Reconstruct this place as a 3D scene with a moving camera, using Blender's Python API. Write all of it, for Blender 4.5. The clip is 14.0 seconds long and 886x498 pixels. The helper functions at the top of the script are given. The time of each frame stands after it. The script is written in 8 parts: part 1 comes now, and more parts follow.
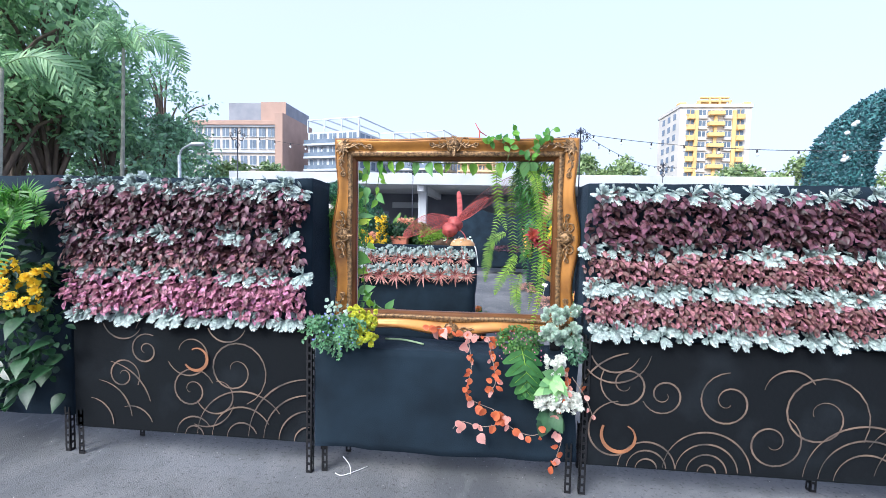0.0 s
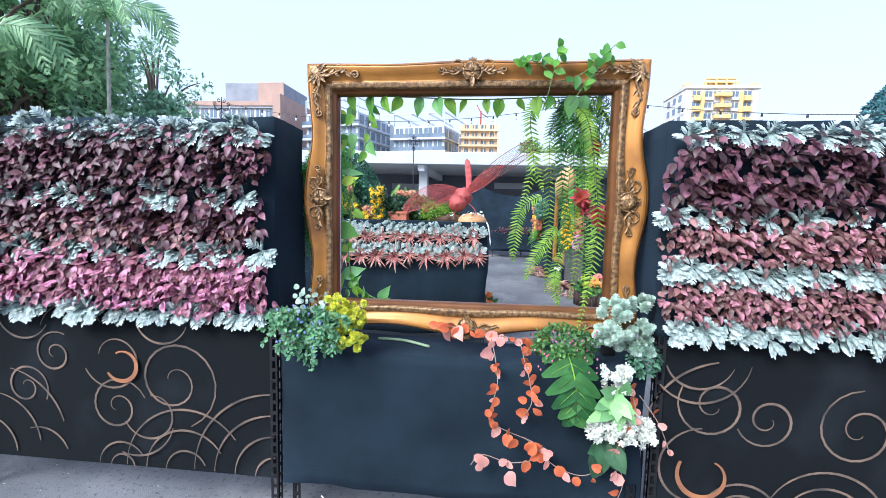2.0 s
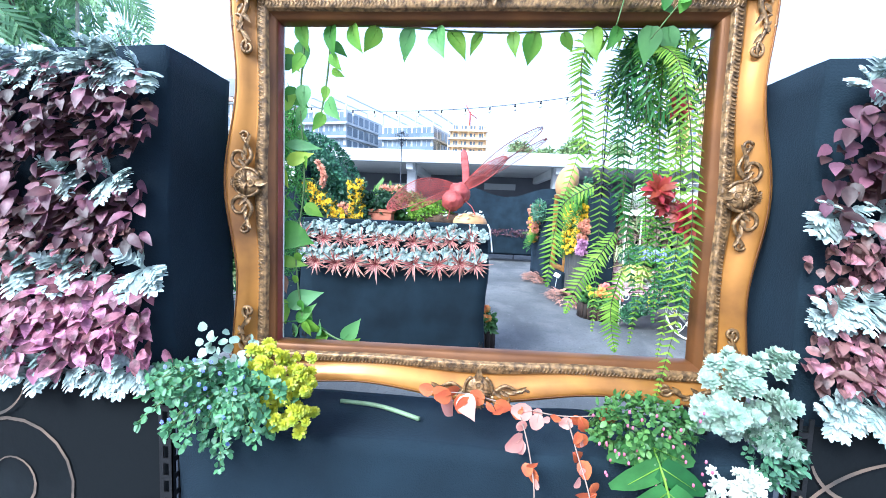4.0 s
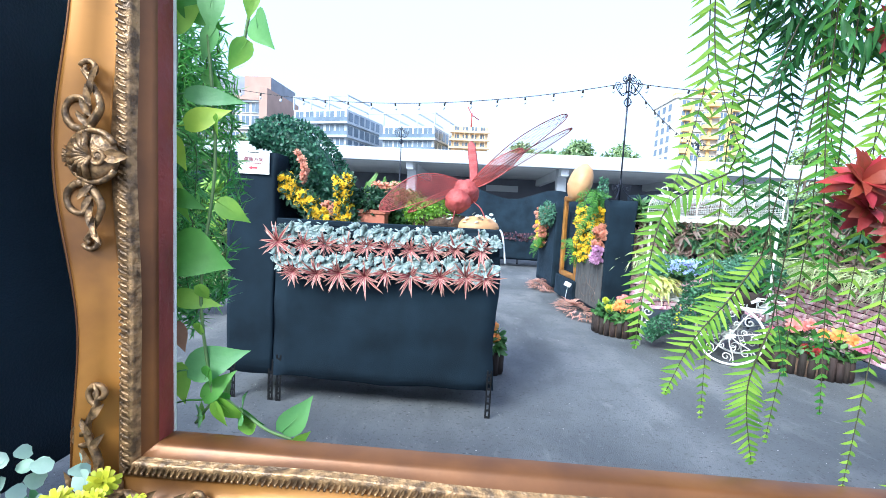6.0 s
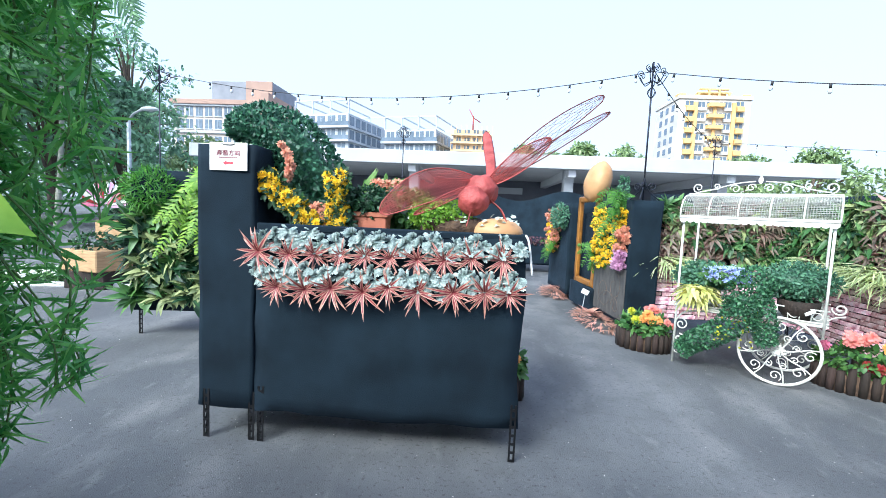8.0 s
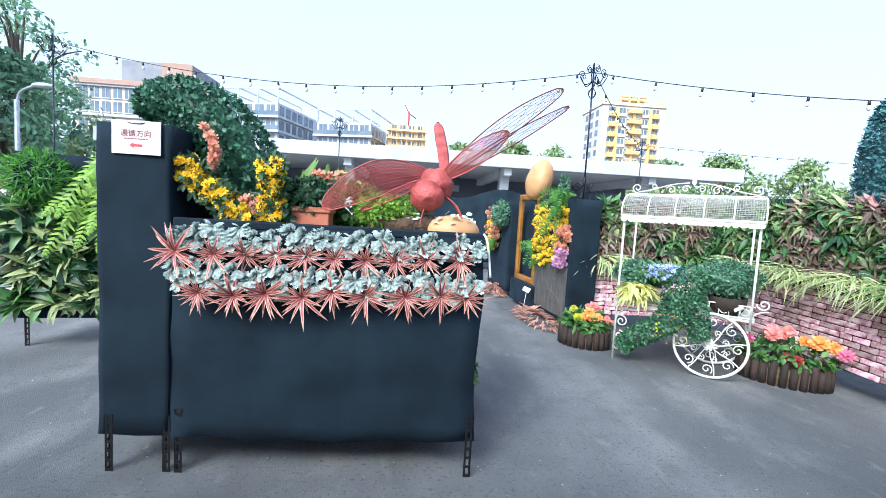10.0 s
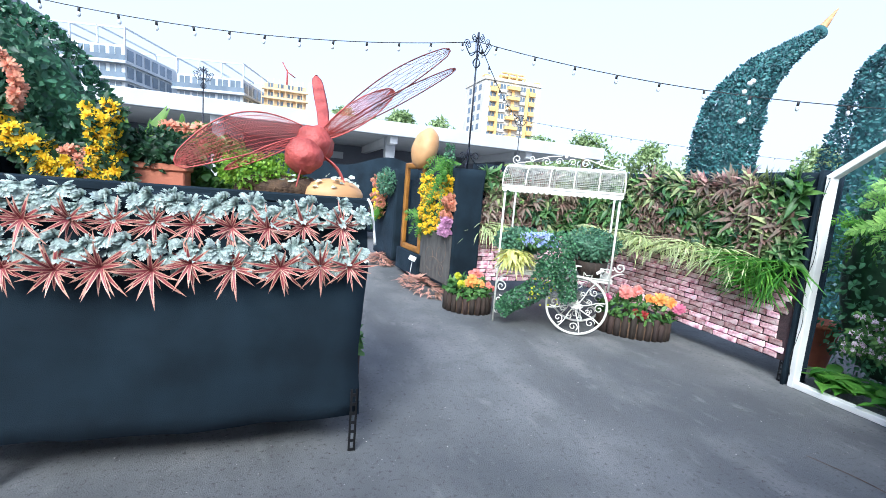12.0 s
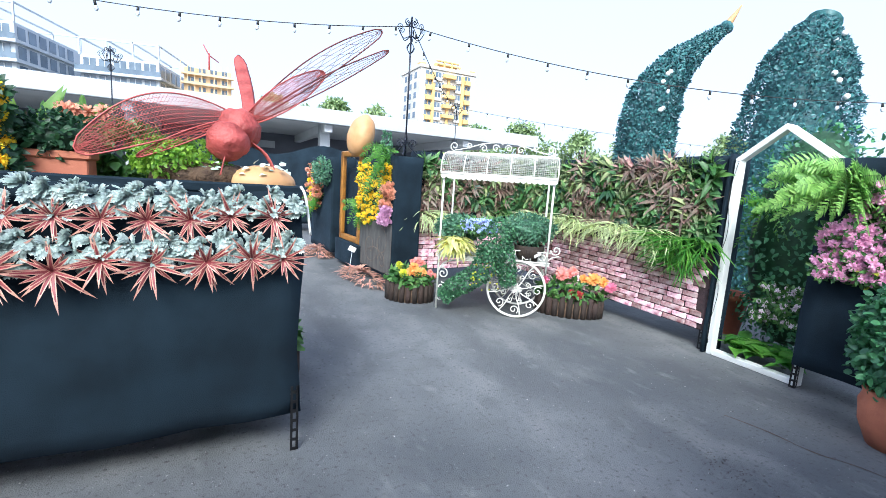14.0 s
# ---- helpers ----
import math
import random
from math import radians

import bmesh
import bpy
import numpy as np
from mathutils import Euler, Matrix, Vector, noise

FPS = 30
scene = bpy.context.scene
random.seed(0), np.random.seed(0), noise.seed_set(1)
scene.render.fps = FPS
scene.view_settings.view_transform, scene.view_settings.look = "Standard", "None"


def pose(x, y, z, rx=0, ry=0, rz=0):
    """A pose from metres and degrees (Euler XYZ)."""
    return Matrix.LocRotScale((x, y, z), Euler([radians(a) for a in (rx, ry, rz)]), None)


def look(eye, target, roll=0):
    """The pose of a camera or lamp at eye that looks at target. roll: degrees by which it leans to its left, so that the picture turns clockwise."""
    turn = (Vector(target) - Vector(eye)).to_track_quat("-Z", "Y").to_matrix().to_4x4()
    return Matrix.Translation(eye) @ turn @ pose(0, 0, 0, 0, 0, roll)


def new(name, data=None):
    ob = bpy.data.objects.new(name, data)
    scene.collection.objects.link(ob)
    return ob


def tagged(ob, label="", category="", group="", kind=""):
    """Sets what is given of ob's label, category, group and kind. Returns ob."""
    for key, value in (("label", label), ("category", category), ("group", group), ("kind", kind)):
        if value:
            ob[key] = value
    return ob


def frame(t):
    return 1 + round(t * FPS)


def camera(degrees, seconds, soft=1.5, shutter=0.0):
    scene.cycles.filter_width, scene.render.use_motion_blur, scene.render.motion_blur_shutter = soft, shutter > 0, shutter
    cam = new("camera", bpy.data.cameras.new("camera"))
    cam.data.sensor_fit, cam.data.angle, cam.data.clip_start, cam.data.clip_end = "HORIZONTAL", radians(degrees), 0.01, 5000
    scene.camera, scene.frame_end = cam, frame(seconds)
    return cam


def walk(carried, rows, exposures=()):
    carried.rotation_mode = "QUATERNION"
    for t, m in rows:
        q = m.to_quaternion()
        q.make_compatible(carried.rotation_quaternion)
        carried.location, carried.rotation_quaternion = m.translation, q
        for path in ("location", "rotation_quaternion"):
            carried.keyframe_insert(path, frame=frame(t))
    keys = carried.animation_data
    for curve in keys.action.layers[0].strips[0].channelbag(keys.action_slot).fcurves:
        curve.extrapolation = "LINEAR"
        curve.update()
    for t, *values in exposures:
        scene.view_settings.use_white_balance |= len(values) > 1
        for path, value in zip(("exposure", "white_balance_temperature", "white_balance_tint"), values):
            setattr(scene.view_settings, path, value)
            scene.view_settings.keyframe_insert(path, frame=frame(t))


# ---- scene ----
cam = camera(89.4, 14.0, soft=0.7)
METRES, EYE, TILT, LEAN, TURN = 3.05, 1.58, 0.0, 0.0, 5.6
ROWS = [
    (0.0, 0.0, 0.0, 0.0, 0.08, -3.47, -1.28),
    (0.5, 0.0028, 0.0653, -0.011, 0.75, -4.35, -1.09),
    (1.0, 0.0056, 0.1229, -0.0201, 0.98, -4.66, -1.18),
    (1.5, -0.0074, 0.1859, -0.0274, 0.55, -4.88, -1.47),
    (2.0, -0.0193, 0.2468, -0.0392, 0.12, -5.51, -1.39),
    (4.5, -0.0273, 0.5499, -0.048, -1.55, -5.28, -2.34),
    (5.0, -0.0197, 0.5998, -0.0491, -1.09, -5.23, -2.42),
    (5.5, -0.0196, 0.6406, -0.0495, -0.82, -5.28, -2.84),
    (6.0, -0.0342, 0.6926, -0.048, -1.43, -5.19, -3.01),
    (6.5, -0.0471, 0.7413, -0.0523, -1.61, -5.25, -2.74),
    (7.0, -0.0473, 0.79, -0.0538, -0.56, -5.18, -2.51),
    (9.5, -0.0696, 0.9233, -0.0508, -6.2, -4.23, -2.88),
    (10.0, -0.076, 0.9367, -0.0543, -9.46, -4.82, -3.33),
    (10.5, -0.0765, 0.9463, -0.0575, -13.18, -5.91, -4.12),
    (11.0, -0.0708, 0.9538, -0.0585, -16.97, -6.72, -4.61),
    (11.5, -0.0673, 0.9615, -0.0612, -20.42, -7.42, -4.71),
    (12.0, -0.0641, 0.9681, -0.0633, -23.91, -7.64, -4.68),
    (12.5, -0.0621, 0.9715, -0.0651, -26.43, -7.85, -4.53),
    (13.0, -0.0597, 0.9734, -0.0662, -28.13, -8.17, -4.13),
    (13.5, -0.0584, 0.975, -0.0677, -29.85, -8.39, -3.78),
    (14.0, -0.0577, 0.9763, -0.0687, -31.64, -8.43, -3.76),
]
EXPOSURES = [(0.0, 0.92, 5700, 8), (2.0, 1.0, 5500, 7), (4.5, 1.55, 5100, 2), (5.5, 1.5, 5100, 2), (6.5, 1.15, 5450, 0), (9.5, 1.08, 5550, 2), (11.5, 1.08, 5600, 3), (14.0, 1.12, 5650, 2)]
walk(cam, [(t, pose(0, 0, EYE, TILT, LEAN, TURN) @ pose(METRES * x, METRES * y, METRES * z, 90 + pitch, roll, yaw))
           for t, x, y, z, yaw, pitch, roll in ROWS], EXPOSURES)

# ---- sky and sun: early evening, thin bright haze, soft sun high behind the walker
world = bpy.data.worlds.new("sky")
world.use_nodes = True
scene.world = world
sky = world.node_tree.nodes.new("ShaderNodeTexSky")
sky.sky_type, sky.sun_disc = "NISHITA", False
sky.sun_elevation, sky.sun_rotation = radians(40), radians(215)
sky.air_density, sky.dust_density, sky.ozone_density = 1.0, 5.0, 1.0
background = world.node_tree.nodes["Background"]
background.inputs["Strength"].default_value = 0.15
veil = world.node_tree.nodes.new("ShaderNodeMix")
veil.data_type = "RGBA"
veil.inputs[0].default_value, veil.inputs[7].default_value = 0.6, (4.35, 4.5, 5.75, 1)
world.node_tree.links.new(sky.outputs[0], veil.inputs[6])
world.node_tree.links.new(veil.outputs[2], background.inputs[0])
sun_data = bpy.data.lights.new("sun", "SUN")
sun_data.energy, sun_data.angle, sun_data.color = 2.7, radians(28), (1.0, 0.96, 0.9)
sun = new("sun", sun_data)
sun.matrix_world = look((-6.8, -6.0, 10.0), (0, 4.0, 0))


# ---- materials
def mat(name, base, second=None, rough=0.6, metal=0.0, scale=6.0, lo=0.35, hi=0.65, bump=0.15, fine=90.0,
        island=0.0, each=0.0, trans=0.0, grey=0.0, stretch=None, spec=0.5):
    """A surface of two tones mixed by noise, with fine relief; island and each vary it leaf by leaf or piece by piece."""
    m = bpy.data.materials.new(name)
    m.use_nodes = True
    t = m.node_tree
    shader = t.nodes["Principled BSDF"]
    where = t.nodes.new("ShaderNodeTexCoord")
    source = where.outputs["Object"]
    if stretch:
        mapping = t.nodes.new("ShaderNodeMapping")
        mapping.inputs["Scale"].default_value = stretch
        t.links.new(source, mapping.inputs["Vector"])
        source = mapping.outputs[0]
    grain = t.nodes.new("ShaderNodeTexNoise")
    grain.inputs["Scale"].default_value, grain.inputs["Detail"].default_value = scale, 6.0
    t.links.new(source, grain.inputs["Vector"])
    ramp = t.nodes.new("ShaderNodeMapRange")
    ramp.inputs[1].default_value, ramp.inputs[2].default_value = lo, hi
    t.links.new(grain.outputs[0], ramp.inputs[0])
    second = second or tuple(c * 0.72 for c in base)
    mix = t.nodes.new("ShaderNodeMix")
    mix.data_type = "RGBA"
    mix.inputs[6].default_value, mix.inputs[7].default_value = (*base, 1), (*second, 1)
    t.links.new(ramp.outputs[0], mix.inputs[0])
    colour = mix.outputs[2]
    if island or each:
        hue = t.nodes.new("ShaderNodeHueSaturation")
        pick = t.nodes.new("ShaderNodeNewGeometry" if island else "ShaderNodeObjectInfo")
        spread = t.nodes.new("ShaderNodeMapRange")
        amount = island or each
        spread.inputs[3].default_value, spread.inputs[4].default_value = 1 - amount, 1 + amount
        t.links.new(pick.outputs["Random Per Island" if island else "Random"], spread.inputs[0])
        t.links.new(spread.outputs[0], hue.inputs["Value"])
        tint = t.nodes.new("ShaderNodeMapRange")
        tint.inputs[3].default_value, tint.inputs[4].default_value = 0.5 + amount * 0.05, 0.5 - amount * 0.05
        t.links.new(pick.outputs["Random Per Island" if island else "Random"], tint.inputs[0])
        t.links.new(tint.outputs[0], hue.inputs["Hue"])
        t.links.new(colour, hue.inputs["Color"])
        colour = hue.outputs[0]
    t.links.new(colour, shader.inputs["Base Color"])
    shader.inputs["Roughness"].default_value, shader.inputs["Metallic"].default_value = rough, metal
    shader.inputs["Specular IOR Level"].default_value = spec
    if bump:
        small = t.nodes.new("ShaderNodeTexNoise")
        small.inputs["Scale"].default_value, small.inputs["Detail"].default_value = fine, 4.0
        t.links.new(source, small.inputs["Vector"])
        relief = t.nodes.new("ShaderNodeBump")
        relief.inputs["Strength"].default_value, relief.inputs["Distance"].default_value = bump, 0.02
        t.links.new(small.outputs[0], relief.inputs["Height"])
        t.links.new(relief.outputs[0], shader.inputs["Normal"])
    if trans:
        thin = t.nodes.new("ShaderNodeBsdfTranslucent")
        t.links.new(colour, thin.inputs[0])
        both = t.nodes.new("ShaderNodeMixShader")
        both.inputs[0].default_value = trans
        t.links.new(shader.outputs[0], both.inputs[1])
        t.links.new(thin.outputs[0], both.inputs[2])
        t.links.new(both.outputs[0], t.nodes["Material Output"].inputs[0])
    return m


def leaf_mat(name, base, second=None, island=0.35, rough=0.45, scale=14.0, trans=0.3, **more):
    return mat(name, base, second, rough=rough, scale=scale, island=island, trans=trans, bump=0.1, fine=60.0, **more)


def asphalt():
    """Worn asphalt: broad stains, dragged streaks, fine aggregate and pale flecks."""
    m = bpy.data.materials.new("asphalt")
    m.use_nodes = True
    t = m.node_tree
    shader = t.nodes["Principled BSDF"]
    where = t.nodes.new("ShaderNodeTexCoord")

    def layer(scale, lo, hi, stretch=(1, 1, 1), detail=6.0, turn=0.0):
        mapping = t.nodes.new("ShaderNodeMapping")
        mapping.inputs["Scale"].default_value = stretch
        mapping.inputs["Rotation"].default_value = (0, 0, radians(turn))
        t.links.new(where.outputs["Object"], mapping.inputs["Vector"])
        grain = t.nodes.new("ShaderNodeTexNoise")
        grain.inputs["Scale"].default_value, grain.inputs["Detail"].default_value = scale, detail
        t.links.new(mapping.outputs[0], grain.inputs["Vector"])
        span = t.nodes.new("ShaderNodeMapRange")
        span.inputs[1].default_value, span.inputs[2].default_value = lo, hi
        t.links.new(grain.outputs[0], span.inputs[0])
        return span.outputs[0]

    def blend(a, b, amount):
        mix = t.nodes.new("ShaderNodeMix")
        mix.data_type = "RGBA"
        for socket, value in ((mix.inputs[6], a), (mix.inputs[7], b), (mix.inputs[0], amount)):
            if isinstance(value, tuple):
                socket.default_value = (*value, 1)
            else:
                t.links.new(value, socket)
        return mix.outputs[2]

    colour = blend((0.165, 0.168, 0.172), (0.085, 0.090, 0.097), layer(0.6, 0.38, 0.60))
    colour = blend(colour, (0.07, 0.073, 0.078), layer(1.1, 0.50, 0.74, (1.0, 0.35, 1), 9.0, 62))
    colour = blend(colour, (0.21, 0.207, 0.205), layer(1.9, 0.52, 0.78, (1, 0.5, 1), 9.0, 35))
    colour = blend(colour, (0.10, 0.104, 0.105), layer(4.5, 0.50, 0.80, detail=9.0))
    colour = blend(colour, (0.22, 0.22, 0.218), layer(9.0, 0.60, 0.92, (1, 0.45, 1), 8.0, 50))
    colour = blend(colour, (0.06, 0.06, 0.062), layer(42, 0.56, 0.72))
    colour = blend(colour, (0.40, 0.39, 0.38), layer(60, 0.68, 0.78, detail=3.0))
    t.links.new(colour, shader.inputs["Base Color"])
    shader.inputs["Roughness"].default_value = 0.85
    relief = t.nodes.new("ShaderNodeBump")
    relief.inputs["Strength"].default_value, relief.inputs["Distance"].default_value = 0.4, 0.01
    t.links.new(layer(140, 0.2, 0.8), relief.inputs["Height"])
    t.links.new(relief.outputs[0], shader.inputs["Normal"])
    return m


ASPHALT = asphalt()
FABRIC = mat("black_felt", (0.005, 0.0105, 0.0165), (0.0115, 0.0225, 0.034), rough=0.9, scale=3.0, bump=0.25, fine=220, spec=0.2)
for felt in (FABRIC,):
    felt.node_tree.nodes["Principled BSDF"].inputs["Sheen Weight"].default_value = 0.04
    felt.node_tree.nodes["Principled BSDF"].inputs["Sheen Tint"].default_value = (0.35, 0.6, 1.0, 1)
BOARD = mat("black_board", (0.005, 0.0065, 0.008), (0.018, 0.023, 0.028), rough=0.85, scale=2.2, lo=0.5, hi=0.8, bump=0.12, fine=40, spec=0.15)
CHALK = mat("copper_paint", (0.195, 0.132, 0.094), (0.05, 0.042, 0.037), rough=0.7, scale=9, bump=0.1)
CHALK_BRIGHT = mat("bright_copper_paint", (0.36, 0.15, 0.065), (0.20, 0.09, 0.045), rough=0.5, scale=9, bump=0.1)
STEEL = mat("black_slotted_steel", (0.015, 0.015, 0.017), rough=0.45, metal=0.3, scale=20)
GILT = mat("gilt_wood", (0.42, 0.185, 0.035), (0.13, 0.052, 0.014), rough=0.34, metal=0.32, scale=4.5, lo=0.42, hi=0.72, bump=0.03, fine=30)
GILT_DARK = mat("dark_gilt", (0.20, 0.080, 0.022), (0.09, 0.035, 0.012), rough=0.36, metal=0.4, scale=5, bump=0.03, fine=30)
BRONZE = mat("antique_bronze", (0.34, 0.20, 0.085), (0.10, 0.06, 0.03), rough=0.40, metal=0.40, scale=60, lo=0.36, hi=0.62, bump=0.25, fine=70)
RED_EDGE = mat("red_brown_back_edge", (0.24, 0.038, 0.028), (0.14, 0.025, 0.02), rough=0.5, scale=6)
SILVER_LEAF = leaf_mat("silver_felted_leaf", (0.51, 0.575, 0.55), (0.25, 0.335, 0.31), island=0.30, rough=0.85, trans=0.15)
MAROON_LEAF = leaf_mat("maroon_leaf", (0.095, 0.042, 0.052), (0.28, 0.115, 0.135), island=0.75, lo=0.48, hi=0.75)
PINK_LEAF = leaf_mat("pink_spotted_leaf", (0.52, 0.21, 0.29), (0.13, 0.042, 0.065), island=0.65, scale=40, lo=0.42, hi=0.62)
ROSE_LEAF = leaf_mat("dull_rose_leaf", (0.42, 0.19, 0.195), (0.12, 0.05, 0.055), island=0.6, scale=40, lo=0.42, hi=0.62)
STAR_LEAF = leaf_mat("pink_striped_leaf", (0.26, 0.06, 0.05), (0.15, 0.033, 0.03), island=0.3, scale=22, trans=0.15)
GREEN = leaf_mat("mid_green_leaf", (0.11, 0.25, 0.06), (0.06, 0.15, 0.04))
DEEP = leaf_mat("deep_green_leaf", (0.038, 0.105, 0.045), (0.02, 0.06, 0.028))
LIME = leaf_mat("lime_leaf", (0.33, 0.54, 0.07), (0.19, 0.38, 0.045), trans=0.5)
BRIGHT = leaf_mat("bright_green_leaf", (0.13, 0.34, 0.05), (0.07, 0.22, 0.03), trans=0.4)
BLUEGREEN = leaf_mat("blue_green_leaf", (0.13, 0.28, 0.17), (0.08, 0.19, 0.11))
TOPIARY = leaf_mat("topiary_leaf", (0.085, 0.22, 0.235), (0.045, 0.13, 0.145), island=0.5)
# tree green is lightened, with some distance haze put into the colour
TREE_LEAF = leaf_mat("tree_leaf", (0.33, 0.53, 0.27), (0.21, 0.39, 0.20), island=0.45, scale=2, trans=0.45)
FERN_DARK = leaf_mat("fern_green", (0.06, 0.20, 0.05), (0.035, 0.12, 0.03))
WHITE_TIP = leaf_mat("white_green_bract", (0.78, 0.84, 0.76), (0.46, 0.62, 0.50), island=0.2, scale=30)
YELLOW = leaf_mat("yellow_petal", (0.92, 0.68, 0.03), (0.86, 0.54, 0.02), island=0.15, trans=0.3)
LEMON = leaf_mat("lemon_petal", (0.60, 0.57, 0.035), (0.30, 0.40, 0.03), island=0.2)
ORANGE = leaf_mat("orange_petal", (0.90, 0.46, 0.13), (0.82, 0.32, 0.08), island=0.2)
PEACH = leaf_mat("peach_petal", (0.76, 0.38, 0.25), (0.56, 0.25, 0.16), island=0.2)
CORAL = leaf_mat("coral_petal", (0.84, 0.36, 0.30), (0.70, 0.22, 0.20), island=0.2)
PINK = leaf_mat("pink_petal", (0.78, 0.26, 0.38), (0.62, 0.15, 0.28), island=0.2)
MAUVE = leaf_mat("mauve_petal", (0.68, 0.40, 0.58), (0.54, 0.27, 0.45), island=0.2)
BLUE = leaf_mat("blue_petal", (0.42, 0.53, 0.90), (0.52, 0.54, 0.88), island=0.2)
WHITE = leaf_mat("white_petal", (0.76, 0.76, 0.70), (0.58, 0.62, 0.52), island=0.12)
RED = leaf_mat("red_petal", (0.40, 0.045, 0.035), (0.20, 0.024, 0.022), island=0.3)
AUTUMN = leaf_mat("autumn_leaf", (0.72, 0.25, 0.07), (0.50, 0.12, 0.05), island=0.4, scale=10)
BLUSH = leaf_mat("blush_leaf", (0.80, 0.47, 0.38), (0.66, 0.30, 0.25), island=0.25, scale=10)
ROSE_PINK = leaf_mat("rose_pink_petal", (0.83, 0.44, 0.62), (0.70, 0.30, 0.50), island=0.25)
BUSH_LEAF = leaf_mat("bush_leaf", (0.10, 0.28, 0.13), (0.06, 0.18, 0.08), island=0.4)
BROWN_STEM = mat("brown_stem", (0.22, 0.13, 0.08), rough=0.7, scale=20)
GREEN_STEM = mat("green_stem", (0.12, 0.20, 0.06), rough=0.6, scale=20)
BARK = mat("bark", (0.16, 0.12, 0.09), (0.08, 0.06, 0.05), rough=0.9, scale=5, stretch=(1, 1, 0.25), bump=0.5, fine=25)
PALE_BARK = mat("pale_palm_bark", (0.33, 0.33, 0.27), (0.2, 0.21, 0.17), rough=0.8, scale=4)
TERRACOTTA = mat("terracotta", (0.52, 0.18, 0.10), (0.40, 0.13, 0.075), rough=0.7, scale=8)
WHITE_METAL = mat("cream_painted_metal", (0.72, 0.71, 0.65), (0.56, 0.54, 0.47), rough=0.45, scale=14, lo=0.5, hi=0.8)
WHITE_PAINT = mat("white_paint", (0.80, 0.80, 0.78), (0.68, 0.68, 0.66), rough=0.5, scale=5)
BRICK = mat("pink_brick", (0.46, 0.19, 0.225), (0.80, 0.58, 0.60), rough=0.9, scale=13, lo=0.44, hi=0.62, each=0.5, bump=0.6, fine=45)
MORTAR = mat("dark_mortar", (0.06, 0.035, 0.04), (0.03, 0.02, 0.024), rough=0.95, scale=20, bump=0.4)
LOG = mat("dark_log", (0.040, 0.024, 0.018), (0.016, 0.011, 0.009), rough=0.85, scale=9, each=0.35, stretch=(1, 1, 0.2), bump=0.5, fine=40)
GOURD = mat("tan_gourd", (0.55, 0.32, 0.15), (0.45, 0.24, 0.10), rough=0.55, scale=6, bump=0.1)
INSECT = mat("red_papier_mache", (0.42, 0.075, 0.065), (0.25, 0.038, 0.034), rough=0.6, scale=16, bump=0.6, fine=35)
WIRE_RED = mat("red_wire", (0.50, 0.10, 0.09), rough=0.5, scale=10)
WIRE_DARK = mat("dark_wire", (0.16, 0.05, 0.05), rough=0.85, scale=10)
SOIL = mat("soil", (0.10, 0.06, 0.035), (0.05, 0.03, 0.02), rough=0.95, scale=25, bump=0.8, fine=60)
IRON = mat("dark_blue_iron", (0.02, 0.024, 0.04), rough=0.45, metal=0.4, scale=15)
CONCRETE = mat("white_concrete", (0.50, 0.52, 0.54), (0.42, 0.44, 0.46), rough=0.8, scale=0.6, bump=0.1)
SOFFIT = mat("grey_soffit", (0.80, 0.81, 0.82), (0.72, 0.74, 0.75), rough=0.8, scale=0.8)
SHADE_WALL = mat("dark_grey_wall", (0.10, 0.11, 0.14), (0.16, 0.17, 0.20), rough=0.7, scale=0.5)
PAPER = mat("sign_card", (0.78, 0.76, 0.72), (0.70, 0.68, 0.60), rough=0.5, scale=4)
SIGN_RED = mat("sign_red", (0.55, 0.05, 0.08), rough=0.5, scale=10)
SIGN_PURPLE = mat("sign_maroon_ink", (0.26, 0.035, 0.07), rough=0.5, scale=10)
BULB = mat("clear_bulb", (0.75, 0.78, 0.8), rough=0.15, scale=10)
CABLE = mat("black_cable", (0.02, 0.02, 0.022), rough=0.6, scale=10)
GLASS = mat("window_glass", (0.10, 0.14, 0.19), (0.16, 0.21, 0.27), rough=0.12, scale=0.4, bump=0)
TAN_WALL = mat("brown_tile_cladding", (0.42, 0.28, 0.22), (0.36, 0.24, 0.19), rough=0.8, scale=0.4)
BEIGE_WALL = mat("beige_render", (0.62, 0.55, 0.48), (0.54, 0.48, 0.42), rough=0.8, scale=0.3)
GREY_CLAD = mat("grey_cladding", (0.20, 0.21, 0.24), (0.26, 0.27, 0.30), rough=0.7, scale=0.4)
PALE_WALL = mat("pale_grey_render", (0.52, 0.55, 0.57), (0.44, 0.47, 0.50), rough=0.8, scale=0.3)
GALV = mat("galvanised_steel", (0.48, 0.52, 0.55), rough=0.45, metal=0.5, scale=8)
WOOD_BOX = mat("light_wood", (0.50, 0.33, 0.17), (0.38, 0.23, 0.11), rough=0.7, scale=6, stretch=(1, 1, 6))


# ---- mesh building
OVATE = (0.15, 0.8, 1.0, 0.7, 0.0)
HEART = (0.45, 0.86, 1.0, 0.95, 0.76, 0.50, 0.22, 0.0)
LANCE = (0.35, 0.9, 1.0, 0.6, 0.0)
STRAP = (0.8, 1.0, 0.95, 0.6, 0.0)
CARD = (0.3, 1.0, 0.0)
ROUND = (0.5, 0.95, 1.0, 0.75, 0.3)


def unit(v):
    v = Vector(v)
    return v.normalized() if v.length > 1e-9 else Vector((0, 0, 1))


def rnd(a, b):
    return random.uniform(a, b)


def wild():
    return Vector((random.gauss(0, 1), random.gauss(0, 1), random.gauss(0, 1))).normalized()


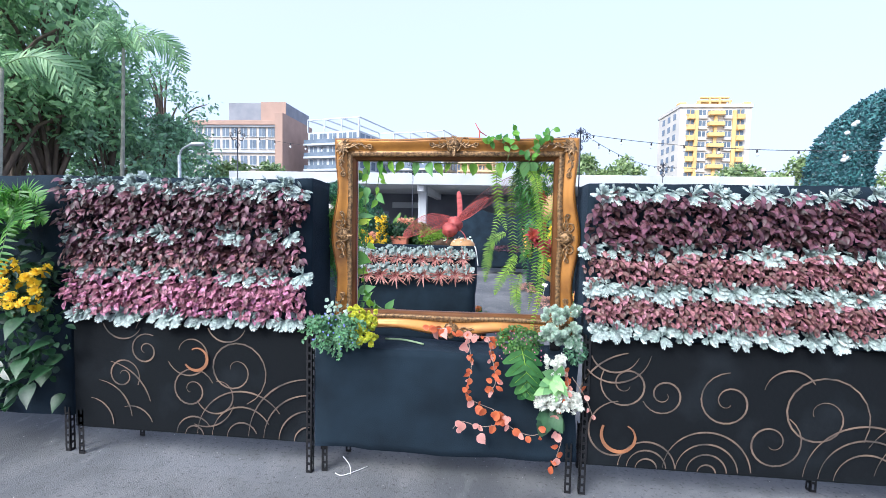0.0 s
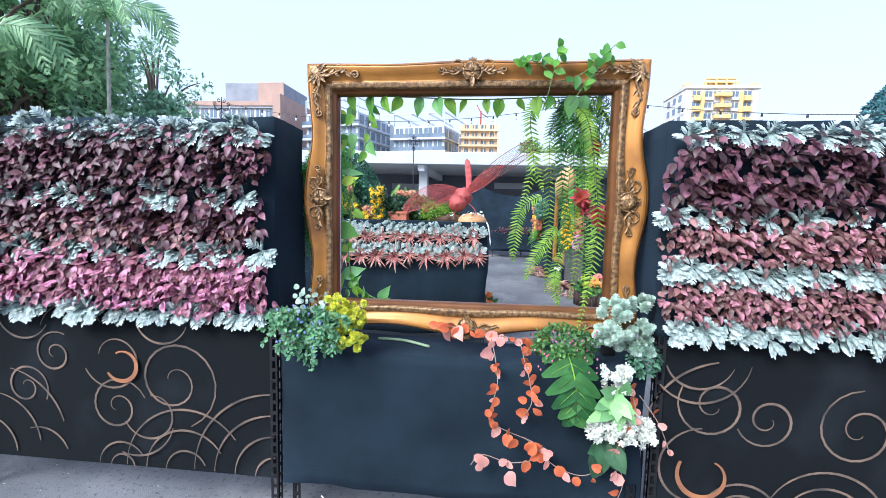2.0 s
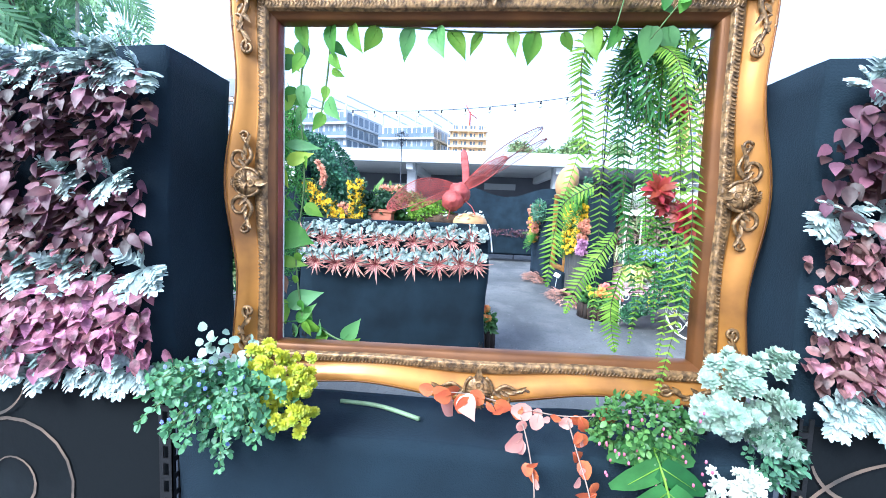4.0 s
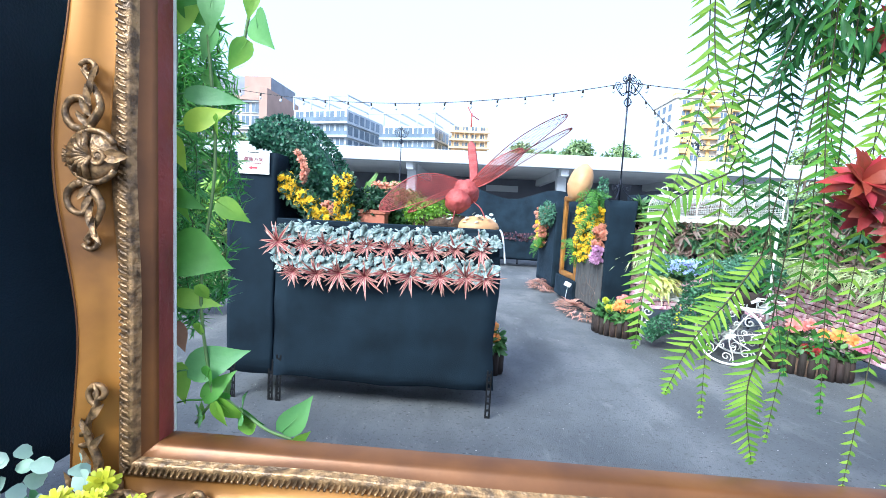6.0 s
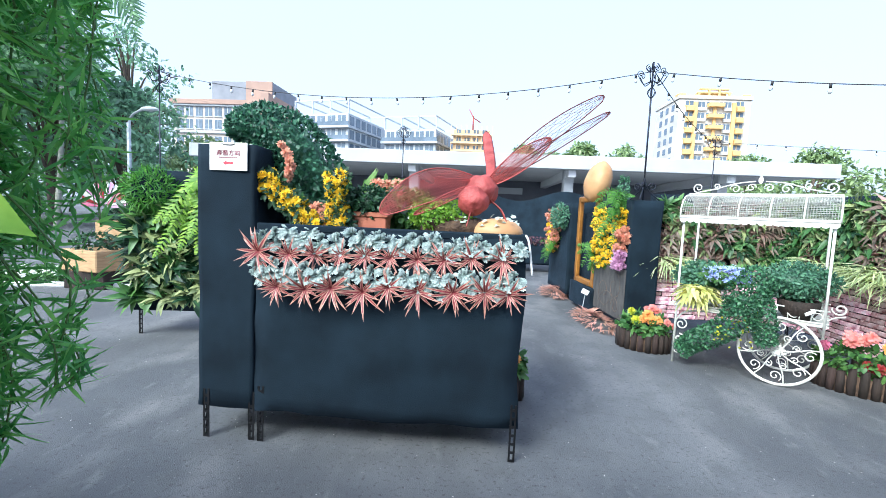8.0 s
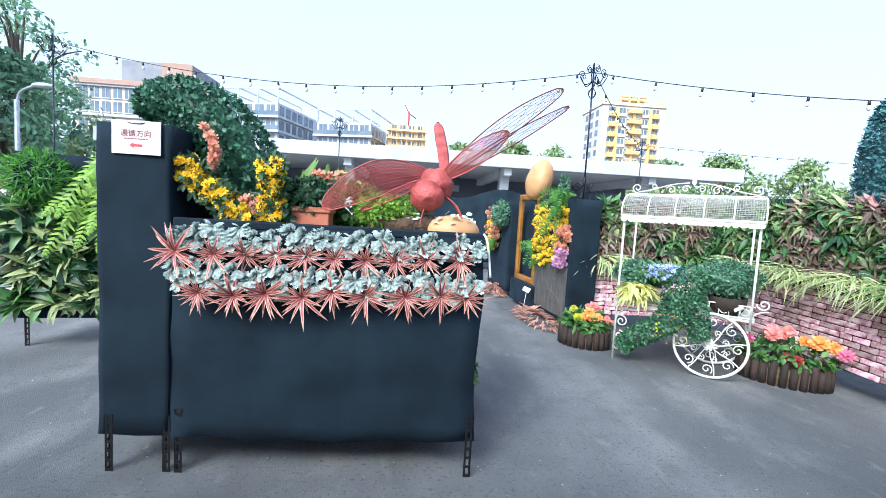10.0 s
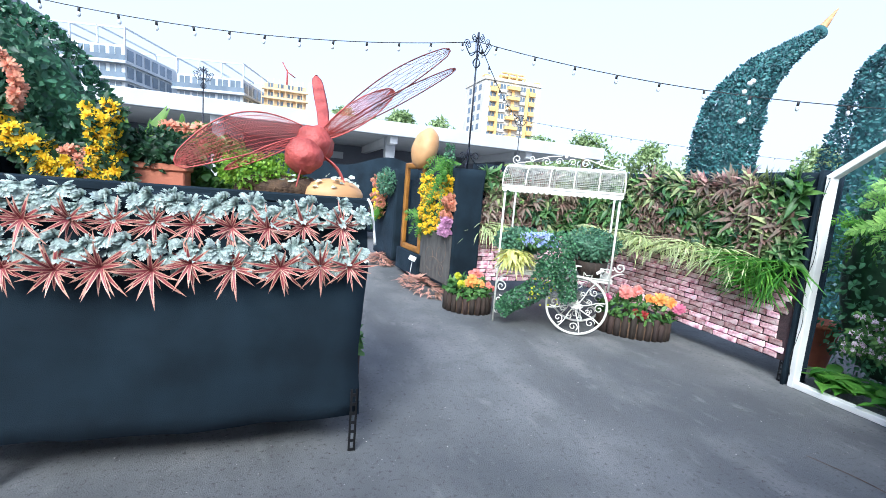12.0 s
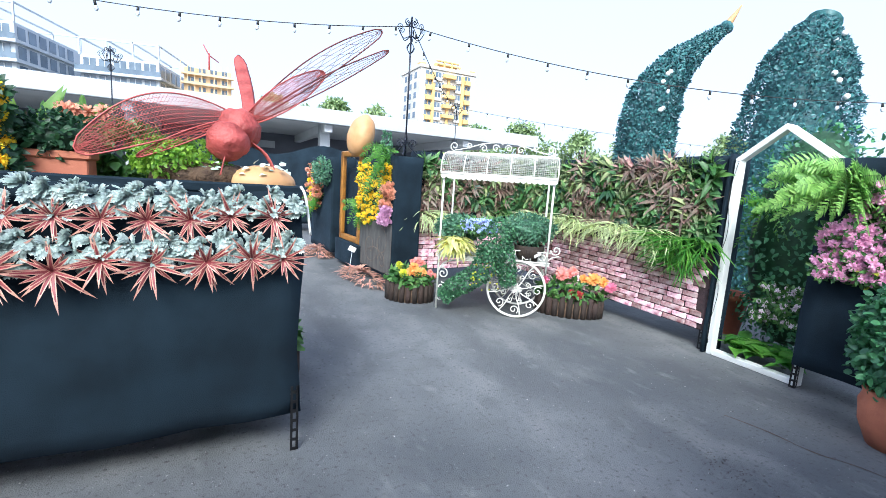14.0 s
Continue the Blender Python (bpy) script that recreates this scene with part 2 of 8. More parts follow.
class Geo:
    """Vertices and faces in the making; m is the material slot of the faces that come next."""

    def __init__(self):
        self.v, self.f, self.s, self.m = [], [], [], 0

    def face(self, *ids):
        self.f.append(ids)
        self.s.append(self.m)

    def blade(self, base, d, n, length, width, shape=OVATE, droop=0.2, fold=0.12):
        """A leaf: three vertices a row, folded along its midrib, bending against n."""
        d, base = unit(d), Vector(base)
        side = unit(d.cross(Vector(n)))
        n = side.cross(d)
        start, last = len(self.v), len(shape) - 1
        for i, w in enumerate(shape):
            u = i / last
            c = base + d * (length * u) - n * (droop * length * u * u)
            if w <= 0:
                self.v.append(c)
                continue
            e = side * (width * 0.5 * w)
            lift = n * (fold * width * w)
            self.v += [c - e + lift, c, c + e + lift]
        rows = last if shape[-1] <= 0 else last + 1
        for i in range(rows - 1):
            a = start + 3 * i
            self.face(a, a + 1, a + 4, a + 3)
            self.face(a + 1, a + 2, a + 5, a + 4)
        if shape[-1] <= 0:
            a, tip = start + 3 * (last - 1), start + 3 * last
            self.face(a, a + 1, tip)
            self.face(a + 1, a + 2, tip)

    def tube(self, pts, r, n=6, loop=False):
        pts = [Vector(p) for p in pts]
        count, start = len(pts), len(self.v)
        radii = r if isinstance(r, (list, tuple)) else [r] * count
        ref = None
        for i, p in enumerate(pts):
            a = pts[i - 1] if i or loop else p
            b = pts[(i + 1) % count] if i < count - 1 or loop else p
            d = unit(b - a)
            if ref is None:
                ref = d.orthogonal().normalized()
            ref = unit(ref - d * ref.dot(d)) if (ref - d * ref.dot(d)).length > 1e-6 else d.orthogonal().normalized()
            other = d.cross(ref)
            for k in range(n):
                a2 = 2 * math.pi * k / n
                self.v.append(p + (ref * math.cos(a2) + other * math.sin(a2)) * radii[i])
        for i in range(count if loop else count - 1):
            for k in range(n):
                a, b = start + i * n, start + ((i + 1) % count) * n
                self.face(a + k, a + (k + 1) % n, b + (k + 1) % n, b + k)
        if not loop:
            self.face(*[start + k for k in reversed(range(n))])
            self.face(*[start + (count - 1) * n + k for k in range(n)])

    def box(self, lo, hi, b=0.0, m=None):
        """A box with chamfered edges, placed by the matrix m."""
        lo, hi = Vector(lo), Vector(hi)
        m = m or Matrix.Identity(4)
        start = len(self.v)
        b = min(b, *[(hi[i] - lo[i]) * 0.45 for i in range(3)])
        if b <= 0:
            for x in (lo.x, hi.x):
                for y in (lo.y, hi.y):
                    for z in (lo.z, hi.z):
                        self.v.append(m @ Vector((x, y, z)))
            for q in ((0, 1, 3, 2), (4, 6, 7, 5), (0, 4, 5, 1), (2, 3, 7, 6), (0, 2, 6, 4), (1, 5, 7, 3)):
                self.face(*[start + i for i in q])
            return
        ids = {}
        for sx in (0, 1):
            for sy in (0, 1):
                for sz in (0, 1):
                    corner = [(lo, hi)[s][i] for i, s in enumerate((sx, sy, sz))]
                    inner = [corner[i] + (b if s == 0 else -b) for i, s in enumerate((sx, sy, sz))]
                    for axis in range(3):
                        p = list(inner)
                        p[axis] = corner[axis]
                        ids[sx, sy, sz, axis] = len(self.v)
                        self.v.append(m @ Vector(p))
                    a, c, d = (ids[sx, sy, sz, k] for k in range(3))
                    self.face(*((a, c, d) if (sx + sy + sz) % 2 else (a, d, c)))
        for axis in range(3):
            o1, o2 = (axis + 1) % 3, (axis + 2) % 3
            for s in (0, 1):
                q = []
                for s1, s2 in ((0, 0), (1, 0), (1, 1), (0, 1)):
                    k = [0, 0, 0]
                    k[axis], k[o1], k[o2] = s, s1, s2
                    q.append(ids[(*k, axis)])
                self.face(*(q if s else q[::-1]))
            for s1 in (0, 1):
                for s2 in (0, 1):
                    q = []
                    for s in (0, 1):
                        k = [0, 0, 0]
                        k[axis], k[o1], k[o2] = s, s1, s2
                        q.append((ids[(*k, o1)], ids[(*k, o2)]))
                    self.face(q[0][0], q[0][1], q[1][1], q[1][0])

    def lathe(self, profile, n=20, m=None):
        """Rows of (radius, height) turned round z, placed by m."""
        m = m or Matrix.Identity(4)
        start = len(self.v)
        for r, z in profile:
            for k in range(n):
                a = 2 * math.pi * k / n
                self.v.append(m @ Vector((r * math.cos(a), r * math.sin(a), z)))
        for i in range(len(profile) - 1):
            for k in range(n):
                a, b = start + i * n, start + (i + 1) * n
                self.face(a + k, a + (k + 1) % n, b + (k + 1) % n, b + k)

    def ball(self, c, radii, nu=14, nv=9, rough=0.0, m=None):
        c, radii = Vector(c), Vector(radii if isinstance(radii, (tuple, list, Vector)) else (radii,) * 3)
        m = m or Matrix.Identity(4)
        start = len(self.v)
        for j in range(nv + 1):
            p = math.pi * j / nv
            for k in range(nu):
                a = 2 * math.pi * k / nu
                d = Vector((math.sin(p) * math.cos(a), math.sin(p) * math.sin(a), math.cos(p)))
                s = 1 + (noise.noise(d * 2.3 + c * 3) * rough if rough else 0)
                self.v.append(m @ (c + Vector((d.x * radii.x, d.y * radii.y, d.z * radii.z)) * s))
        for j in range(nv):
            for k in range(nu):
                a, b = start + j * nu, start + (j + 1) * nu
                self.face(a + k, b + k, b + (k + 1) % nu, a + (k + 1) % nu)

    def bush(self, c, radii, count, length, width, shape=OVATE, lean=(0, 0, 0), inner=0.7, droop=0.25):
        """Leaves over an uneven ellipsoid, pointing outwards."""
        c = Vector(c)
        for _ in range(count):
            d = wild()
            r = rnd(inner, 1.0) * (1 + 0.18 * noise.noise(d * 2.5 + c))
            p = c + Vector((d.x * radii[0], d.y * radii[1], d.z * radii[2])) * r
            way = d * 0.8 + wild() * 0.7 + Vector(lean)
            self.blade(p, way, d + wild() * 0.6 + Vector((0, 0, 0.5)), length * rnd(0.7, 1.25), width * rnd(0.75, 1.2), shape, droop)

    def bloom(self, c, face, r, petals=22, width=0.42, rings=3, cup=0.5):
        """A many-petalled flower head that looks along face."""
        face = unit(face)
        a = face.orthogonal().normalized()
        b = face.cross(a)
        c = Vector(c)
        for ring in range(rings):
            spread = (ring + 1) / rings
            for k in range(max(5, int(petals * spread / rings * 2.3))):
                t = 2 * math.pi * (k + 0.5 * ring) / max(5, int(petals * spread / rings * 2.3)) + rnd(-0.1, 0.1)
                out = a * math.cos(t) + b * math.sin(t)
                d = out * spread + face * (1.1 - spread) * (0.6 + cup)
                self.blade(c, d, face + out * 0.01, r * rnd(0.85, 1.1), r * width, (0.5, 0.9, 1.0, 0.72), droop=0.28, fold=0.1)

    def frond(self, pts, leaflet, pairs, width=0.23, stem=0.003, taper=True, hang=0.15):
        """A fern frond along a bent midrib."""
        pts = smooth_line(pts, pairs)
        keep = self.m
        self.m = 1
        self.tube(pts[::2] + [pts[-1]], [stem * (1 - 0.7 * i / (len(pts[::2]))) for i in range(len(pts[::2]) + 1)], 4)
        self.m = keep
        count = len(pts)
        for i in range(1, count):
            d = unit(pts[i] - pts[i - 1])
            side = unit(d.cross(Vector((0.1, -1, 0.25))))
            up = side.cross(d)
            u = i / (count - 1)
            size = leaflet * (min(1.0, 0.45 + 2.5 * u) * (1 - 0.85 * max(0, u - 0.72) / 0.28) if taper else 1)
            for s in (-1, 1):
                way = side * s + d * rnd(0.35, 0.6) + Vector((0, 0, -hang)) + wild() * 0.07
                self.blade(pts[i], way, up + wild() * 0.2, size * rnd(0.9, 1.08), leaflet * width, (0.9, 1.0, 0.7, 0.0), droop=rnd(0.05, 0.3), fold=0.1)

    def weld(self):
        """Joins vertices that lie in one place."""
        seen, ids, v = {}, [], []
        for p in self.v:
            key = (round(p.x, 4), round(p.y, 4), round(p.z, 4))
            if key not in seen:
                seen[key] = len(v)
                v.append(p)
            ids.append(seen[key])
        self.v, self.f = v, [tuple(ids[i] for i in f) for f in self.f]

    def mesh(self, name, smooth=True):
        me = bpy.data.meshes.new(name)
        me.from_pydata([tuple(p) for p in self.v], [], self.f)
        me.polygons.foreach_set("material_index", self.s)
        me.polygons.foreach_set("use_smooth", [smooth] * len(self.f))
        me.update()
        return me


def smooth_line(pts, count):
    """A smooth line through the points, as count + 1 places."""
    pts = [Vector(p) for p in pts]
    out = []
    segs = len(pts) - 1
    for i in range(count + 1):
        t = i / count * segs
        k = min(int(t), segs - 1)
        u = t - k
        p0, p1, p2, p3 = pts[max(k - 1, 0)], pts[k], pts[k + 1], pts[min(k + 2, segs)]
        out.append(0.5 * (2 * p1 + (p2 - p0) * u + (2 * p0 - 5 * p1 + 4 * p2 - p3) * u * u + (3 * p1 - p0 - 3 * p2 + p3) * u ** 3))
    return out


def spiral(c, r, turns, start=0.0, sense=1, tail=0.08, n=30, axes=((1, 0, 0), (0, 0, 1))):
    """A scroll that winds inwards from radius r, in the plane of the two axes."""
    a, b = Vector(axes[0]), Vector(axes[1])
    out = []
    for i in range(n + 1):
        u = i / n
        t = radians(start) + sense * 2 * math.pi * turns * u
        rr = r * (1 - u) + r * tail * u
        out.append(Vector(c) + a * (rr * math.cos(t)) + b * (rr * math.sin(t)))
    return out


def arc(c, r, a0, a1, n=18, axes=((1, 0, 0), (0, 0, 1))):
    a, b = Vector(axes[0]), Vector(axes[1])
    return [Vector(c) + a * (r * math.cos(radians(a0 + (a1 - a0) * i / n))) + b * (r * math.sin(radians(a0 + (a1 - a0) * i / n))) for i in range(n + 1)]


def coat(me, mats):
    for m in mats if isinstance(mats, (list, tuple)) else [mats]:
        me.materials.append(m)
    return me


def thing(name, at=(0, 0, 0), label="", category="", group="", kind="", turn=0.0):
    ob = new(name)
    ob.matrix_world = pose(*at, 0, 0, turn)
    ob.empty_display_size = 0.1
    return tagged(ob, label, category, group, kind)


def part(name, geo, mats, parent, label="", smooth=True, at=None):
    """One mesh under a thing or a part, in the thing's own axes."""
    ob = new(name, geo if isinstance(geo, bpy.types.Mesh) else coat(geo.mesh(name, smooth), mats))
    ob.parent = parent
    if at is not None:
        ob.matrix_basis = at
    return tagged(ob, label)


def solid(name, geo, mats, at=(0, 0, 0), label="", category="", group="", kind="", smooth=True, turn=0.0):
    """A thing of one mesh."""
    ob = new(name, geo if isinstance(geo, bpy.types.Mesh) else coat(geo.mesh(name, smooth), mats))
    ob.matrix_world = pose(*at, 0, 0, turn)
    return tagged(ob, label, category, group, kind)


# ---- ground
g = Geo()
N = 40
for i in range(N + 1):
    for j in range(N + 1):
        x, y = (abs(2 * i / N - 1) ** 3) * math.copysign(700, i - N / 2), 6 + (abs(2 * j / N - 1) ** 3) * math.copysign(700, j - N / 2)
        g.v.append(Vector((x, y, 0)))
for i in range(N):
    for j in range(N):
        a = i * (N + 1) + j
        g.face(a, a + N + 1, a + N + 2, a + 1)
GROUND = solid("ground", g, ASPHALT, label="grey worn asphalt with stains and scuffs", category="ground", kind="structure")

random.seed(2)
for name, mats, label, size, spots in (
        ("leaf_litter", LOG, "small dark dry leaf fragments on asphalt", 0.012,
         [(random.gauss(1.88, 0.06), random.gauss(4.2, 0.16)) for _ in range(90)] + [(rnd_x, rnd_y) for rnd_x, rnd_y in [(random.uniform(-2.5, 3.2), random.uniform(3.0, 7.5)) for _ in range(60)]]),
        ("pale_grit", PAPER, "small pale flecks of grit on asphalt", 0.009, [(random.uniform(-4, 3.3), random.uniform(1.5, 7.5)) for _ in range(260)])):
    g = Geo()
    for x, y in spots:
        a = rnd(0, 6.28)
        g.blade((x, y, 0.004), (math.cos(a), math.sin(a), 0.12), (0, 0, 1), size * rnd(0.5, 1.5), size * rnd(0.3, 0.6), OVATE, 0.1)
    solid(name, g, mats, label=label, category="litter", kind="stuff")
g = Geo()
line = smooth_line([(2.45, 4.55, 0.002), (2.51, 4.32, 0.002), (2.53, 4.08, 0.002), (2.62, 3.88, 0.002), (2.68, 3.5, 0.002), (2.75, 3.0, 0.002)], 40)
for i, p in enumerate(line):
    w = 0.004 + 0.003 * noise.noise(p * 9)
    g.v += [p + Vector((-w, rnd(-0.004, 0.004), 0)), p + Vector((w, rnd(-0.004, 0.004), 0))]
for i in range(40):
    g.face(2 * i, 2 * i + 1, 2 * i + 3, 2 * i + 2)
solid("ground_crack", g, SOIL, label="thin dark crack running across asphalt", category="crack", kind="structure")


# ---- pieces shared by the display panels
def slotted_flange(g, o, along, out, height, width=0.038, thick=0.003):
    """One flange of a slotted angle: edge strips with rungs between the slots."""
    o, along, out = Vector(o), Vector(along), Vector(out)
    m = Matrix.Identity(4)
    m.col[0][:3], m.col[1][:3], m.col[2][:3], m.col[3][:3] = along, out, (0, 0, 1), o
    g.box((0, 0, 0), (width * 0.3, thick, height), 0, m)
    g.box((width * 0.7, 0, 0), (width, thick, height), 0, m)
    z = 0.0
    while z < height:
        g.box((width * 0.3, 0, z), (width * 0.7, thick, min(z + 0.016, height)), 0, m)
        z += 0.05


def leg(parent, x, y, height=0.22, sx=1, sy=1):
    g = Geo()
    slotted_flange(g, (x, y, 0), (sx, 0, 0), (0, sy, 0), height)
    slotted_flange(g, (x, y, 0), (0, sy, 0), (sx, 0, 0), height)
    return part("leg", g, STEEL, parent, "black slotted steel angle", smooth=False)


def felt_body(parent, lo, hi, name="body", mats=None, sag=0.006):
    """A felt-covered box whose faces are drawn slightly uneven."""
    g = Geo()
    lo, hi = Vector(lo), Vector(hi)
    n = 14
    for face in ("front", "back", "west", "east", "top", "base"):
        start = len(g.v)
        for i in range(n + 1):
            for j in range(n + 1):
                u, v = i / n, j / n
                x, y, z = lo.x + (hi.x - lo.x) * u, lo.y + (hi.y - lo.y) * u, lo.z + (hi.z - lo.z) * v
                p = {"front": (x, lo.y, z), "back": (x, hi.y, z), "west": (lo.x, y, z), "east": (hi.x, y, z),
                     "top": (x, lo.y + (hi.y - lo.y) * v, hi.z), "base": (x, lo.y + (hi.y - lo.y) * v, lo.z)}[face]
                p = Vector(p)
                q = p.copy()
                for k in range(3):
                    q[k] += sag * 2 * noise.noise(p * 2.7 + Vector((k * 9.1, 0, 0))) + sag * 0.5 * noise.noise(p * 9 + Vector((0, k * 5.3, 0)))
                g.v.append(q)
        for i in range(n):
            for j in range(n):
                a = start + i * (n + 1) + j
                q = (a, a + n + 1, a + n + 2, a + 1)
                g.face(*(q if face in ("front", "east", "top") else q[::-1]))
    g.weld()
    return part(name, g, mats or FABRIC, parent)


def painted(parent, lines, y, width=0.0105, mats=None):
    """Painted scrolls: thin flat strokes that lie on a board whose face is at y."""
    for order, pts in enumerate(lines):
        g = Geo()
        start = len(g.v)
        count = len(pts)
        for i, p in enumerate(pts):
            a, b = pts[max(i - 1, 0)], pts[min(i + 1, count - 1)]
            d = unit((b[0] - a[0], 0, b[1] - a[1]))
            s = Vector((-d.z, 0, d.x)) * width * (0.35 + 0.65 * math.sin(math.pi * min(1, 0.12 + i / count))) * 0.5
            c = Vector((p[0], y - 0.0004 * order, p[1]))
            g.v += [c - s, c + s]
        for i in range(count - 1):
            g.face(start + 2 * i, start + 2 * i + 2, start + 2 * i + 3, start + 2 * i + 1)
        part("painted_swirl", g, mats or CHALK, parent)


def curl(x, z, r, turns=1.1, start=0, sense=1, tail=0.2):
    return [(p.x, p.z) for p in spiral((x, 0, z), r, turns, start, sense, tail, 34)]


def bow(x, z, r, a0, a1):
    return [(p.x, p.z) for p in arc((x, 0, z), r, a0, a1, 20)]


# ---- plants that fill the panels: a few of each kind, then copied
def silver_plant(seed):
    random.seed(seed)
    g = Geo()
    for k in range(13):
        a = rnd(0, 6.28)
        d = Vector((math.cos(a) * 0.9, -0.55, math.sin(a) * 0.7 + 0.1))
        n = Vector((0, -0.6, 1)) + wild() * 0.3
        length = rnd(0.05, 0.082)
        g.blade((0, 0, 0), d, n, length, 0.016, (0.5, 0.8, 1.0, 0.8, 0.0), 0.25)
        d = unit(d)
        s = unit(d.cross(n))
        for u, w in ((0.36, 0.024), (0.52, 0.030), (0.68, 0.028), (0.84, 0.022)):
            for e in (-1, 1):
                g.blade(d * (length * u) - n.normalized() * (0.25 * length * u * u), s * e + d * 0.75, n, w, 0.012, (0.5, 1.0, 0.9, 0.3), 0.2)
        g.blade(d * (length * 0.85) - n.normalized() * (0.25 * length * 0.7), d, n, 0.022, 0.016, (0.5, 1.0, 0.9, 0.3), 0.1)
    return coat(g.mesh("silver_ragwort"), SILVER_LEAF)


LEAFLET = (0.3, 0.9, 1.0, 0.62, 0.0)


def spotted_plant(seed, mats, size=0.06, count=20, reach=0.075):
    random.seed(seed)
    g = Geo()
    for k in range(count):
        x, z = rnd(-reach, reach), rnd(-reach * 0.8, reach * 0.8)
        base = (x, rnd(-0.055, 0.015), z + 0.015)
        d = Vector((x * 3 + rnd(-0.8, 0.8), -0.6, -0.5 + rnd(-0.55, 0.5)))
        g.blade(base, d, Vector((rnd(-0.4, 0.4), -0.7, 0.8)), size * rnd(0.65, 1.35), size * rnd(0.55, 0.75), LEAFLET, rnd(0.1, 0.4), 0.14)
    return coat(g.mesh("spotted_plant"), mats)


def place(name, meshes, spots, label, category, group, wobble=25.0, size=(0.85, 1.15), turn=0.0):
    """Plants set one by one into a panel."""
    for x, y, z in spots:
        ob = new(name, random.choice(meshes))
        ob.matrix_world = pose(x, y, z, rnd(-8, 8), rnd(-wobble, wobble), turn) @ Matrix.Scale(rnd(*size), 4)
        tagged(ob, label, category, group)


SILVER = [silver_plant(s) for s in range(5)]
MAROON = [spotted_plant(20 + s, MAROON_LEAF, 0.043, 32) for s in range(4)]
DULL = [spotted_plant(30 + s, ROSE_LEAF, 0.034, 40) for s in range(4)]
ROSY = [spotted_plant(40 + s, PINK_LEAF, 0.043, 32) for s in range(4)]
random.seed(7)


def row(x0, x1, z, step, y, jx=0.02, jz=0.015):
    out, x = [], x0
    while x <= x1:
        out.append((x + rnd(-jx, jx), y + rnd(-0.012, 0.012), z + rnd(-jz, jz)))
        x += step
    return out


FRONT = 2.62
# -- panel with maroon and silver rows
panel = thing("planted_panel", (-1.85, FRONT, 0), "black felt display panel with painted copper scrolls below rows of plants", "display panel", "planted panels")
O = Vector((-1.85, FRONT, 0))
felt_body(panel, Vector((-2.66, FRONT + 0.012, 0.93)) - O, Vector((-1.06, FRONT + 0.32, 1.82)) - O)
g = Geo()
g.box(Vector((-2.66, FRONT, 0.185)) - O, Vector((-1.06, FRONT + 0.03, 0.935)) - O, 0.006)
part("board", g, BOARD, panel, "black board with worn paint", smooth=False)
leg(panel, -2.64 - O.x, 0.0, 0.3)
leg(panel, -2.44 - O.x, 0.28, 0.3)
leg(panel, -1.045 - O.x, -0.012, 0.95, -1)
leg(panel, -1.10 - O.x, 0.28, 0.3)
def shift(lines):
    return [[(x - O.x, z) for x, z in line] for line in lines]
painted(panel, shift([
    curl(-1.85, 0.71, 0.155, 0.9, 200, 1, 0.5), curl(-1.55, 0.62, 0.225, 1.65, 290, 1, 0.14), curl(-1.84, 0.48, 0.15, 1.6, 20, 1, 0.12), curl(-1.67, 0.46, 0.14, 0.7, 200, 1, 0.6),
    curl(-2.15, 0.72, 0.11, 1.5, 60, 1, 0.15), curl(-2.31, 0.55, 0.12, 1.5, 330, 1, 0.15),
    bow(-2.45, 0.30, 0.34, 15, 80), bow(-2.50, 0.26, 0.25, 5, 85), bow(-2.55, 0.22, 0.17, 0, 85), bow(-2.25, 0.20, 0.15, 20, 110),
    bow(-1.06, 0.19, 0.40, 92, 178), bow(-1.06, 0.19, 0.30, 92, 178), bow(-1.06, 0.19, 0.20, 92, 178), bow(-1.06, 0.19, 0.10, 92, 178),
    bow(-1.50, 0.19, 0.30, 35, 178), bow(-1.50, 0.19, 0.20, 30, 178), bow(-1.50, 0.19, 0.10, 20, 178),
    bow(-1.82, 0.19, 0.12, 30, 178), bow(-1.82, 0.19, 0.06, 0, 178),
    bow(-2.05, 0.80, 0.17, 30, 160), bow(-1.60, 0.93, 0.13, 200, 340), bow(-2.3, 0.93, 0.14, 200, 330), bow(-1.75, 0.45, 0.2, 250, 345)]), -0.004)
painted(panel, shift([curl(-1.80, 0.69, 0.085, 0.75, 210, 1, 0.7)]), -0.014, 0.02, CHALK_BRIGHT)
X0, X1, PY = -2.60, -1.11, FRONT - 0.015
place("silver_ragwort", SILVER, row(X0, X1, 1.775, 0.085, PY) + row(X0 + 0.04, X1, 1.74, 0.12, PY), "silver felted plant tucked along a felt panel", "plant", "silver plants on panels")
place("silver_ragwort", SILVER, row(X0, X1, 1.475, 0.14, PY - 0.01, 0.04), "silver felted plant tucked along a felt panel", "plant", "silver plants on panels")
place("silver_ragwort", SILVER, row(X0, X1, 1.235, 0.105, PY - 0.01, 0.04), "silver felted plant tucked along a felt panel", "plant", "silver plants on panels")
place("silver_ragwort", SILVER, row(X0, X1, 0.965, 0.085, PY - 0.01, 0.02), "silver felted plant tucked along a felt panel", "plant", "silver plants on panels")
for z in (1.70, 1.625, 1.555):
    place("maroon_spotted_plant", MAROON, row(X0, X1, z, 0.095, PY), "dark maroon spotted foliage plant on a felt panel", "plant", "maroon plants")
for z in (1.42, 1.35, 1.295):
    place("maroon_spotted_plant", MAROON if z > 1.33 else DULL, row(X0, X1, z, 0.095, PY), "dark maroon spotted foliage plant on a felt panel", "plant", "maroon plants")
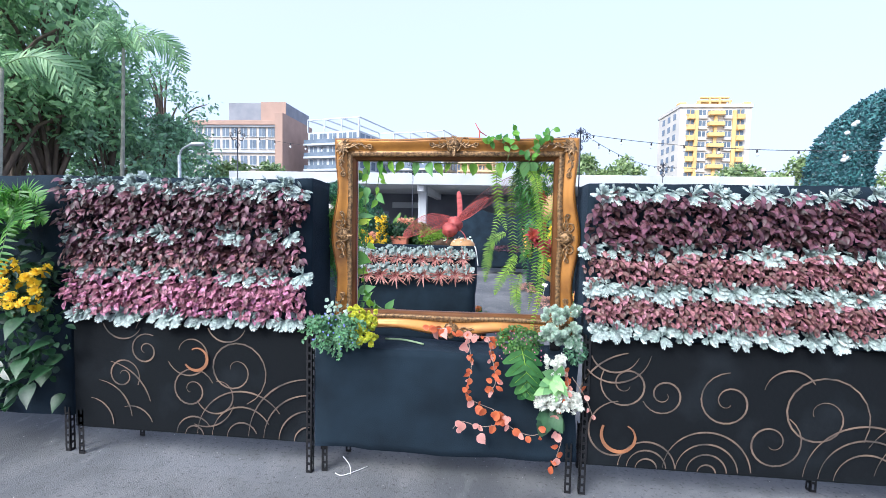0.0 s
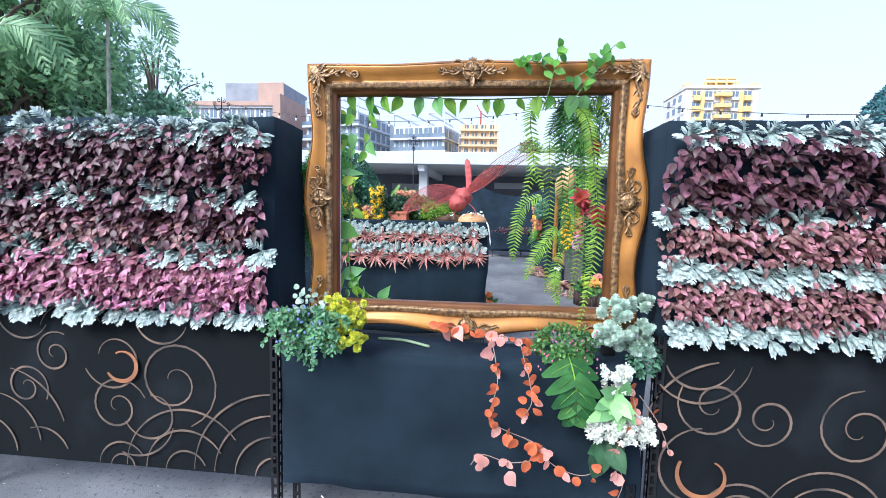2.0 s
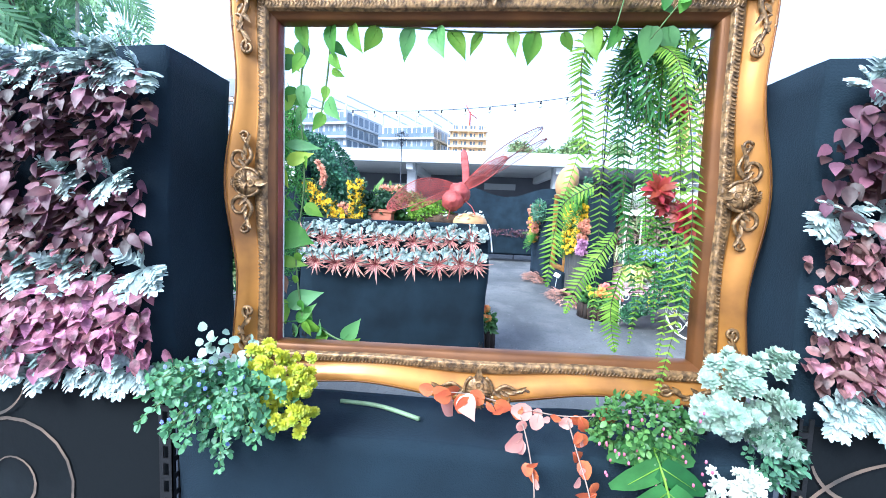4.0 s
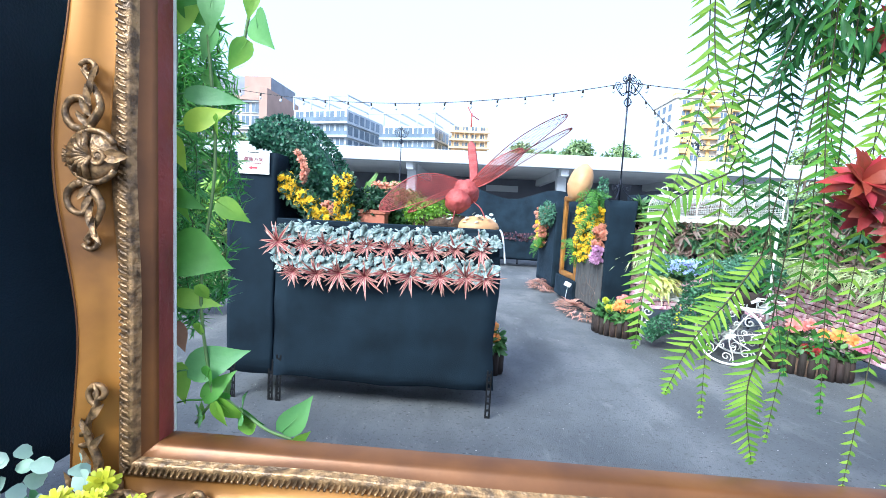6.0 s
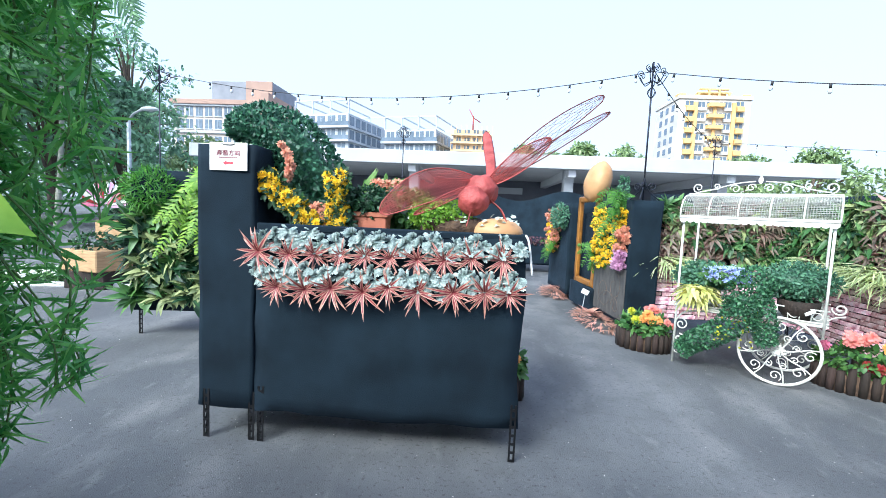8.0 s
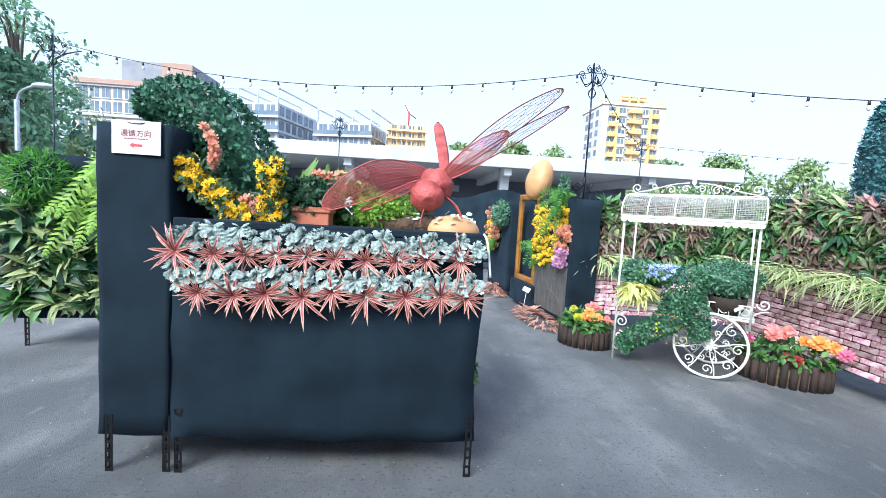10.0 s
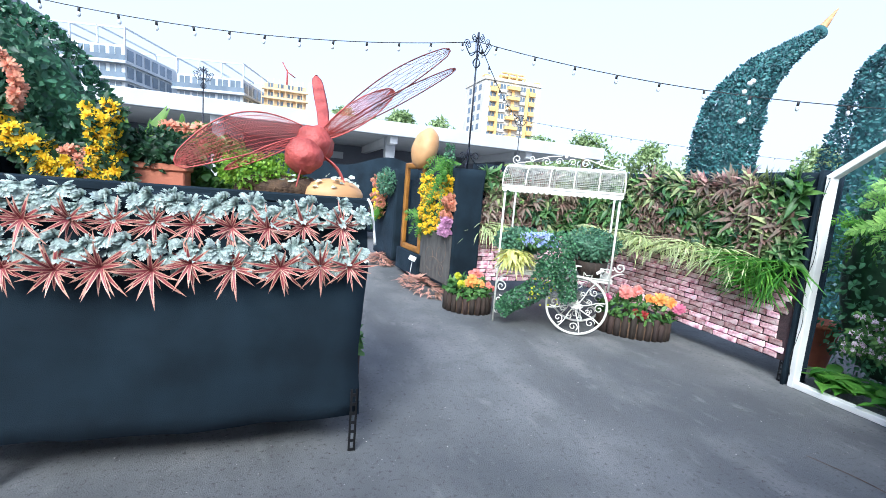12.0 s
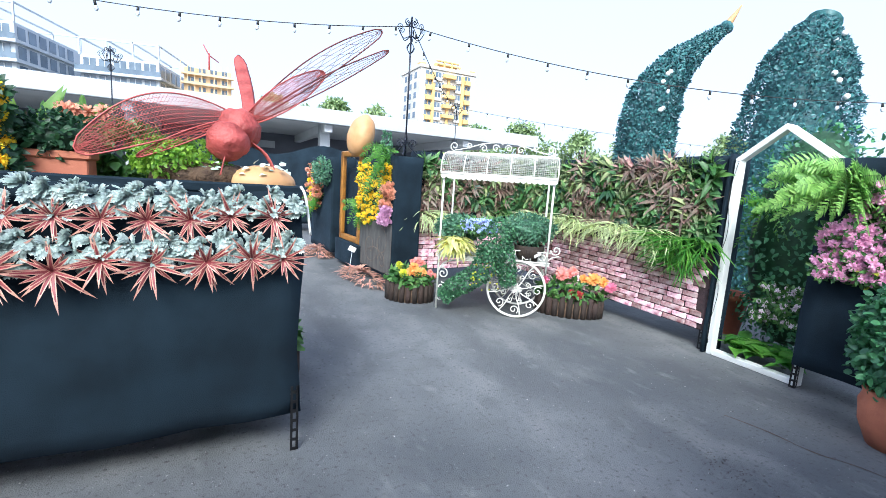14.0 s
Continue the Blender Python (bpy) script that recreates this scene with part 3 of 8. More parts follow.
for z in (1.16, 1.09, 1.03):
    place("pink_spotted_plant", ROSY, row(X0, X1, z, 0.09, PY), "pink spotted foliage plant on a felt panel", "plant", "pink plants")

# -- panel with rose and silver rows, beyond the gilt frame
panel = thing("planted_panel", (1.65, FRONT, 0), "black felt panel with painted copper scrolls below silver and rose plants", "display panel", "planted panels")
O = Vector((1.65, FRONT, 0))
felt_body(panel, Vector((0.57, FRONT + 0.012, 0.92)) - O, Vector((2.70, FRONT + 0.32, 1.82)) - O)
g = Geo()
g.box(Vector((0.59, FRONT, 0.175)) - O, Vector((2.70, FRONT + 0.03, 0.925)) - O, 0.006)
part("board", g, BOARD, panel, "black board with worn paint", smooth=False)
leg(panel, 0.575 - O.x, -0.012, 0.95, 1)
leg(panel, 0.62 - O.x, 0.28, 0.3)
leg(panel, 1.98 - O.x, 0.2, 0.3)
leg(panel, 2.62 - O.x, 0.0, 0.3)
painted(panel, shift([
    curl(0.82, 0.67, 0.15, 1.5, 150, 1, 0.15), curl(1.03, 0.62, 0.12, 1.5, 200, 1, 0.15), curl(1.38, 0.60, 0.17, 1.6, 90, 1, 0.12),
    curl(0.78, 0.38, 0.19, 0.8, 90, 1, 0.5), curl(1.87, 0.55, 0.26, 1.6, 330, 1, 0.15), curl(1.62, 0.38, 0.17, 1.5, 60, -1, 0.15),
    bow(0.95, 0.18, 0.16, 5, 176), bow(0.95, 0.18, 0.11, 5, 176), bow(0.95, 0.18, 0.06, 5, 176),
    bow(1.28, 0.18, 0.24, 5, 176), bow(1.28, 0.18, 0.17, 5, 176), bow(1.28, 0.18, 0.11, 5, 176), bow(1.28, 0.18, 0.05, 5, 176),
    bow(2.12, 0.18, 0.33, 40, 176), bow(2.12, 0.18, 0.25, 40, 176), bow(2.12, 0.18, 0.17, 20, 176),
    bow(2.48, 0.18, 0.42, 80, 150), bow(2.48, 0.18, 0.33, 60, 170), bow(2.48, 0.18, 0.24, 40, 176), bow(2.48, 0.18, 0.15, 10, 176),
    bow(0.88, 0.52, 0.34, 100, 175), bow(1.7, 0.66, 0.14, 30, 170), bow(0.75, 0.88, 0.14, 200, 340), bow(0.75, 0.88, 0.20, 220, 350), bow(2.3, 0.60, 0.3, 20, 90)]), -0.004)
painted(panel, shift([curl(0.80, 0.37, 0.115, 0.75, 150, 1, 0.6)]), -0.015, 0.022, CHALK_BRIGHT)
X0, X1 = 0.635, 2.64
for z, step in ((1.765, 0.10), (1.445, 0.11), (1.235, 0.09), (1.205, 0.14), (1.005, 0.08), (0.975, 0.13)):
    place("silver_ragwort", SILVER, row(X0 - 0.03, X1, z, step, PY - 0.015, 0.03), "silver felted plant tucked along a felt panel", "plant", "silver plants on panels", size=(0.7, 1.0))
for z in (1.68, 1.60, 1.52):
    place("maroon_spotted_plant", MAROON, row(X0, X1, z, 0.095, PY), "dark maroon spotted foliage plant on a felt panel", "plant", "maroon plants")
for z in (1.375, 1.315, 1.135, 1.075):
    place("rose_spotted_plant", DULL, row(X0, X1, z, 0.09, PY), "small dull rose foliage plant on a felt panel", "plant", "rose plants")

# -- panel at the far end, with fern, yellow flowers and anthurium
panel = thing("planted_panel", (-3.6, FRONT, 0), "black felt display panel hung with fern, yellow flowers and broad leaves", "display panel", "planted panels")
O = Vector((-3.6, FRONT, 0))
felt_body(panel, Vector((-4.5, FRONT + 0.02, 0.24)) - O, Vector((-2.70, FRONT + 0.32, 1.82)) - O)
leg(panel, -2.72 - O.x, 0.02, 0.3, -1)
leg(panel, -4.4 - O.x, 0.02, 0.3)


def fern(at, fronds, label, seed=1, leaflet=0.06, pairs=22, mats=None, group=""):
    """A fern: bent fronds from one crown; each frond a part."""
    random.seed(seed)
    root = thing("fern", at, label, "fern", group)
    for tip, rise in fronds:
        tip = Vector(tip)
        mid = tip * 0.45 + Vector((0, 0, rise))
        g = Geo()
        g.frond([(0, 0, 0), mid * 0.55, mid, tip * 0.8 + Vector((0, 0, rise * 0.35)), tip], leaflet, pairs)
        part("frond", g, mats or [BRIGHT, GREEN_STEM], root)
    return root


random.seed(3)
fern((-2.98, FRONT - 0.04, 1.62), [((rnd(-0.4, 0.42), rnd(-0.45, -0.1), rnd(-0.5, 0.1)), rnd(0.02, 0.14)) for _ in range(16)], "bright green fern on a felt panel", 5, 0.075)


def heads(name, at, spots, r, mats, label, category, group="", face=(0, -1, 0.4), petals=20, foliage=None, leaf=0.05, seed=4):
    """A clump of flowers: every head a part with shared meshes, over foliage."""
    random.seed(seed)
    root = thing(name, at, label, category, group)
    forms = []
    for k in range(3):
        g = Geo()
        g.bloom((0, 0, 0), (0, 0, 1), r, petals)
        forms.append(coat(g.mesh("bloom"), mats))
    for p in spots:
        q = unit(Vector(face) + wild() * 0.6).to_track_quat("Z", "Y").to_matrix().to_4x4()
        part("bloom", random.choice(forms), None, root, at=Matrix.Translation(p) @ q @ Matrix.Scale(rnd(0.8, 1.2), 4))
    if foliage:
        g = Geo()
        for p in spots:
            for _ in range(7):
                d = unit(Vector(face) * 0.3 + wild())
                g.blade(Vector(p) - Vector(face) * r * 0.8 + wild() * r, d, Vector(face) + wild() * 0.5, leaf * rnd(0.7, 1.3), leaf * 0.45, OVATE)
        part("foliage", g, foliage, root)
    return root


random.seed(11)
heads("chrysanthemum", (-2.98, FRONT - 0.03, 1.12), [(rnd(-0.42, 0.22), rnd(-0.16, -0.03), rnd(-0.15, 0.16)) for _ in range(120)], 0.030, YELLOW, "yellow chrysanthemum clump hanging on a felt panel", "flowers", "yellow chrysanthemums", (0.2, -1, 0.5), 18, DEEP)
random.seed(12)
g = Geo()
for _ in range(46):
    p = (rnd(-0.5, 0.3), rnd(-0.18, 0.0), rnd(-0.28, 0.35))
    g.blade(p, Vector((rnd(-0.6, 0.6), -0.7, rnd(-0.7, 0.2))), (0, -0.6, 1), rnd(0.1, 0.17), rnd(0.07, 0.11), HEART, 0.3)
anthurium = thing("anthurium", (-3.0, FRONT - 0.02, 0.62), "anthurium with white spathes and broad dark leaves", "plant")
part("leaves", g, DEEP, anthurium)
for x, z in ((0.02, 0.13), (0.08, 0.05), (0.05, 0.0), (-0.16, 0.02), (0.12, -0.03)):
    g = Geo()
    g.blade((x, -0.2, z - 0.03), (rnd(-0.4, 0.4), -0.4, 0.8), (0, -1, 0.3), 0.09, 0.065, HEART, 0.1)
    g.tube([(x, -0.2, z - 0.02), (x + 0.01, -0.225, z + 0.03)], [0.006, 0.004], 6)
    part("spathe", g, WHITE, anthurium, "white spathe")
g = Geo()
g.bush((0, -0.06, 0), (0.75, 0.10, 0.75), 900, 0.06, 0.04)
solid("wall_foliage", g, DEEP, (-3.35, FRONT, 1.0), "dark green mixed foliage filling a felt panel", "plants", kind="stuff")

# -- low felt box that carries the gilt frame
low = thing("felt_plinth", (-0.24, FRONT, 0), "low black felt box between two panels", "plinth")
felt_body(low, (-0.79, 0.0, 0.175), (0.79, 0.30, 0.80), sag=0.009)
leg(low, -0.755, 0.02, 0.3)
leg(low, 0.77, -0.012, 0.3, -1)
leg(low, 0.70, 0.27, 0.3)
leg(low, -0.68, 0.27, 0.3)
g = Geo()
g.tube(smooth_line([(-0.62, 0.03, 0.10), (-0.58, 0.04, 0.04), (-0.56, 0.0, 0.006)], 8), 0.003, 5)
part("loose_wire", g, WHITE_PAINT, low, "loose white tie")
g = Geo()
g.tube(smooth_line([(-0.66, 0.0, 0.006), (-0.60, -0.02, 0.008), (-0.48, 0.1, 0.006)], 8), 0.003, 5)
part("loose_wire", g, WHITE_PAINT, low, "loose white tie")

# ---- gilt picture frame
FY = 2.805
IN0, IN1, ZN0, ZN1 = -0.834, 0.405, 1.008, 1.962
OU0, OU1, ZO0, ZO1 = -0.968, 0.548, 0.882, 2.098
picture = thing("picture_frame", (-0.2, FY, 0.80), "large empty gilt picture frame with carved shells and scrolls", "picture frame")
O = Vector((-0.2, FY, 0.80))
PROFILE = [(0.0, 0.035), (0.0, -0.005), (0.05, -0.012), (0.16, -0.020), (0.18, -0.032), (0.21, -0.035), (0.37, -0.035), (0.40, -0.028),
           (0.44, -0.028), (0.62, -0.040), (0.80, -0.058), (0.92, -0.052), (1.0, -0.030), (1.0, 0.035), (0.0, 0.035)]


def rail(name, a, b, c, d, out, swell):
    """One side of the frame: inner edge a-b, outer edge c-d, waved outwards along out."""
    g = Geo()
    n, k = 64, len(PROFILE)
    for i in range(n + 1):
        u = i / n
        inner, outer = Vector(a).lerp(Vector(b), u), Vector(c).lerp(Vector(d), u)
        wave = swell * (math.exp(-((u - 0.5) / 0.13) ** 2) - 0.9 * (math.exp(-((u - 0.26) / 0.12) ** 2) + math.exp(-((u - 0.74) / 0.12) ** 2)))
        outer = outer + Vector(out) * wave
        for t, depth in PROFILE:
            p = inner.lerp(outer, t)
            g.v.append(Vector((p.x, FY + depth, p.z)) - O)
    for i in range(n):
        for j in range(k - 1):
            g.m = 3 if j == 0 and out[0] < 0 else 1 if j < 3 else 2 if 3 <= j <= 6 else 3 if j >= k - 2 else 0
            q = (i * k + j, i * k + j + 1, (i + 1) * k + j + 1, (i + 1) * k + j)
            g.face(*q)
    ob = part(name, g, [GILT, GILT_DARK, BRONZE, RED_EDGE], picture)
    # carved band: a row of small acanthus lobes
    h = Geo()
    length = (Vector(b) - Vector(a)).length
    count = int(length / 0.0098)
    along = unit(Vector(b) - Vector(a))
    side = unit(Vector(c).lerp(Vector(d), 0.5) - Vector(a).lerp(Vector(b), 0.5))
    side = unit(Vector(out))
    for i in range(count):
        u = (i + 0.5) / count
        p = Vector(a).lerp(Vector(b), u).lerp(Vector(c).lerp(Vector(d), u), 0.29)
        p = Vector((p.x, FY - 0.037, p.z)) - O
        h.blade(p - side * 0.009, side + along * 0.5, (0, -1, 0), 0.0165, 0.0052, (0.5, 1.0, 0.8, 0.2), -0.05, 0.35)
        h.ball(p + along * 0.005 + side * 0.004, (0.0025, 0.003, 0.003), 5, 4)
    part("carved_band", h, BRONZE, ob, "carved leaf moulding")
    # fine groove that follows the wavy edge
    h = Geo()
    line = []
    for i in range(3, n - 2):
        base = i * k
        line.append(g.v[base + 11].lerp(g.v[base + 10], 0.35) + Vector((0, -0.0005, 0)))
    h.tube(line, 0.0022, 5)
    part("groove_line", h, GILT_DARK, ob)
    return ob


rail("side_rail", (IN0, 0, ZN0), (IN0, 0, ZN1), (OU0, 0, ZO0), (OU0, 0, ZO1), (-1, 0, 0), 0.022)
rail("side_rail", (IN1, 0, ZN1), (IN1, 0, ZN0), (OU1, 0, ZO1), (OU1, 0, ZO0), (1, 0, 0), 0.022)
rail("top_rail", (IN0, 0, ZN1), (IN1, 0, ZN1), (OU0, 0, ZO1), (OU1, 0, ZO1), (0, 0, 1), 0.006)
rail("bottom_rail", (IN1, 0, ZN0), (IN0, 0, ZN0), (OU1, 0, ZO0), (OU0, 0, ZO0), (0, 0, -1), 0.022)


def shell_ornament(x, z, turn, size=1.0):
    """A carved shell between two scrolls with acanthus tips; its fan points inwards along -z before the turn."""
    g = Geo()
    ax = ((1, 0, 0), (0, 0, 1))
    g.ball((0, -0.004, 0.0), (0.052, 0.022, 0.050), 18, 8)
    for k in range(9):
        a = radians(-80 + 20 * k)
        g.tube([(0, -0.024, -0.005), (math.sin(a) * 0.022, -0.031, math.cos(a) * 0.022), (math.sin(a) * 0.046, -0.020, math.cos(a) * 0.046)], [0.003, 0.0065, 0.0075], 6)
    g.tube(arc((0, -0.012, 0), 0.054, -60, 240, 26, ax), 0.0065, 6)
    g.tube(spiral((0.0, -0.022, -0.018), 0.02, 1.2, 90, 1, 0.2, 20, ax), 0.005, 6)
    g.blade((0, -0.02, -0.03), (0, 0, -1), (0, -1, 0), 0.06, 0.03, LANCE, -0.1, 0.3)
    for s in (-1, 1):
        axes = ((s, 0, 0), (0, 0, 1))
        g.tube(spiral((s * 0.095, -0.010, 0.030), 0.040, 1.15, 190, -1, 0.25, 26, axes), [0.009 - 0.005 * i / 26 for i in range(27)], 7)
        g.tube(smooth_line([(s * 0.055, -0.008, 0.02), (s * 0.10, -0.014, -0.018), (s * 0.145, -0.010, 0.0), (s * 0.18, -0.006, 0.028)], 16), [0.010 - 0.006 * i / 16 for i in range(17)], 7)
        g.tube(spiral((s * 0.180, -0.006, 0.012), 0.020, 1.1, 70, -1, 0.3, 16, axes), 0.006, 6)
        for k in range(5):
            g.blade((s * (0.06 + 0.022 * k), -0.016, 0.0), (s * 0.8, -0.1, 0.7 - 0.3 * k), (0, -1, 0), 0.045, 0.016, LANCE, -0.05, 0.35)
    for k in range(5):
        a = radians(-40 + 20 * k)
        g.blade((0, -0.012, 0.045), (math.sin(a), 0, math.cos(a)), (0, -1, 0), 0.042, 0.014, LANCE, 0.1, 0.4)
    m = Matrix.Translation(Vector((x, FY - 0.045, z)) - O) @ pose(0, 0, 0, 0, turn, 0) @ Matrix.Scale(size, 4)
    part("shell_ornament", g, BRONZE, picture, "carved bronze-toned shell and scrolls", at=m)


def corner_ornament(x, z, turn):
    g = Geo()
    g.ball((0, -0.004, 0), (0.05, 0.026, 0.05), 14, 8, 0.3)
    for k in range(7):
        a = radians(-90 + 30 * k + 45)
        g.blade((0, -0.022, 0), (math.sin(a), -0.15, math.cos(a)), (0, -1, 0), 0.075, 0.026, LANCE, 0.1, 0.3)
    for axes, s in ((((1, 0, 0), (0, 0, 1)), 1), (((0, 0, 1), (1, 0, 0)), -1)):
        A, B = Vector(axes[0]), Vector(axes[1])
        g.tube([A * (0.03 + 0.02 * i) + B * (0.012 * math.sin(i * 0.9)) + Vector((0, -0.016, 0)) for i in range(11)], [0.010 - 0.0006 * i for i in range(11)], 7)
        g.tube(spiral(A * 0.21 + B * 0.012 + Vector((0, -0.014, 0)), 0.024, 1.3, 180, 1, 0.2, 20, axes), 0.006, 6)
        g.tube(spiral(A * 0.12 - B * 0.02 + Vector((0, -0.014, 0)), 0.026, 1.2, 0, -1, 0.2, 20, axes), 0.006, 6)
        for k in range(4):
            g.blade(A * (0.07 + 0.03 * k) + Vector((0, -0.02, 0)), A + B * (0.8 if k % 2 else -0.8), (0, -1, 0), 0.04, 0.016, LANCE, 0.1, 0.3)
    m = Matrix.Translation(Vector((x, FY - 0.04, z)) - O) @ pose(0, 0, 0, 0, turn, 0) @ Matrix.Scale(0.84, 4)
    part("corner_ornament", g, BRONZE, picture, "carved bronze-toned corner scrolls", at=m)


MX, MZ = (OU0 + OU1) / 2, (ZO0 + ZO1) / 2
shell_ornament(OU0 + 0.064, MZ, -90, 0.74)
shell_ornament(OU1 - 0.072, MZ, 90, 0.74)
shell_ornament(MX, ZO1 - 0.05, 0, 0.75)
shell_ornament(MX, ZO0 + 0.03, 180, 0.75)
corner_ornament(OU0 + 0.055, ZO1 - 0.05, 90)
corner_ornament(OU1 - 0.055, ZO1 - 0.05, 180)
corner_ornament(OU0 + 0.055, ZO0 + 0.05, 0)
corner_ornament(OU1 - 0.055, ZO0 + 0.05, -90)
g = Geo()
for x in (-0.80, 0.44):
    g.box(Vector((x - 0.03, FY + 0.0, 0.79)) - O, Vector((x + 0.03, FY + 0.034, 0.90)) - O, 0.003)
part("support_block", g, STEEL, picture, "black block under the frame", smooth=False)
# thin white strip of uneven width up the side rail's inner back edge
g = Geo()
for k in range(26):
    z0 = ZN0 + (ZN1 - ZN0) * k / 26
    w = 0.0025 + 0.0025 * abs(noise.noise((0.3, 0.7, z0 * 23)))
    g.box(Vector((IN0 - 0.002, FY + 0.0352 - w, z0)) - O, Vector((IN0 + 0.0022, FY + 0.0375, z0 + (ZN1 - ZN0) / 26)) - O, 0)
part("white_edge_strip", g, PAPER, picture, "uneven white strip along the back edge", smooth=False)
picture.matrix_world = pose(-0.2, FY, 0.80, -0.65, -0.4, 0)


# ---- planter box with the dragonfly
BX0, BX1, BY0, BY1, BZ = -1.68, -0.13, 5.10, 5.82, 1.31
planter = thing("felt_planter", (-0.9, BY0, 0), "black felt planter box on slotted steel legs", "planter")
O = Vector((-0.9, BY0, 0))
felt_body(planter, Vector((BX0, BY0, 0.19)) - O, Vector((BX1, BY1, BZ - 0.04)) - O, sag=0.012)
g = Geo()
g.box(Vector((BX0, BY0 + 0.002, BZ - 0.045)) - O, Vector((BX1, BY0 + 0.03, BZ)) - O, 0.008)
g.box(Vector((BX1 - 0.03, BY0 + 0.03, BZ - 0.045)) - O, Vector((BX1, BY1, BZ)) - O, 0.008)
g.box(Vector((BX0, BY1 - 0.03, BZ - 0.045)) - O, Vector((BX1 - 0.03, BY1, BZ)) - O, 0.008)
part("rim", g, FABRIC, planter, smooth=False)
g = Geo()
g.box(Vector((BX0 + 0.01, BY0 + 0.03, BZ - 0.05)) - O, Vector((BX1 - 0.03, BY1 - 0.03, BZ - 0.03)) - O, 0)
part("soil", g, SOIL, planter, "dark potting soil", smooth=False)
for x, y, sx in ((BX1, BY0 - 0.004, -1), (BX0 + 0.02, BY0 - 0.004, 1), (BX1, BY1 - 0.05, -1), (BX0 + 0.02, BY1 - 0.05, 1)):
    leg(planter, x - O.x, y - O.y, 0.34, sx)

tall = thing("felt_screen", (-1.86, BY0, 0), "tall narrow black felt screen on steel legs", "screen")
O2 = Vector((-1.86, BY0, 0))
felt_body(tall, Vector((-2.03, BY0, 0.20)) - O2, Vector((-1.69, BY0 + 0.72, 1.75)) - O2)
for x in (-2.0, -1.72):
    leg(tall, x - O2.x, 0.0, 0.3)
    leg(tall, x - O2.x, 0.66, 0.3)

sign = thing("direction_sign", (-1.84, BY0 - 0.012, 1.60), "white card sign with Chinese writing and a red arrow", "sign")
g = Geo()
g.box((-0.112, -0.003, 0.0), (0.112, 0.003, 0.158), 0.001)
part("card", g, PAPER, sign, smooth=False)
g = Geo()
g.tube([(-0.04, -0.004, 0.15), (-0.02, -0.006, 0.144), (0.02, -0.006, 0.144), (0.04, -0.004, 0.15)], 0.0022, 5)
part("tie", g, CABLE, sign, "black tie")
words = bpy.data.curves.new("lettering", "FONT")
words.body, words.size, words.align_x, words.extrude = "\u9075\u5faa\u65b9\u5411", 0.036, "CENTER", 0.0004
lettering = new("lettering", words)
lettering.matrix_basis = pose(0, -0.005, 0.086, 90, 0, 0)
lettering.parent = sign
words.materials.append(SIGN_PURPLE)
g = Geo()
for k in range(9):
    g.box((-0.055 + 0.0125 * k, -0.0045, 0.070), (-0.046 + 0.0125 * k, -0.003, 0.076), 0)
part("small_print", g, SIGN_PURPLE, sign, smooth=False)
g = Geo()
g.v += [Vector(p) for p in ((-0.032, -0.0045, 0.042), (-0.010, -0.0045, 0.056), (-0.010, -0.0045, 0.048), (0.030, -0.0045, 0.048), (0.030, -0.0045, 0.036), (-0.010, -0.0045, 0.036), (-0.010, -0.0045, 0.028))]
g.face(0, 6, 5, 4, 3, 2, 1)
part("arrow", g, SIGN_RED, sign, "red arrow", smooth=False)

# -- star-leaved plants and silver plants along the planter's front
random.seed(21)
STAR_EDGE = leaf_mat("cream_pink_leaf_edge", (0.62, 0.38, 0.29), (0.50, 0.24, 0.18), island=0.25, scale=30, trans=0.15)
STAR_FORMS = []
for length in (0.09, 0.11, 0.13, 0.145):
    g, bend = Geo(), rnd(0.15, 0.6)
    g.blade((0, 0, 0), (0, 0, 1), (0, 1, 0), length * 0.98, 0.0155, (0.9, 1.0, 0.9, 0.6, 0.0), bend, 0.12)
    g.m = 1
    g.blade((0, 0.0015, 0), (0, 0, 1), (0, 1, 0), length * 0.93, 0.0085, (1.0, 1.0, 0.9, 0.5, 0.0), bend, 0.12)
    STAR_FORMS.append(coat(g.mesh("leaf"), [STAR_EDGE, STAR_LEAF]))
g = Geo()
g.bloom((0, 0, 0), (0, 1, 0), 0.03, 12, 0.25, 2)
CORE = coat(g.mesh("heart"), STAR_LEAF)


def star_plant(x, y, z, size):
    """A bromeliad rosette that faces the walker; its own y axis points outwards."""
    root = thing("star_bromeliad", (x, y, z), "pink striped star-shaped bromeliad on a felt planter", "plant", "star bromeliads", turn=180)
    count = random.randint(21, 26)
    for k in range(count):
        a = 360 * k / count + rnd(-12, 12)
        m = pose(0, 0, 0, 0, a, 0) @ pose(0, 0.004, 0, -rnd(8, 62), 0, 0) @ Matrix.Scale(size * rnd(0.72, 1.08), 4)
        part("leaf", random.choice(STAR_FORMS), None, root, at=m)
    part("heart", CORE, None, root, at=Matrix.Scale(size, 4))


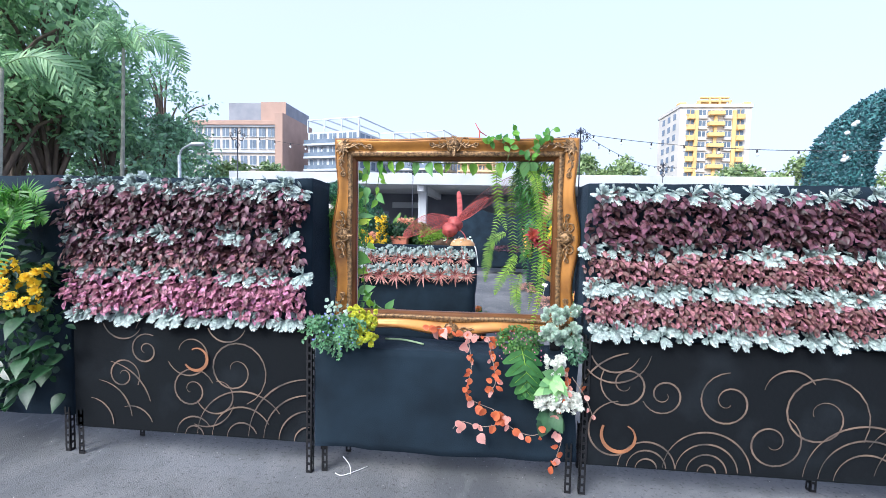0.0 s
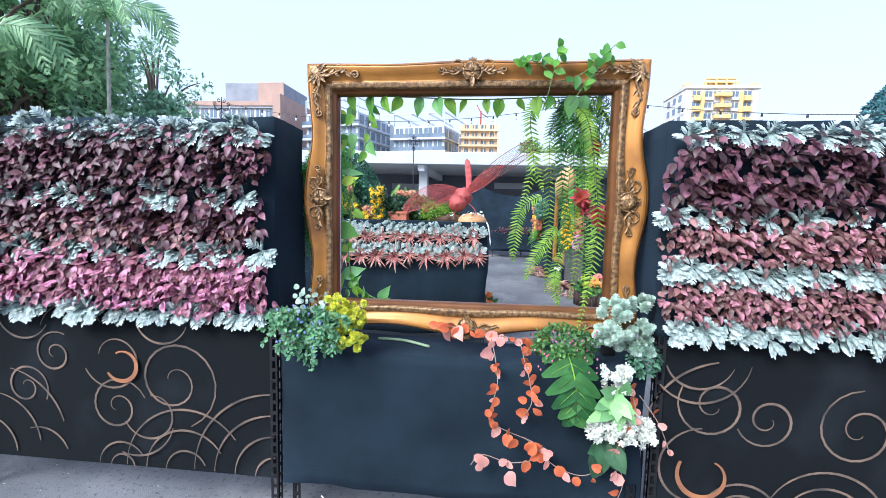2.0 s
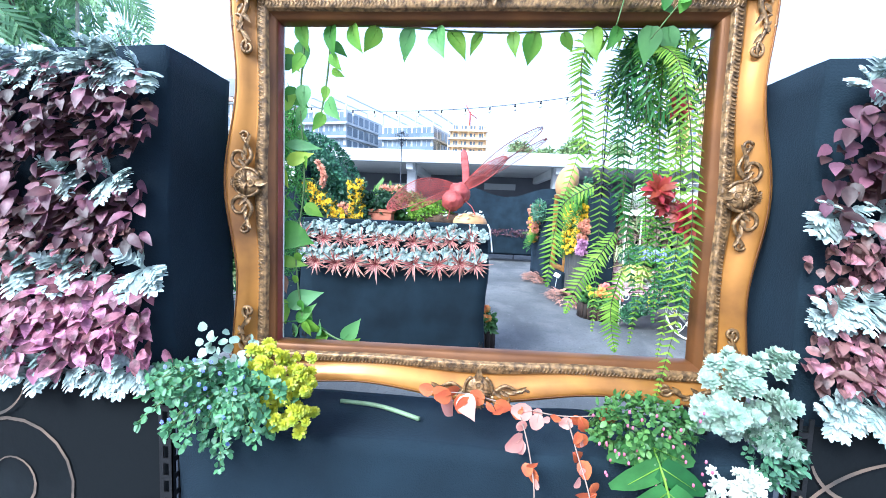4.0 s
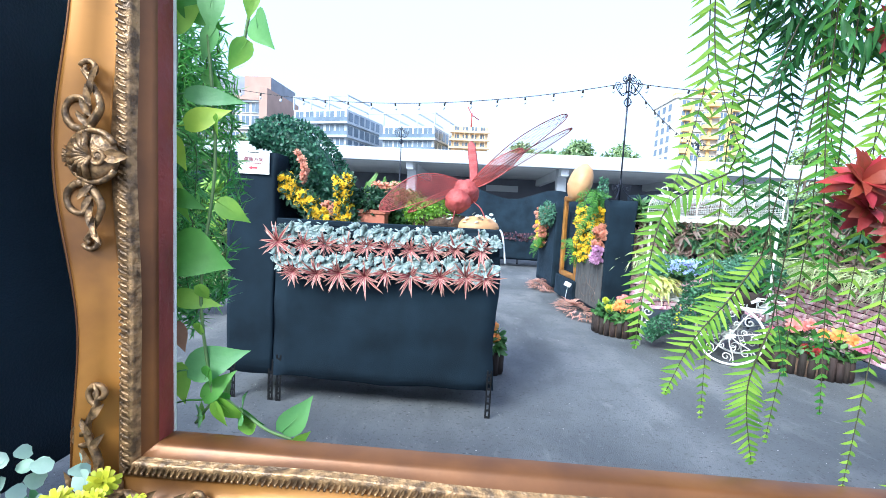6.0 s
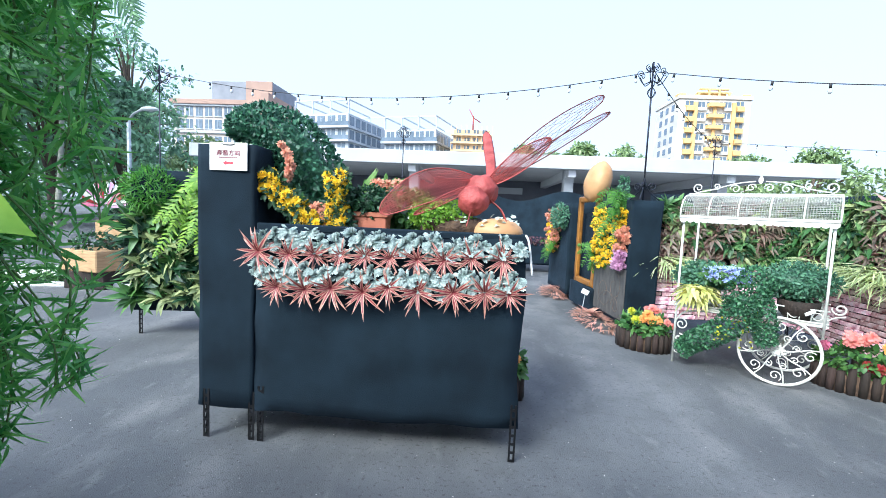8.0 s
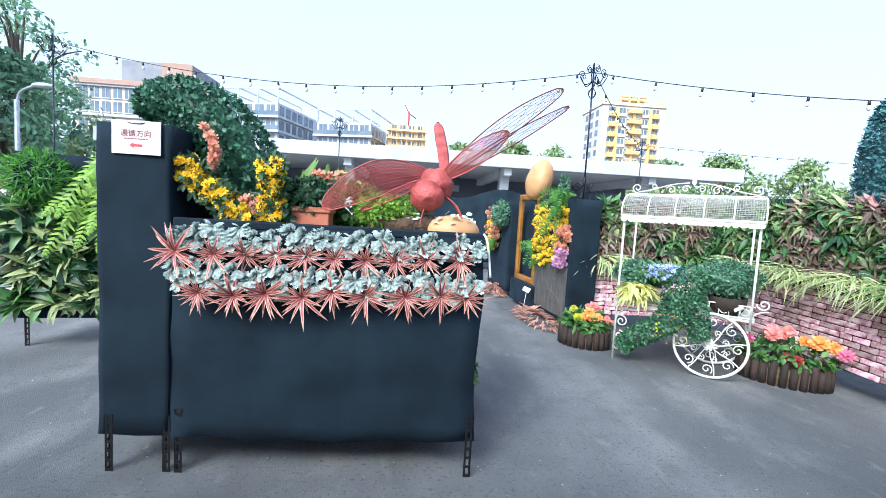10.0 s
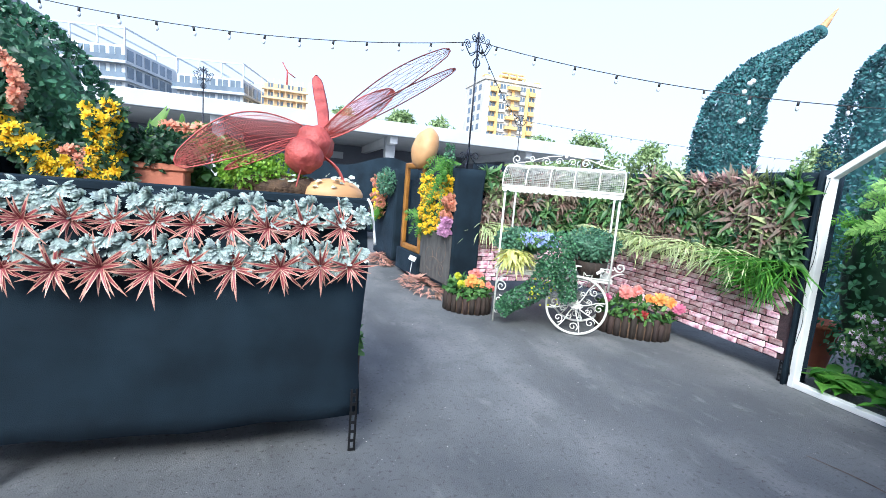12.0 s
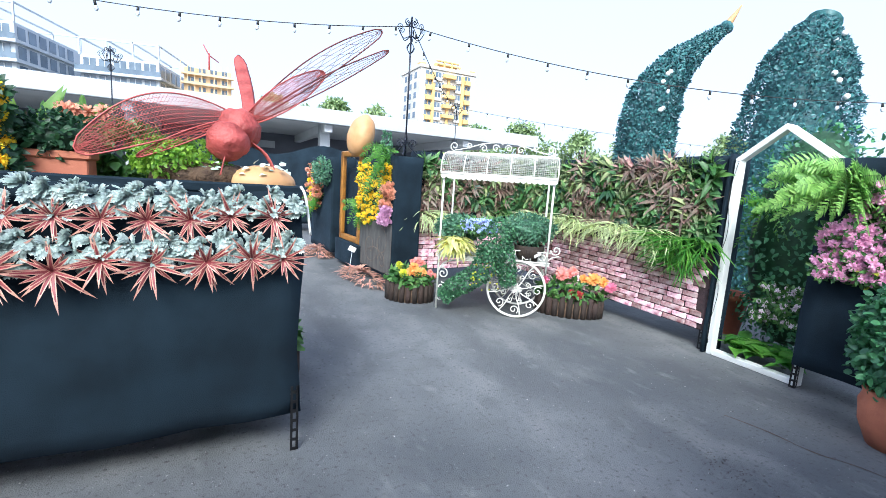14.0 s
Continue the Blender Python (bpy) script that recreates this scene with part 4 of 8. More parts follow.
for x in (-1.64, -1.46, -1.31, -1.16, -1.02, -0.88, -0.73, -0.58, -0.43, -0.26):
    star_plant(x, BY0 - 0.045, 1.135 + 0.02 * (x + 1.64) + rnd(-0.015, 0.015), rnd(0.8, 1.0) if x > -1.6 else 1.2)
for x in (-1.52, -1.34, -1.20, -1.04, -0.88, -0.70, -0.54, -0.36, -0.20):
    star_plant(x + rnd(-0.02, 0.02), BY0 - 0.06, 0.95 + 0.03 * (x + 1.52) + rnd(-0.02, 0.02), rnd(0.9, 1.15))
for z, step, deep in ((1.26, 0.075, 0.03), (1.225, 0.09, 0.04), (1.19, 0.16, 0.03), (1.065, 0.075, 0.06), (1.03, 0.085, 0.05), (0.99, 0.17, 0.03)):
    place("silver_ragwort", SILVER, row(-1.63, -0.16, z, step, BY0 - deep, 0.03, 0.022), "silver felted plant along a planter's front", "plant", "silver plants on the planter", size=(0.62, 0.9))

# -- leafy arch
def leafy_tube(g, line, radii, count, length, width, inner=0.85, flat=1.0, shape=OVATE):
    """Small leaves all over a bent, tapering form."""
    line = smooth_line(line, 40)
    for _ in range(count):
        i = random.randint(0, 39)
        u = (i + rnd(0, 1)) / 40
        c = line[i].lerp(line[i + 1], rnd(0, 1))
        k = u * (len(radii) - 1)
        r = radii[min(int(k), len(radii) - 2)]
        r = r + (radii[min(int(k) + 1, len(radii) - 1)] - r) * (k - int(k))
        d = unit(line[i + 1] - line[i])
        o = wild()
        o = unit(o - d * o.dot(d))
        p = c + Vector((o.x, o.y * flat, o.z)) * r * rnd(inner, 1.06) * (1 + 0.12 * noise.noise(c * 4 + o))
        g.blade(p, o * 0.7 + wild() * 0.8 + Vector((0, 0, 0.2)), o + wild() * 0.5, length * rnd(0.7, 1.3), width * rnd(0.7, 1.3), shape, 0.2)


def core_tube(g, line, radii, n=10, flat=1.0):
    pts = smooth_line(line, 24)
    out = []
    for i in range(25):
        k = i / 24 * (len(radii) - 1)
        a, b = radii[min(int(k), len(radii) - 2)], radii[min(int(k) + 1, len(radii) - 1)]
        out.append((a + (b - a) * (k - int(k))) * 0.72)
    g.tube(pts, out, n)


random.seed(31)
ARCH_LEAF = leaf_mat("arch_leaf", (0.075, 0.20, 0.12), (0.035, 0.11, 0.065), island=0.5)
arch = thing("leafy_arch", (-1.6, 5.45, BZ - 0.03), "dark green leafy arched topiary above a felt planter", "topiary")
LINE = [(-0.42, 0, 0.60), (-0.29, -0.01, 0.65), (-0.12, -0.01, 0.60), (0.05, 0.0, 0.46), (0.16, 0.02, 0.26), (0.19, 0.04, 0.02)]
RADII = [0.05, 0.10, 0.15, 0.17, 0.15, 0.12]
g = Geo()
core_tube(g, LINE, [r * 0.85 for r in RADII])
part("core", g, ARCH_LEAF, arch)
g = Geo()
leafy_tube(g, LINE, [r * 1.06 for r in RADII], 5200, 0.034, 0.019)
g.bush((-0.06, 0.10, 0.25), (0.24, 0.13, 0.26), 1300, 0.036, 0.020)
part("leaves", g, ARCH_LEAF, arch)

random.seed(32)
heads("chrysanthemum", (-1.52, 5.20, 1.30), [(-0.14 + 0.30 * u + rnd(-0.03, 0.03), rnd(-0.06, 0.02), 0.27 - 0.26 * u + rnd(-0.06, 0.05)) for u in [k / 230 for k in range(230)]], 0.024, YELLOW,
      "yellow chrysanthemum clump on a felt planter", "flowers", "yellow chrysanthemums", (0, -1, 0.4), 16, DEEP)
random.seed(33)
heads("chrysanthemum", (-1.235, 5.24, 1.28), [(rnd(-0.05, 0.06) - 0.03 * u, rnd(-0.06, 0.03), 0.33 * u + rnd(-0.02, 0.02)) for u in [k / 170 for k in range(170)]] + [(rnd(-0.16, 0.05), rnd(-0.06, 0.0), rnd(-0.01, 0.09)) for _ in range(50)], 0.024, YELLOW,
      "yellow chrysanthemum clump on a felt planter", "flowers", "yellow chrysanthemums", (0, -1, 0.4), 16, DEEP)
random.seed(34)
heads("peach_blossom", (-1.51, 5.20, 1.57), [(-0.07 + 0.06 * math.sin(u * 3), rnd(-0.03, 0.02), 0.20 - 0.24 * u) for u in [k / 26 for k in range(26)]], 0.026, PEACH,
      "string of peach flowers across a leafy arch", "flowers", "peach flowers", (0, -1, 0.2), 12)
random.seed(35)
heads("peach_blossom", (-1.34, 5.21, 1.27), [(rnd(-0.05, 0.05), rnd(-0.03, 0.02), rnd(-0.03, 0.16)) for _ in range(30)], 0.024, PEACH,
      "clump of peach flowers in a felt planter", "flowers", "peach flowers", (0, -1, 0.2), 12)

# -- terracotta trough with clipped green
trough = thing("terracotta_trough", (-1.08, 5.36, BZ - 0.03), "terracotta trough planted with dense small green leaves", "flower pot")
g = Geo()
s = Geo()
for lo, hi in (((-0.12, -0.07, 0.0), (0.12, 0.07, 0.09)), ((-0.13, -0.08, 0.085), (0.13, 0.08, 0.118))):
    g.box(lo, hi, 0.006)
part("pot", g, TERRACOTTA, trough, smooth=False)
random.seed(36)
g = Geo()
g.ball((0, 0, 0.17), (0.12, 0.08, 0.07), 12, 8)
g.bush((0, 0, 0.17), (0.15, 0.11, 0.10), 900, 0.03, 0.018)
part("greenery", g, DEEP, trough)
random.seed(37)
g = Geo()
for _ in range(26):
    a = rnd(0, 6.28)
    g.blade((0, 0, 0), (math.cos(a), math.sin(a) * 0.6, rnd(1.0, 2.6)), Vector((0, -0.5, 1)) + wild() * 0.3, rnd(0.28, 0.50), rnd(0.06, 0.10), LANCE, 0.3)
solid("broad_leaf_plant", g, LIME, (-1.24, 5.58, BZ - 0.03), "bright green broad-leaved plant in a felt planter", "plant")
random.seed(38)
heads("orange_blossom", (-1.05, 5.58, 1.56), [(rnd(-0.13, 0.13), rnd(-0.04, 0.04), rnd(-0.04, 0.05)) for _ in range(16)], 0.035, PEACH, "salmon flowers behind a terracotta trough", "flowers", "", (0, -1, 0.5), 12, GREEN)
random.seed(39)
g = Geo()
g.ball((0, 0, 0.05), (0.24, 0.14, 0.07), 16, 8, 0.3)
solid("soil_mound", g, SOIL, (-0.52, 5.32, BZ - 0.035), "mound of dark soil in a felt planter", "soil")
random.seed(40)
for k, (x, y) in enumerate(((-0.66, 5.26), (-0.55, 5.30), (-0.72, 5.40))):
    g = Geo()
    g.bush((0, 0, 0.06), (0.12, 0.09, 0.085), 520, 0.026, 0.014)
    solid("fine_lime_plant", g, LIME, (x, y, BZ + 0.03), "feathery lime green plant on soil", "plant", "lime plants")
g = Geo()
g.bush((0, 0, 0.08), (0.20, 0.14, 0.13), 420, 0.07, 0.045)
solid("leafy_plant", g, GREEN, (-0.83, 5.62, BZ), "mid green leafy plant behind a dragonfly", "plant")
random.seed(41)
g = Geo()
for _ in range(40):
    p = Vector((rnd(-0.26, 0.12), rnd(-0.10, 0.06), rnd(0.0, 0.06)))
    g.blade(p, wild() + Vector((0, -0.3, 0.5)), (0, -0.4, 1), 0.034, 0.026, HEART, 0.2)
solid("variegated_ivy", g, WHITE_TIP, (-0.28, 5.24, BZ + 0.03), "pale variegated ivy trailing over soil and a gourd", "plant")
g = Geo()
g.ball((0, 0, 0), (0.15, 0.12, 0.085), 24, 14)
solid("half_gourd", g, GOURD, (-0.29, 5.25, BZ + 0.0), "smooth tan half gourd lying in a felt planter", "gourd")
g = Geo()
g.tube(smooth_line([(0, 0, 0), (0.02, -0.02, -0.05), (0.045, -0.02, -0.22)], 10), 0.006, 6)
solid("white_rod", g, WHITE_PAINT, (BX1 - 0.01, BY0 - 0.01, BZ), "thin white rod bent over a planter's corner", "rod")

# -- dragonfly
random.seed(42)
insect = thing("dragonfly_sculpture", (-0.42, 5.42, BZ + 0.03), "large red dragonfly sculpture with wire mesh wings", "sculpture")
g = Geo()
g.ball((-0.018, -0.19, 0.150), (0.092, 0.085, 0.084), 24, 16, 0.14)
part("head", g, INSECT, insect, "rough red papier-mache head")
g = Geo()
g.ball((0.030, -0.09, 0.212), (0.096, 0.13, 0.096), 24, 16, 0.18)
part("thorax", g, INSECT, insect)
g = Geo()
core = smooth_line([(0.075, -0.02, 0.27), (0.078, 0.10, 0.39), (0.060, 0.22, 0.52), (0.042, 0.32, 0.635)], 14)
start = len(g.v)
for i, p in enumerate(core):
    w = 0.022 + 0.013 * math.sin(math.pi * min(1, i / 16)) if i < 13 else (0.024, 0.010)[i - 13]
    for k in range(8):
        a = 2 * math.pi * k / 8
        g.v.append(p + Vector((math.cos(a) * w, math.sin(a) * 0.016, math.sin(a) * 0.010)))
for i in range(14):
    for k in range(8):
        a, b = start + i * 8, start + (i + 1) * 8
        g.face(a + k, a + (k + 1) % 8, b + (k + 1) % 8, b + k)
g.face(*[start + 14 * 8 + k for k in range(8)])
part("tail", g, INSECT, insect, "upright red tail")


def wing(root, tip, width, mats, strands, cross, label, lift=0.0):
    """A wing of bent wire: a rim, ribs along it and a net between."""
    root, tip = Vector(root), Vector(tip)
    d = unit(tip - root)
    side = unit(d.cross(Vector((0, -1, 0))))
    length = (tip - root).length
    def at(u, v):
        w = width * (0.10 + 0.9 * math.sin(math.pi * min(1.0, u * 0.92 + 0.04)) ** 0.75) * 0.5
        if u >= 1:
            w = width * 0.06
        return root + d * (length * u) + side * (w * v) + Vector((0, -0.05 * math.sin(math.pi * u), lift * math.sin(math.pi * u)))
    g = Geo()
    rim = [at(i / 24, -1) for i in range(25)] + [at(1 - i / 24, 1) for i in range(25)]
    g.tube(rim, 0.0036, 5, True)
    ob = part("wing", g, mats, insect, label)
    h = Geo()
    for s in range(1, strands):
        v = -1 + 2 * s / strands
        h.tube([at(i / 14, v) for i in range(15)], 0.0013, 3)
    if cross:
        for i in range(cross):
            u = (i + 0.5) / cross
            for slant in (0.14, -0.14):
                h.tube([at(min(1, max(0, u - slant)), -1), at(u, 0), at(min(1, max(0, u + slant)), 1)], 0.0010, 3)
    part("wire_net", h, mats, ob)


wing((-0.01, -0.07, 0.275), (-0.55, -0.27, 0.065), 0.185, WIRE_RED, 10, 44, "red wire mesh wing", 0.055)
wing((0.0, -0.09, 0.255), (-0.36, -0.22, 0.055), 0.045, WIRE_RED, 4, 12, "narrow red wire wing")
wing((0.08, -0.06, 0.28), (0.70, -0.12, 0.78), 0.105, WIRE_DARK, 6, 7, "dark wire mesh wing", 0.02)
wing((0.09, -0.05, 0.265), (0.74, -0.12, 0.69), 0.060, WIRE_DARK, 5, 4, "dark wire mesh wing")
wing((0.06, -0.05, 0.255), (0.42, -0.09, 0.535), 0.115, WIRE_RED, 14, 34, "dense red mesh at a wing's root")
for k in range(6):
    s = -1 if k % 2 else 1
    g = Geo()
    g.tube(smooth_line([(0.03 * s + 0.03, -0.05 - 0.025 * k, 0.17), (0.085 * s + 0.06, -0.10 - 0.025 * k, 0.105), (0.12 * s + 0.07, -0.12 - 0.03 * k, 0.0)], 8), 0.0038, 5)
    part("leg", g, INSECT, insect, "thin red leg")


# ---- white flower cart
def cart():
    root = thing("flower_cart", (1.62, 7.265, 0), "cream wrought-iron flower cart with canopy and scrolled wheels", "cart", turn=-36.8)
    L, D = 1.20, 0.50
    g = Geo()
    for x, y in ((0.03, 0.0), (L - 0.03, 0.0), (0.06, D), (L - 0.06, D)):
        g = Geo()
        g.tube([(x, y, 0.0 if x < 0.5 and y < 0.2 else 0.5), (x, y, 1.48)], 0.011, 8)
        part("post", g, WHITE_METAL, root)
    # barrel canopy with mesh and scalloped edge
    def roof(u, a):
        return Vector((L * u, D / 2 - (D / 2 + 0.04) * math.cos(a), 1.47 + 0.23 * math.sin(a) ** 0.8))
    g = Geo()
    for k in range(6):
        g.tube([roof(k / 5, math.pi * i / 12) for i in range(13)], 0.008, 6)
    for i in (0, 6, 12):
        g.tube([roof(u / 6, math.pi * i / 12) for u in range(7)], 0.008, 6)
    canopy = part("canopy_frame", g, WHITE_METAL, root)
    g = Geo()
    for i in range(1, 40):
        a = math.pi * i / 40
        g.tube([roof(0, a), roof(1, a)], 0.0023, 3)
    for k in range(1, 60):
        g.tube([roof(k / 60, math.pi * i / 8) for i in range(9)], 0.0016, 3)
    part("mesh", g, WHITE_METAL, canopy, "fine cream wire mesh")
    for a, flip in ((0, 1), (math.pi, -1)):
        g = Geo()
        n = 19
        for k in range(n):
            c = roof((k + 0.5) / n, a)
            r = L / n / 2
            start = len(g.v)
            ring = [(-r, 0.02), (r, 0.02)] + [(r * math.cos(t), -0.02 - r * math.sin(t)) for t in [math.pi * j / 8 for j in range(9)]]
            for s in (-0.0015, 0.0015):
                g.v += [c + Vector((x, s, z)) for x, z in ring]
            m = len(ring)
            g.face(*[start + j for j in range(m)])
            g.face(*[start + m + j for j in reversed(range(m))])
            for j in range(m):
                g.face(start + j, start + (j + 1) % m, start + m + (j + 1) % m, start + m + j)
        part("scalloped_trim", g, WHITE_METAL, canopy, smooth=False)
    # scrollwork on the ridge
    ax = ((1, 0, 0), (0, 0, 1))
    ridge = 1.715
    g = Geo()
    for s in (-1, 1):
        c = L / 2
        A = ((s, 0, 0), (0, 0, 1))
        g.tube(smooth_line([(c + s * 0.52, D / 2, ridge + 0.015), (c + s * 0.38, D / 2, ridge + 0.045), (c + s * 0.2, D / 2, ridge + 0.10), (c + s * 0.04, D / 2, ridge + 0.12)], 16), 0.006, 6)
        g.tube(spiral((c + s * 0.52, D / 2, ridge + 0.06), 0.05, 1.3, -90, 1, 0.2, 24, A), 0.006, 6)
        g.tube(spiral((c + s * 0.36, D / 2, ridge + 0.075), 0.032, 1.3, -90, -1, 0.2, 20, A), 0.005, 6)
        g.tube(spiral((c + s * 0.20, D / 2, ridge + 0.05), 0.045, 1.3, 0, 1, 0.2, 20, A), 0.005, 6)
        g.tube(spiral((c + s * 0.07, D / 2, ridge + 0.06), 0.04, 1.3, 180, -1, 0.2, 20, A), 0.005, 6)
    g.blade((L / 2, D / 2, ridge + 0.10), (0, 0, 1), (0, -1, 0), 0.08, 0.04, LANCE)
    g.tube([(0, D / 2, ridge), (L, D / 2, ridge)], 0.006, 6)
    part("ridge_scrollwork", g, WHITE_METAL, root)
    # tray with rail of rings
    g = Geo()
    g.box((0.0, 0.0, 0.575), (L, D, 0.60), 0.004)
    part("tray", g, WHITE_METAL, root, smooth=False)
    for y in (0.0, D):
        g = Geo()
        g.tube([(0, y, 0.72), (L, y, 0.72)], 0.007, 6)
        g.tube([(0, y, 0.61), (L, y, 0.61)], 0.009, 6)
        for k in range(15):
            x = 0.04 + k * (L - 0.08) / 14
            g.tube([(x, y, 0.61), (x, y, 0.72)], 0.005, 5)
            if k < 14 and k % 2:
                g.tube(arc((x + 0.04, y, 0.665), 0.032, 0, 340, 14, ax), 0.004, 5, True)
        part("rail", g, WHITE_METAL, root)
    # scrolled side brackets
    g = Geo()
    g.tube(smooth_line([(0.03, 0, 0.42), (0.10, 0, 0.52), (0.25, 0, 0.56), (0.5, 0, 0.57)], 14), 0.009, 6)
    g.tube(spiral((0.085, 0, 0.40), 0.06, 1.4, 110, -1, 0.15, 26, ax), 0.007, 6)
    g.tube(spiral((0.075, 0, 0.25), 0.05, 1.4, 90, -1, 0.15, 26, ax), 0.007, 6)
    g.tube(spiral((0.07, 0, 0.13), 0.04, 1.4, 90, 1, 0.15, 26, ax), 0.006, 6)
    part("scroll_bracket", g, WHITE_METAL, root)
    g = Geo()
    g.tube(spiral((L + 0.06, 0.1, 0.74), 0.055, 1.4, 180, 1, 0.15, 26, ax), 0.007, 6)
    g.tube(smooth_line([(L - 0.02, 0.1, 0.62), (L + 0.03, 0.1, 0.66), (L + 0.10, 0.1, 0.68)], 8), 0.007, 6)
    part("handle", g, WHITE_METAL, root)
    g = Geo()
    g.tube([(0.88, -0.02, 0.31), (0.88, D + 0.02, 0.31)], 0.012, 8)
    part("axle", g, WHITE_METAL, root)
    for y in (-0.02, D + 0.02):
        c = Vector((0.88, y, 0.315))
        g = Geo()
        g.tube(arc(c, 0.30, 0, 350, 36, ax), 0.013, 8, True)
        wheel = part("wheel", g, WHITE_METAL, root)
        g = Geo()
        for k in range(8):
            t = radians(45 * k)
            A = ((math.cos(t), 0, math.sin(t)), (-math.sin(t), 0, math.cos(t)))
            a, b = Vector(A[0]), Vector(A[1])
            g.tube(smooth_line([c + a * 0.03, c + a * 0.12 + b * 0.02, c + a * 0.20 + b * 0.05, c + a * 0.29 + b * 0.06], 10), 0.006, 5)
            g.tube(spiral(c + a * 0.225 - b * 0.005, 0.05, 1.3, 40, 1, 0.15, 20, A), 0.0055, 5)
            g.tube(spiral(c + a * 0.13 + b * 0.045, 0.03, 1.2, 200, -1, 0.15, 16, A), 0.005, 5)
        part("spokes", g, WHITE_METAL, wheel, "scrolled spokes")
        g = Geo()
        g.bloom(c, (0, -1 if y < 0 else 1, 0), 0.055, 16, 0.4, 3)
        g.ball(c, (0.028, 0.02, 0.028), 10, 6)
        part("hub", g, WHITE_METAL, wheel, "flower-shaped hub")
    return root


cart()
CM = pose(1.62, 7.265, 0, 0, 0, -36.8)
def on_cart(x, y, z):
    return tuple(CM @ Vector((x, y, z)))


def cart_plant(name, x, y, z, radii, count, leaf, mats, label, seed):
    random.seed(seed)
    g = Geo()
    g.ball((0, 0, 0), [r * 0.72 for r in radii], 12, 8)
    g.bush((0, 0, 0), radii, count, leaf, leaf * 0.55)
    solid(name, g, mats, on_cart(x, y, z), label, "plant")


CART_LEAF = leaf_mat("cart_leaf", (0.085, 0.22, 0.11), (0.05, 0.14, 0.07), island=0.45)
cart_plant("fine_leaved_bush", 0.22, 0.22, 0.88, (0.29, 0.22, 0.15), 1700, 0.04, BLUEGREEN, "fine blue-green bush in a cream cart", 51)
cart_plant("round_bush", 0.95, 0.20, 0.93, (0.34, 0.24, 0.17), 2000, 0.035, BLUEGREEN, "rounded small-leaved bush in a cream cart", 52)
random.seed(53)
g = Geo()
leafy_tube(g, [on_cart(0.72, -0.02, 0.98), on_cart(0.62, -0.12, 0.80), on_cart(0.60, -0.14, 0.62), on_cart(0.42, -0.10, 0.40), on_cart(0.22, -0.06, 0.26), on_cart(0.12, -0.06, 0.14)], [0.12, 0.15, 0.13, 0.10, 0.095, 0.07], 3400, 0.030, 0.019)
leafy_tube(g, [on_cart(0.64, -0.12, 0.80), on_cart(0.74, -0.10, 0.60), on_cart(0.80, -0.08, 0.36)], [0.15, 0.11, 0.06], 1100, 0.030, 0.019)
solid("trailing_greenery", g, [CART_LEAF], (0, 0, 0), "small-leaved greenery spilling over a cart to the ground", "plant")
heads("tiny_orange_blossom", on_cart(0.5, -0.16, 0.55), [(rnd(-0.15, 0.22), rnd(-0.10, -0.02), rnd(-0.25, 0.12)) for _ in range(44)], 0.010, LEMON, "tiny yellow flowers among trailing greenery", "flowers", "", (-0.4, -1, 0.2), 8)
random.seed(54)
heads("hydrangea", on_cart(0.45, -0.06, 0.95), [(rnd(-0.18, 0.18), rnd(-0.07, 0.07), rnd(-0.06, 0.06)) for _ in range(120)], 0.029, BLUE, "blue hydrangea heads in a cream cart", "flowers", "", (-0.3, -1, 0.5), 8, GREEN)
random.seed(55)
g = Geo()
for _ in range(120):
    a = rnd(0, 6.28)
    g.blade((rnd(-0.1, 0.1), rnd(-0.04, 0.04), rnd(-0.06, 0.05)), (math.cos(a), math.sin(a), rnd(-0.4, 0.6)), Vector((0, 0, 1)) + wild() * 0.3, rnd(0.12, 0.22), rnd(0.03, 0.05), LANCE, 0.7)
solid("yellow_green_plant", g, leaf_mat("cream_yellow_leaf", (0.80, 0.76, 0.30), (0.64, 0.66, 0.20)), on_cart(0.22, -0.08, 0.76), "yellow-green leafy plant hanging over a cart rail", "plant")
random.seed(56)
basket = thing("woven_basket", on_cart(0.98, 0.12, 0.605), "dark round basket on a cart tray", "basket")
g = Geo()
g.lathe([(0.0, 0.0), (0.10, 0.0), (0.15, 0.08), (0.16, 0.17), (0.145, 0.17), (0.135, 0.09), (0.0, 0.03)], 20)
part("bowl", g, LOG, basket)
g = Geo()
g.box((-0.03, -0.19, 0.08), (0.06, -0.185, 0.11), 0.001, pose(0, 0, 0, 0, -25, 0))
part("tag", g, PAPER, basket, "white plant tag", smooth=False)


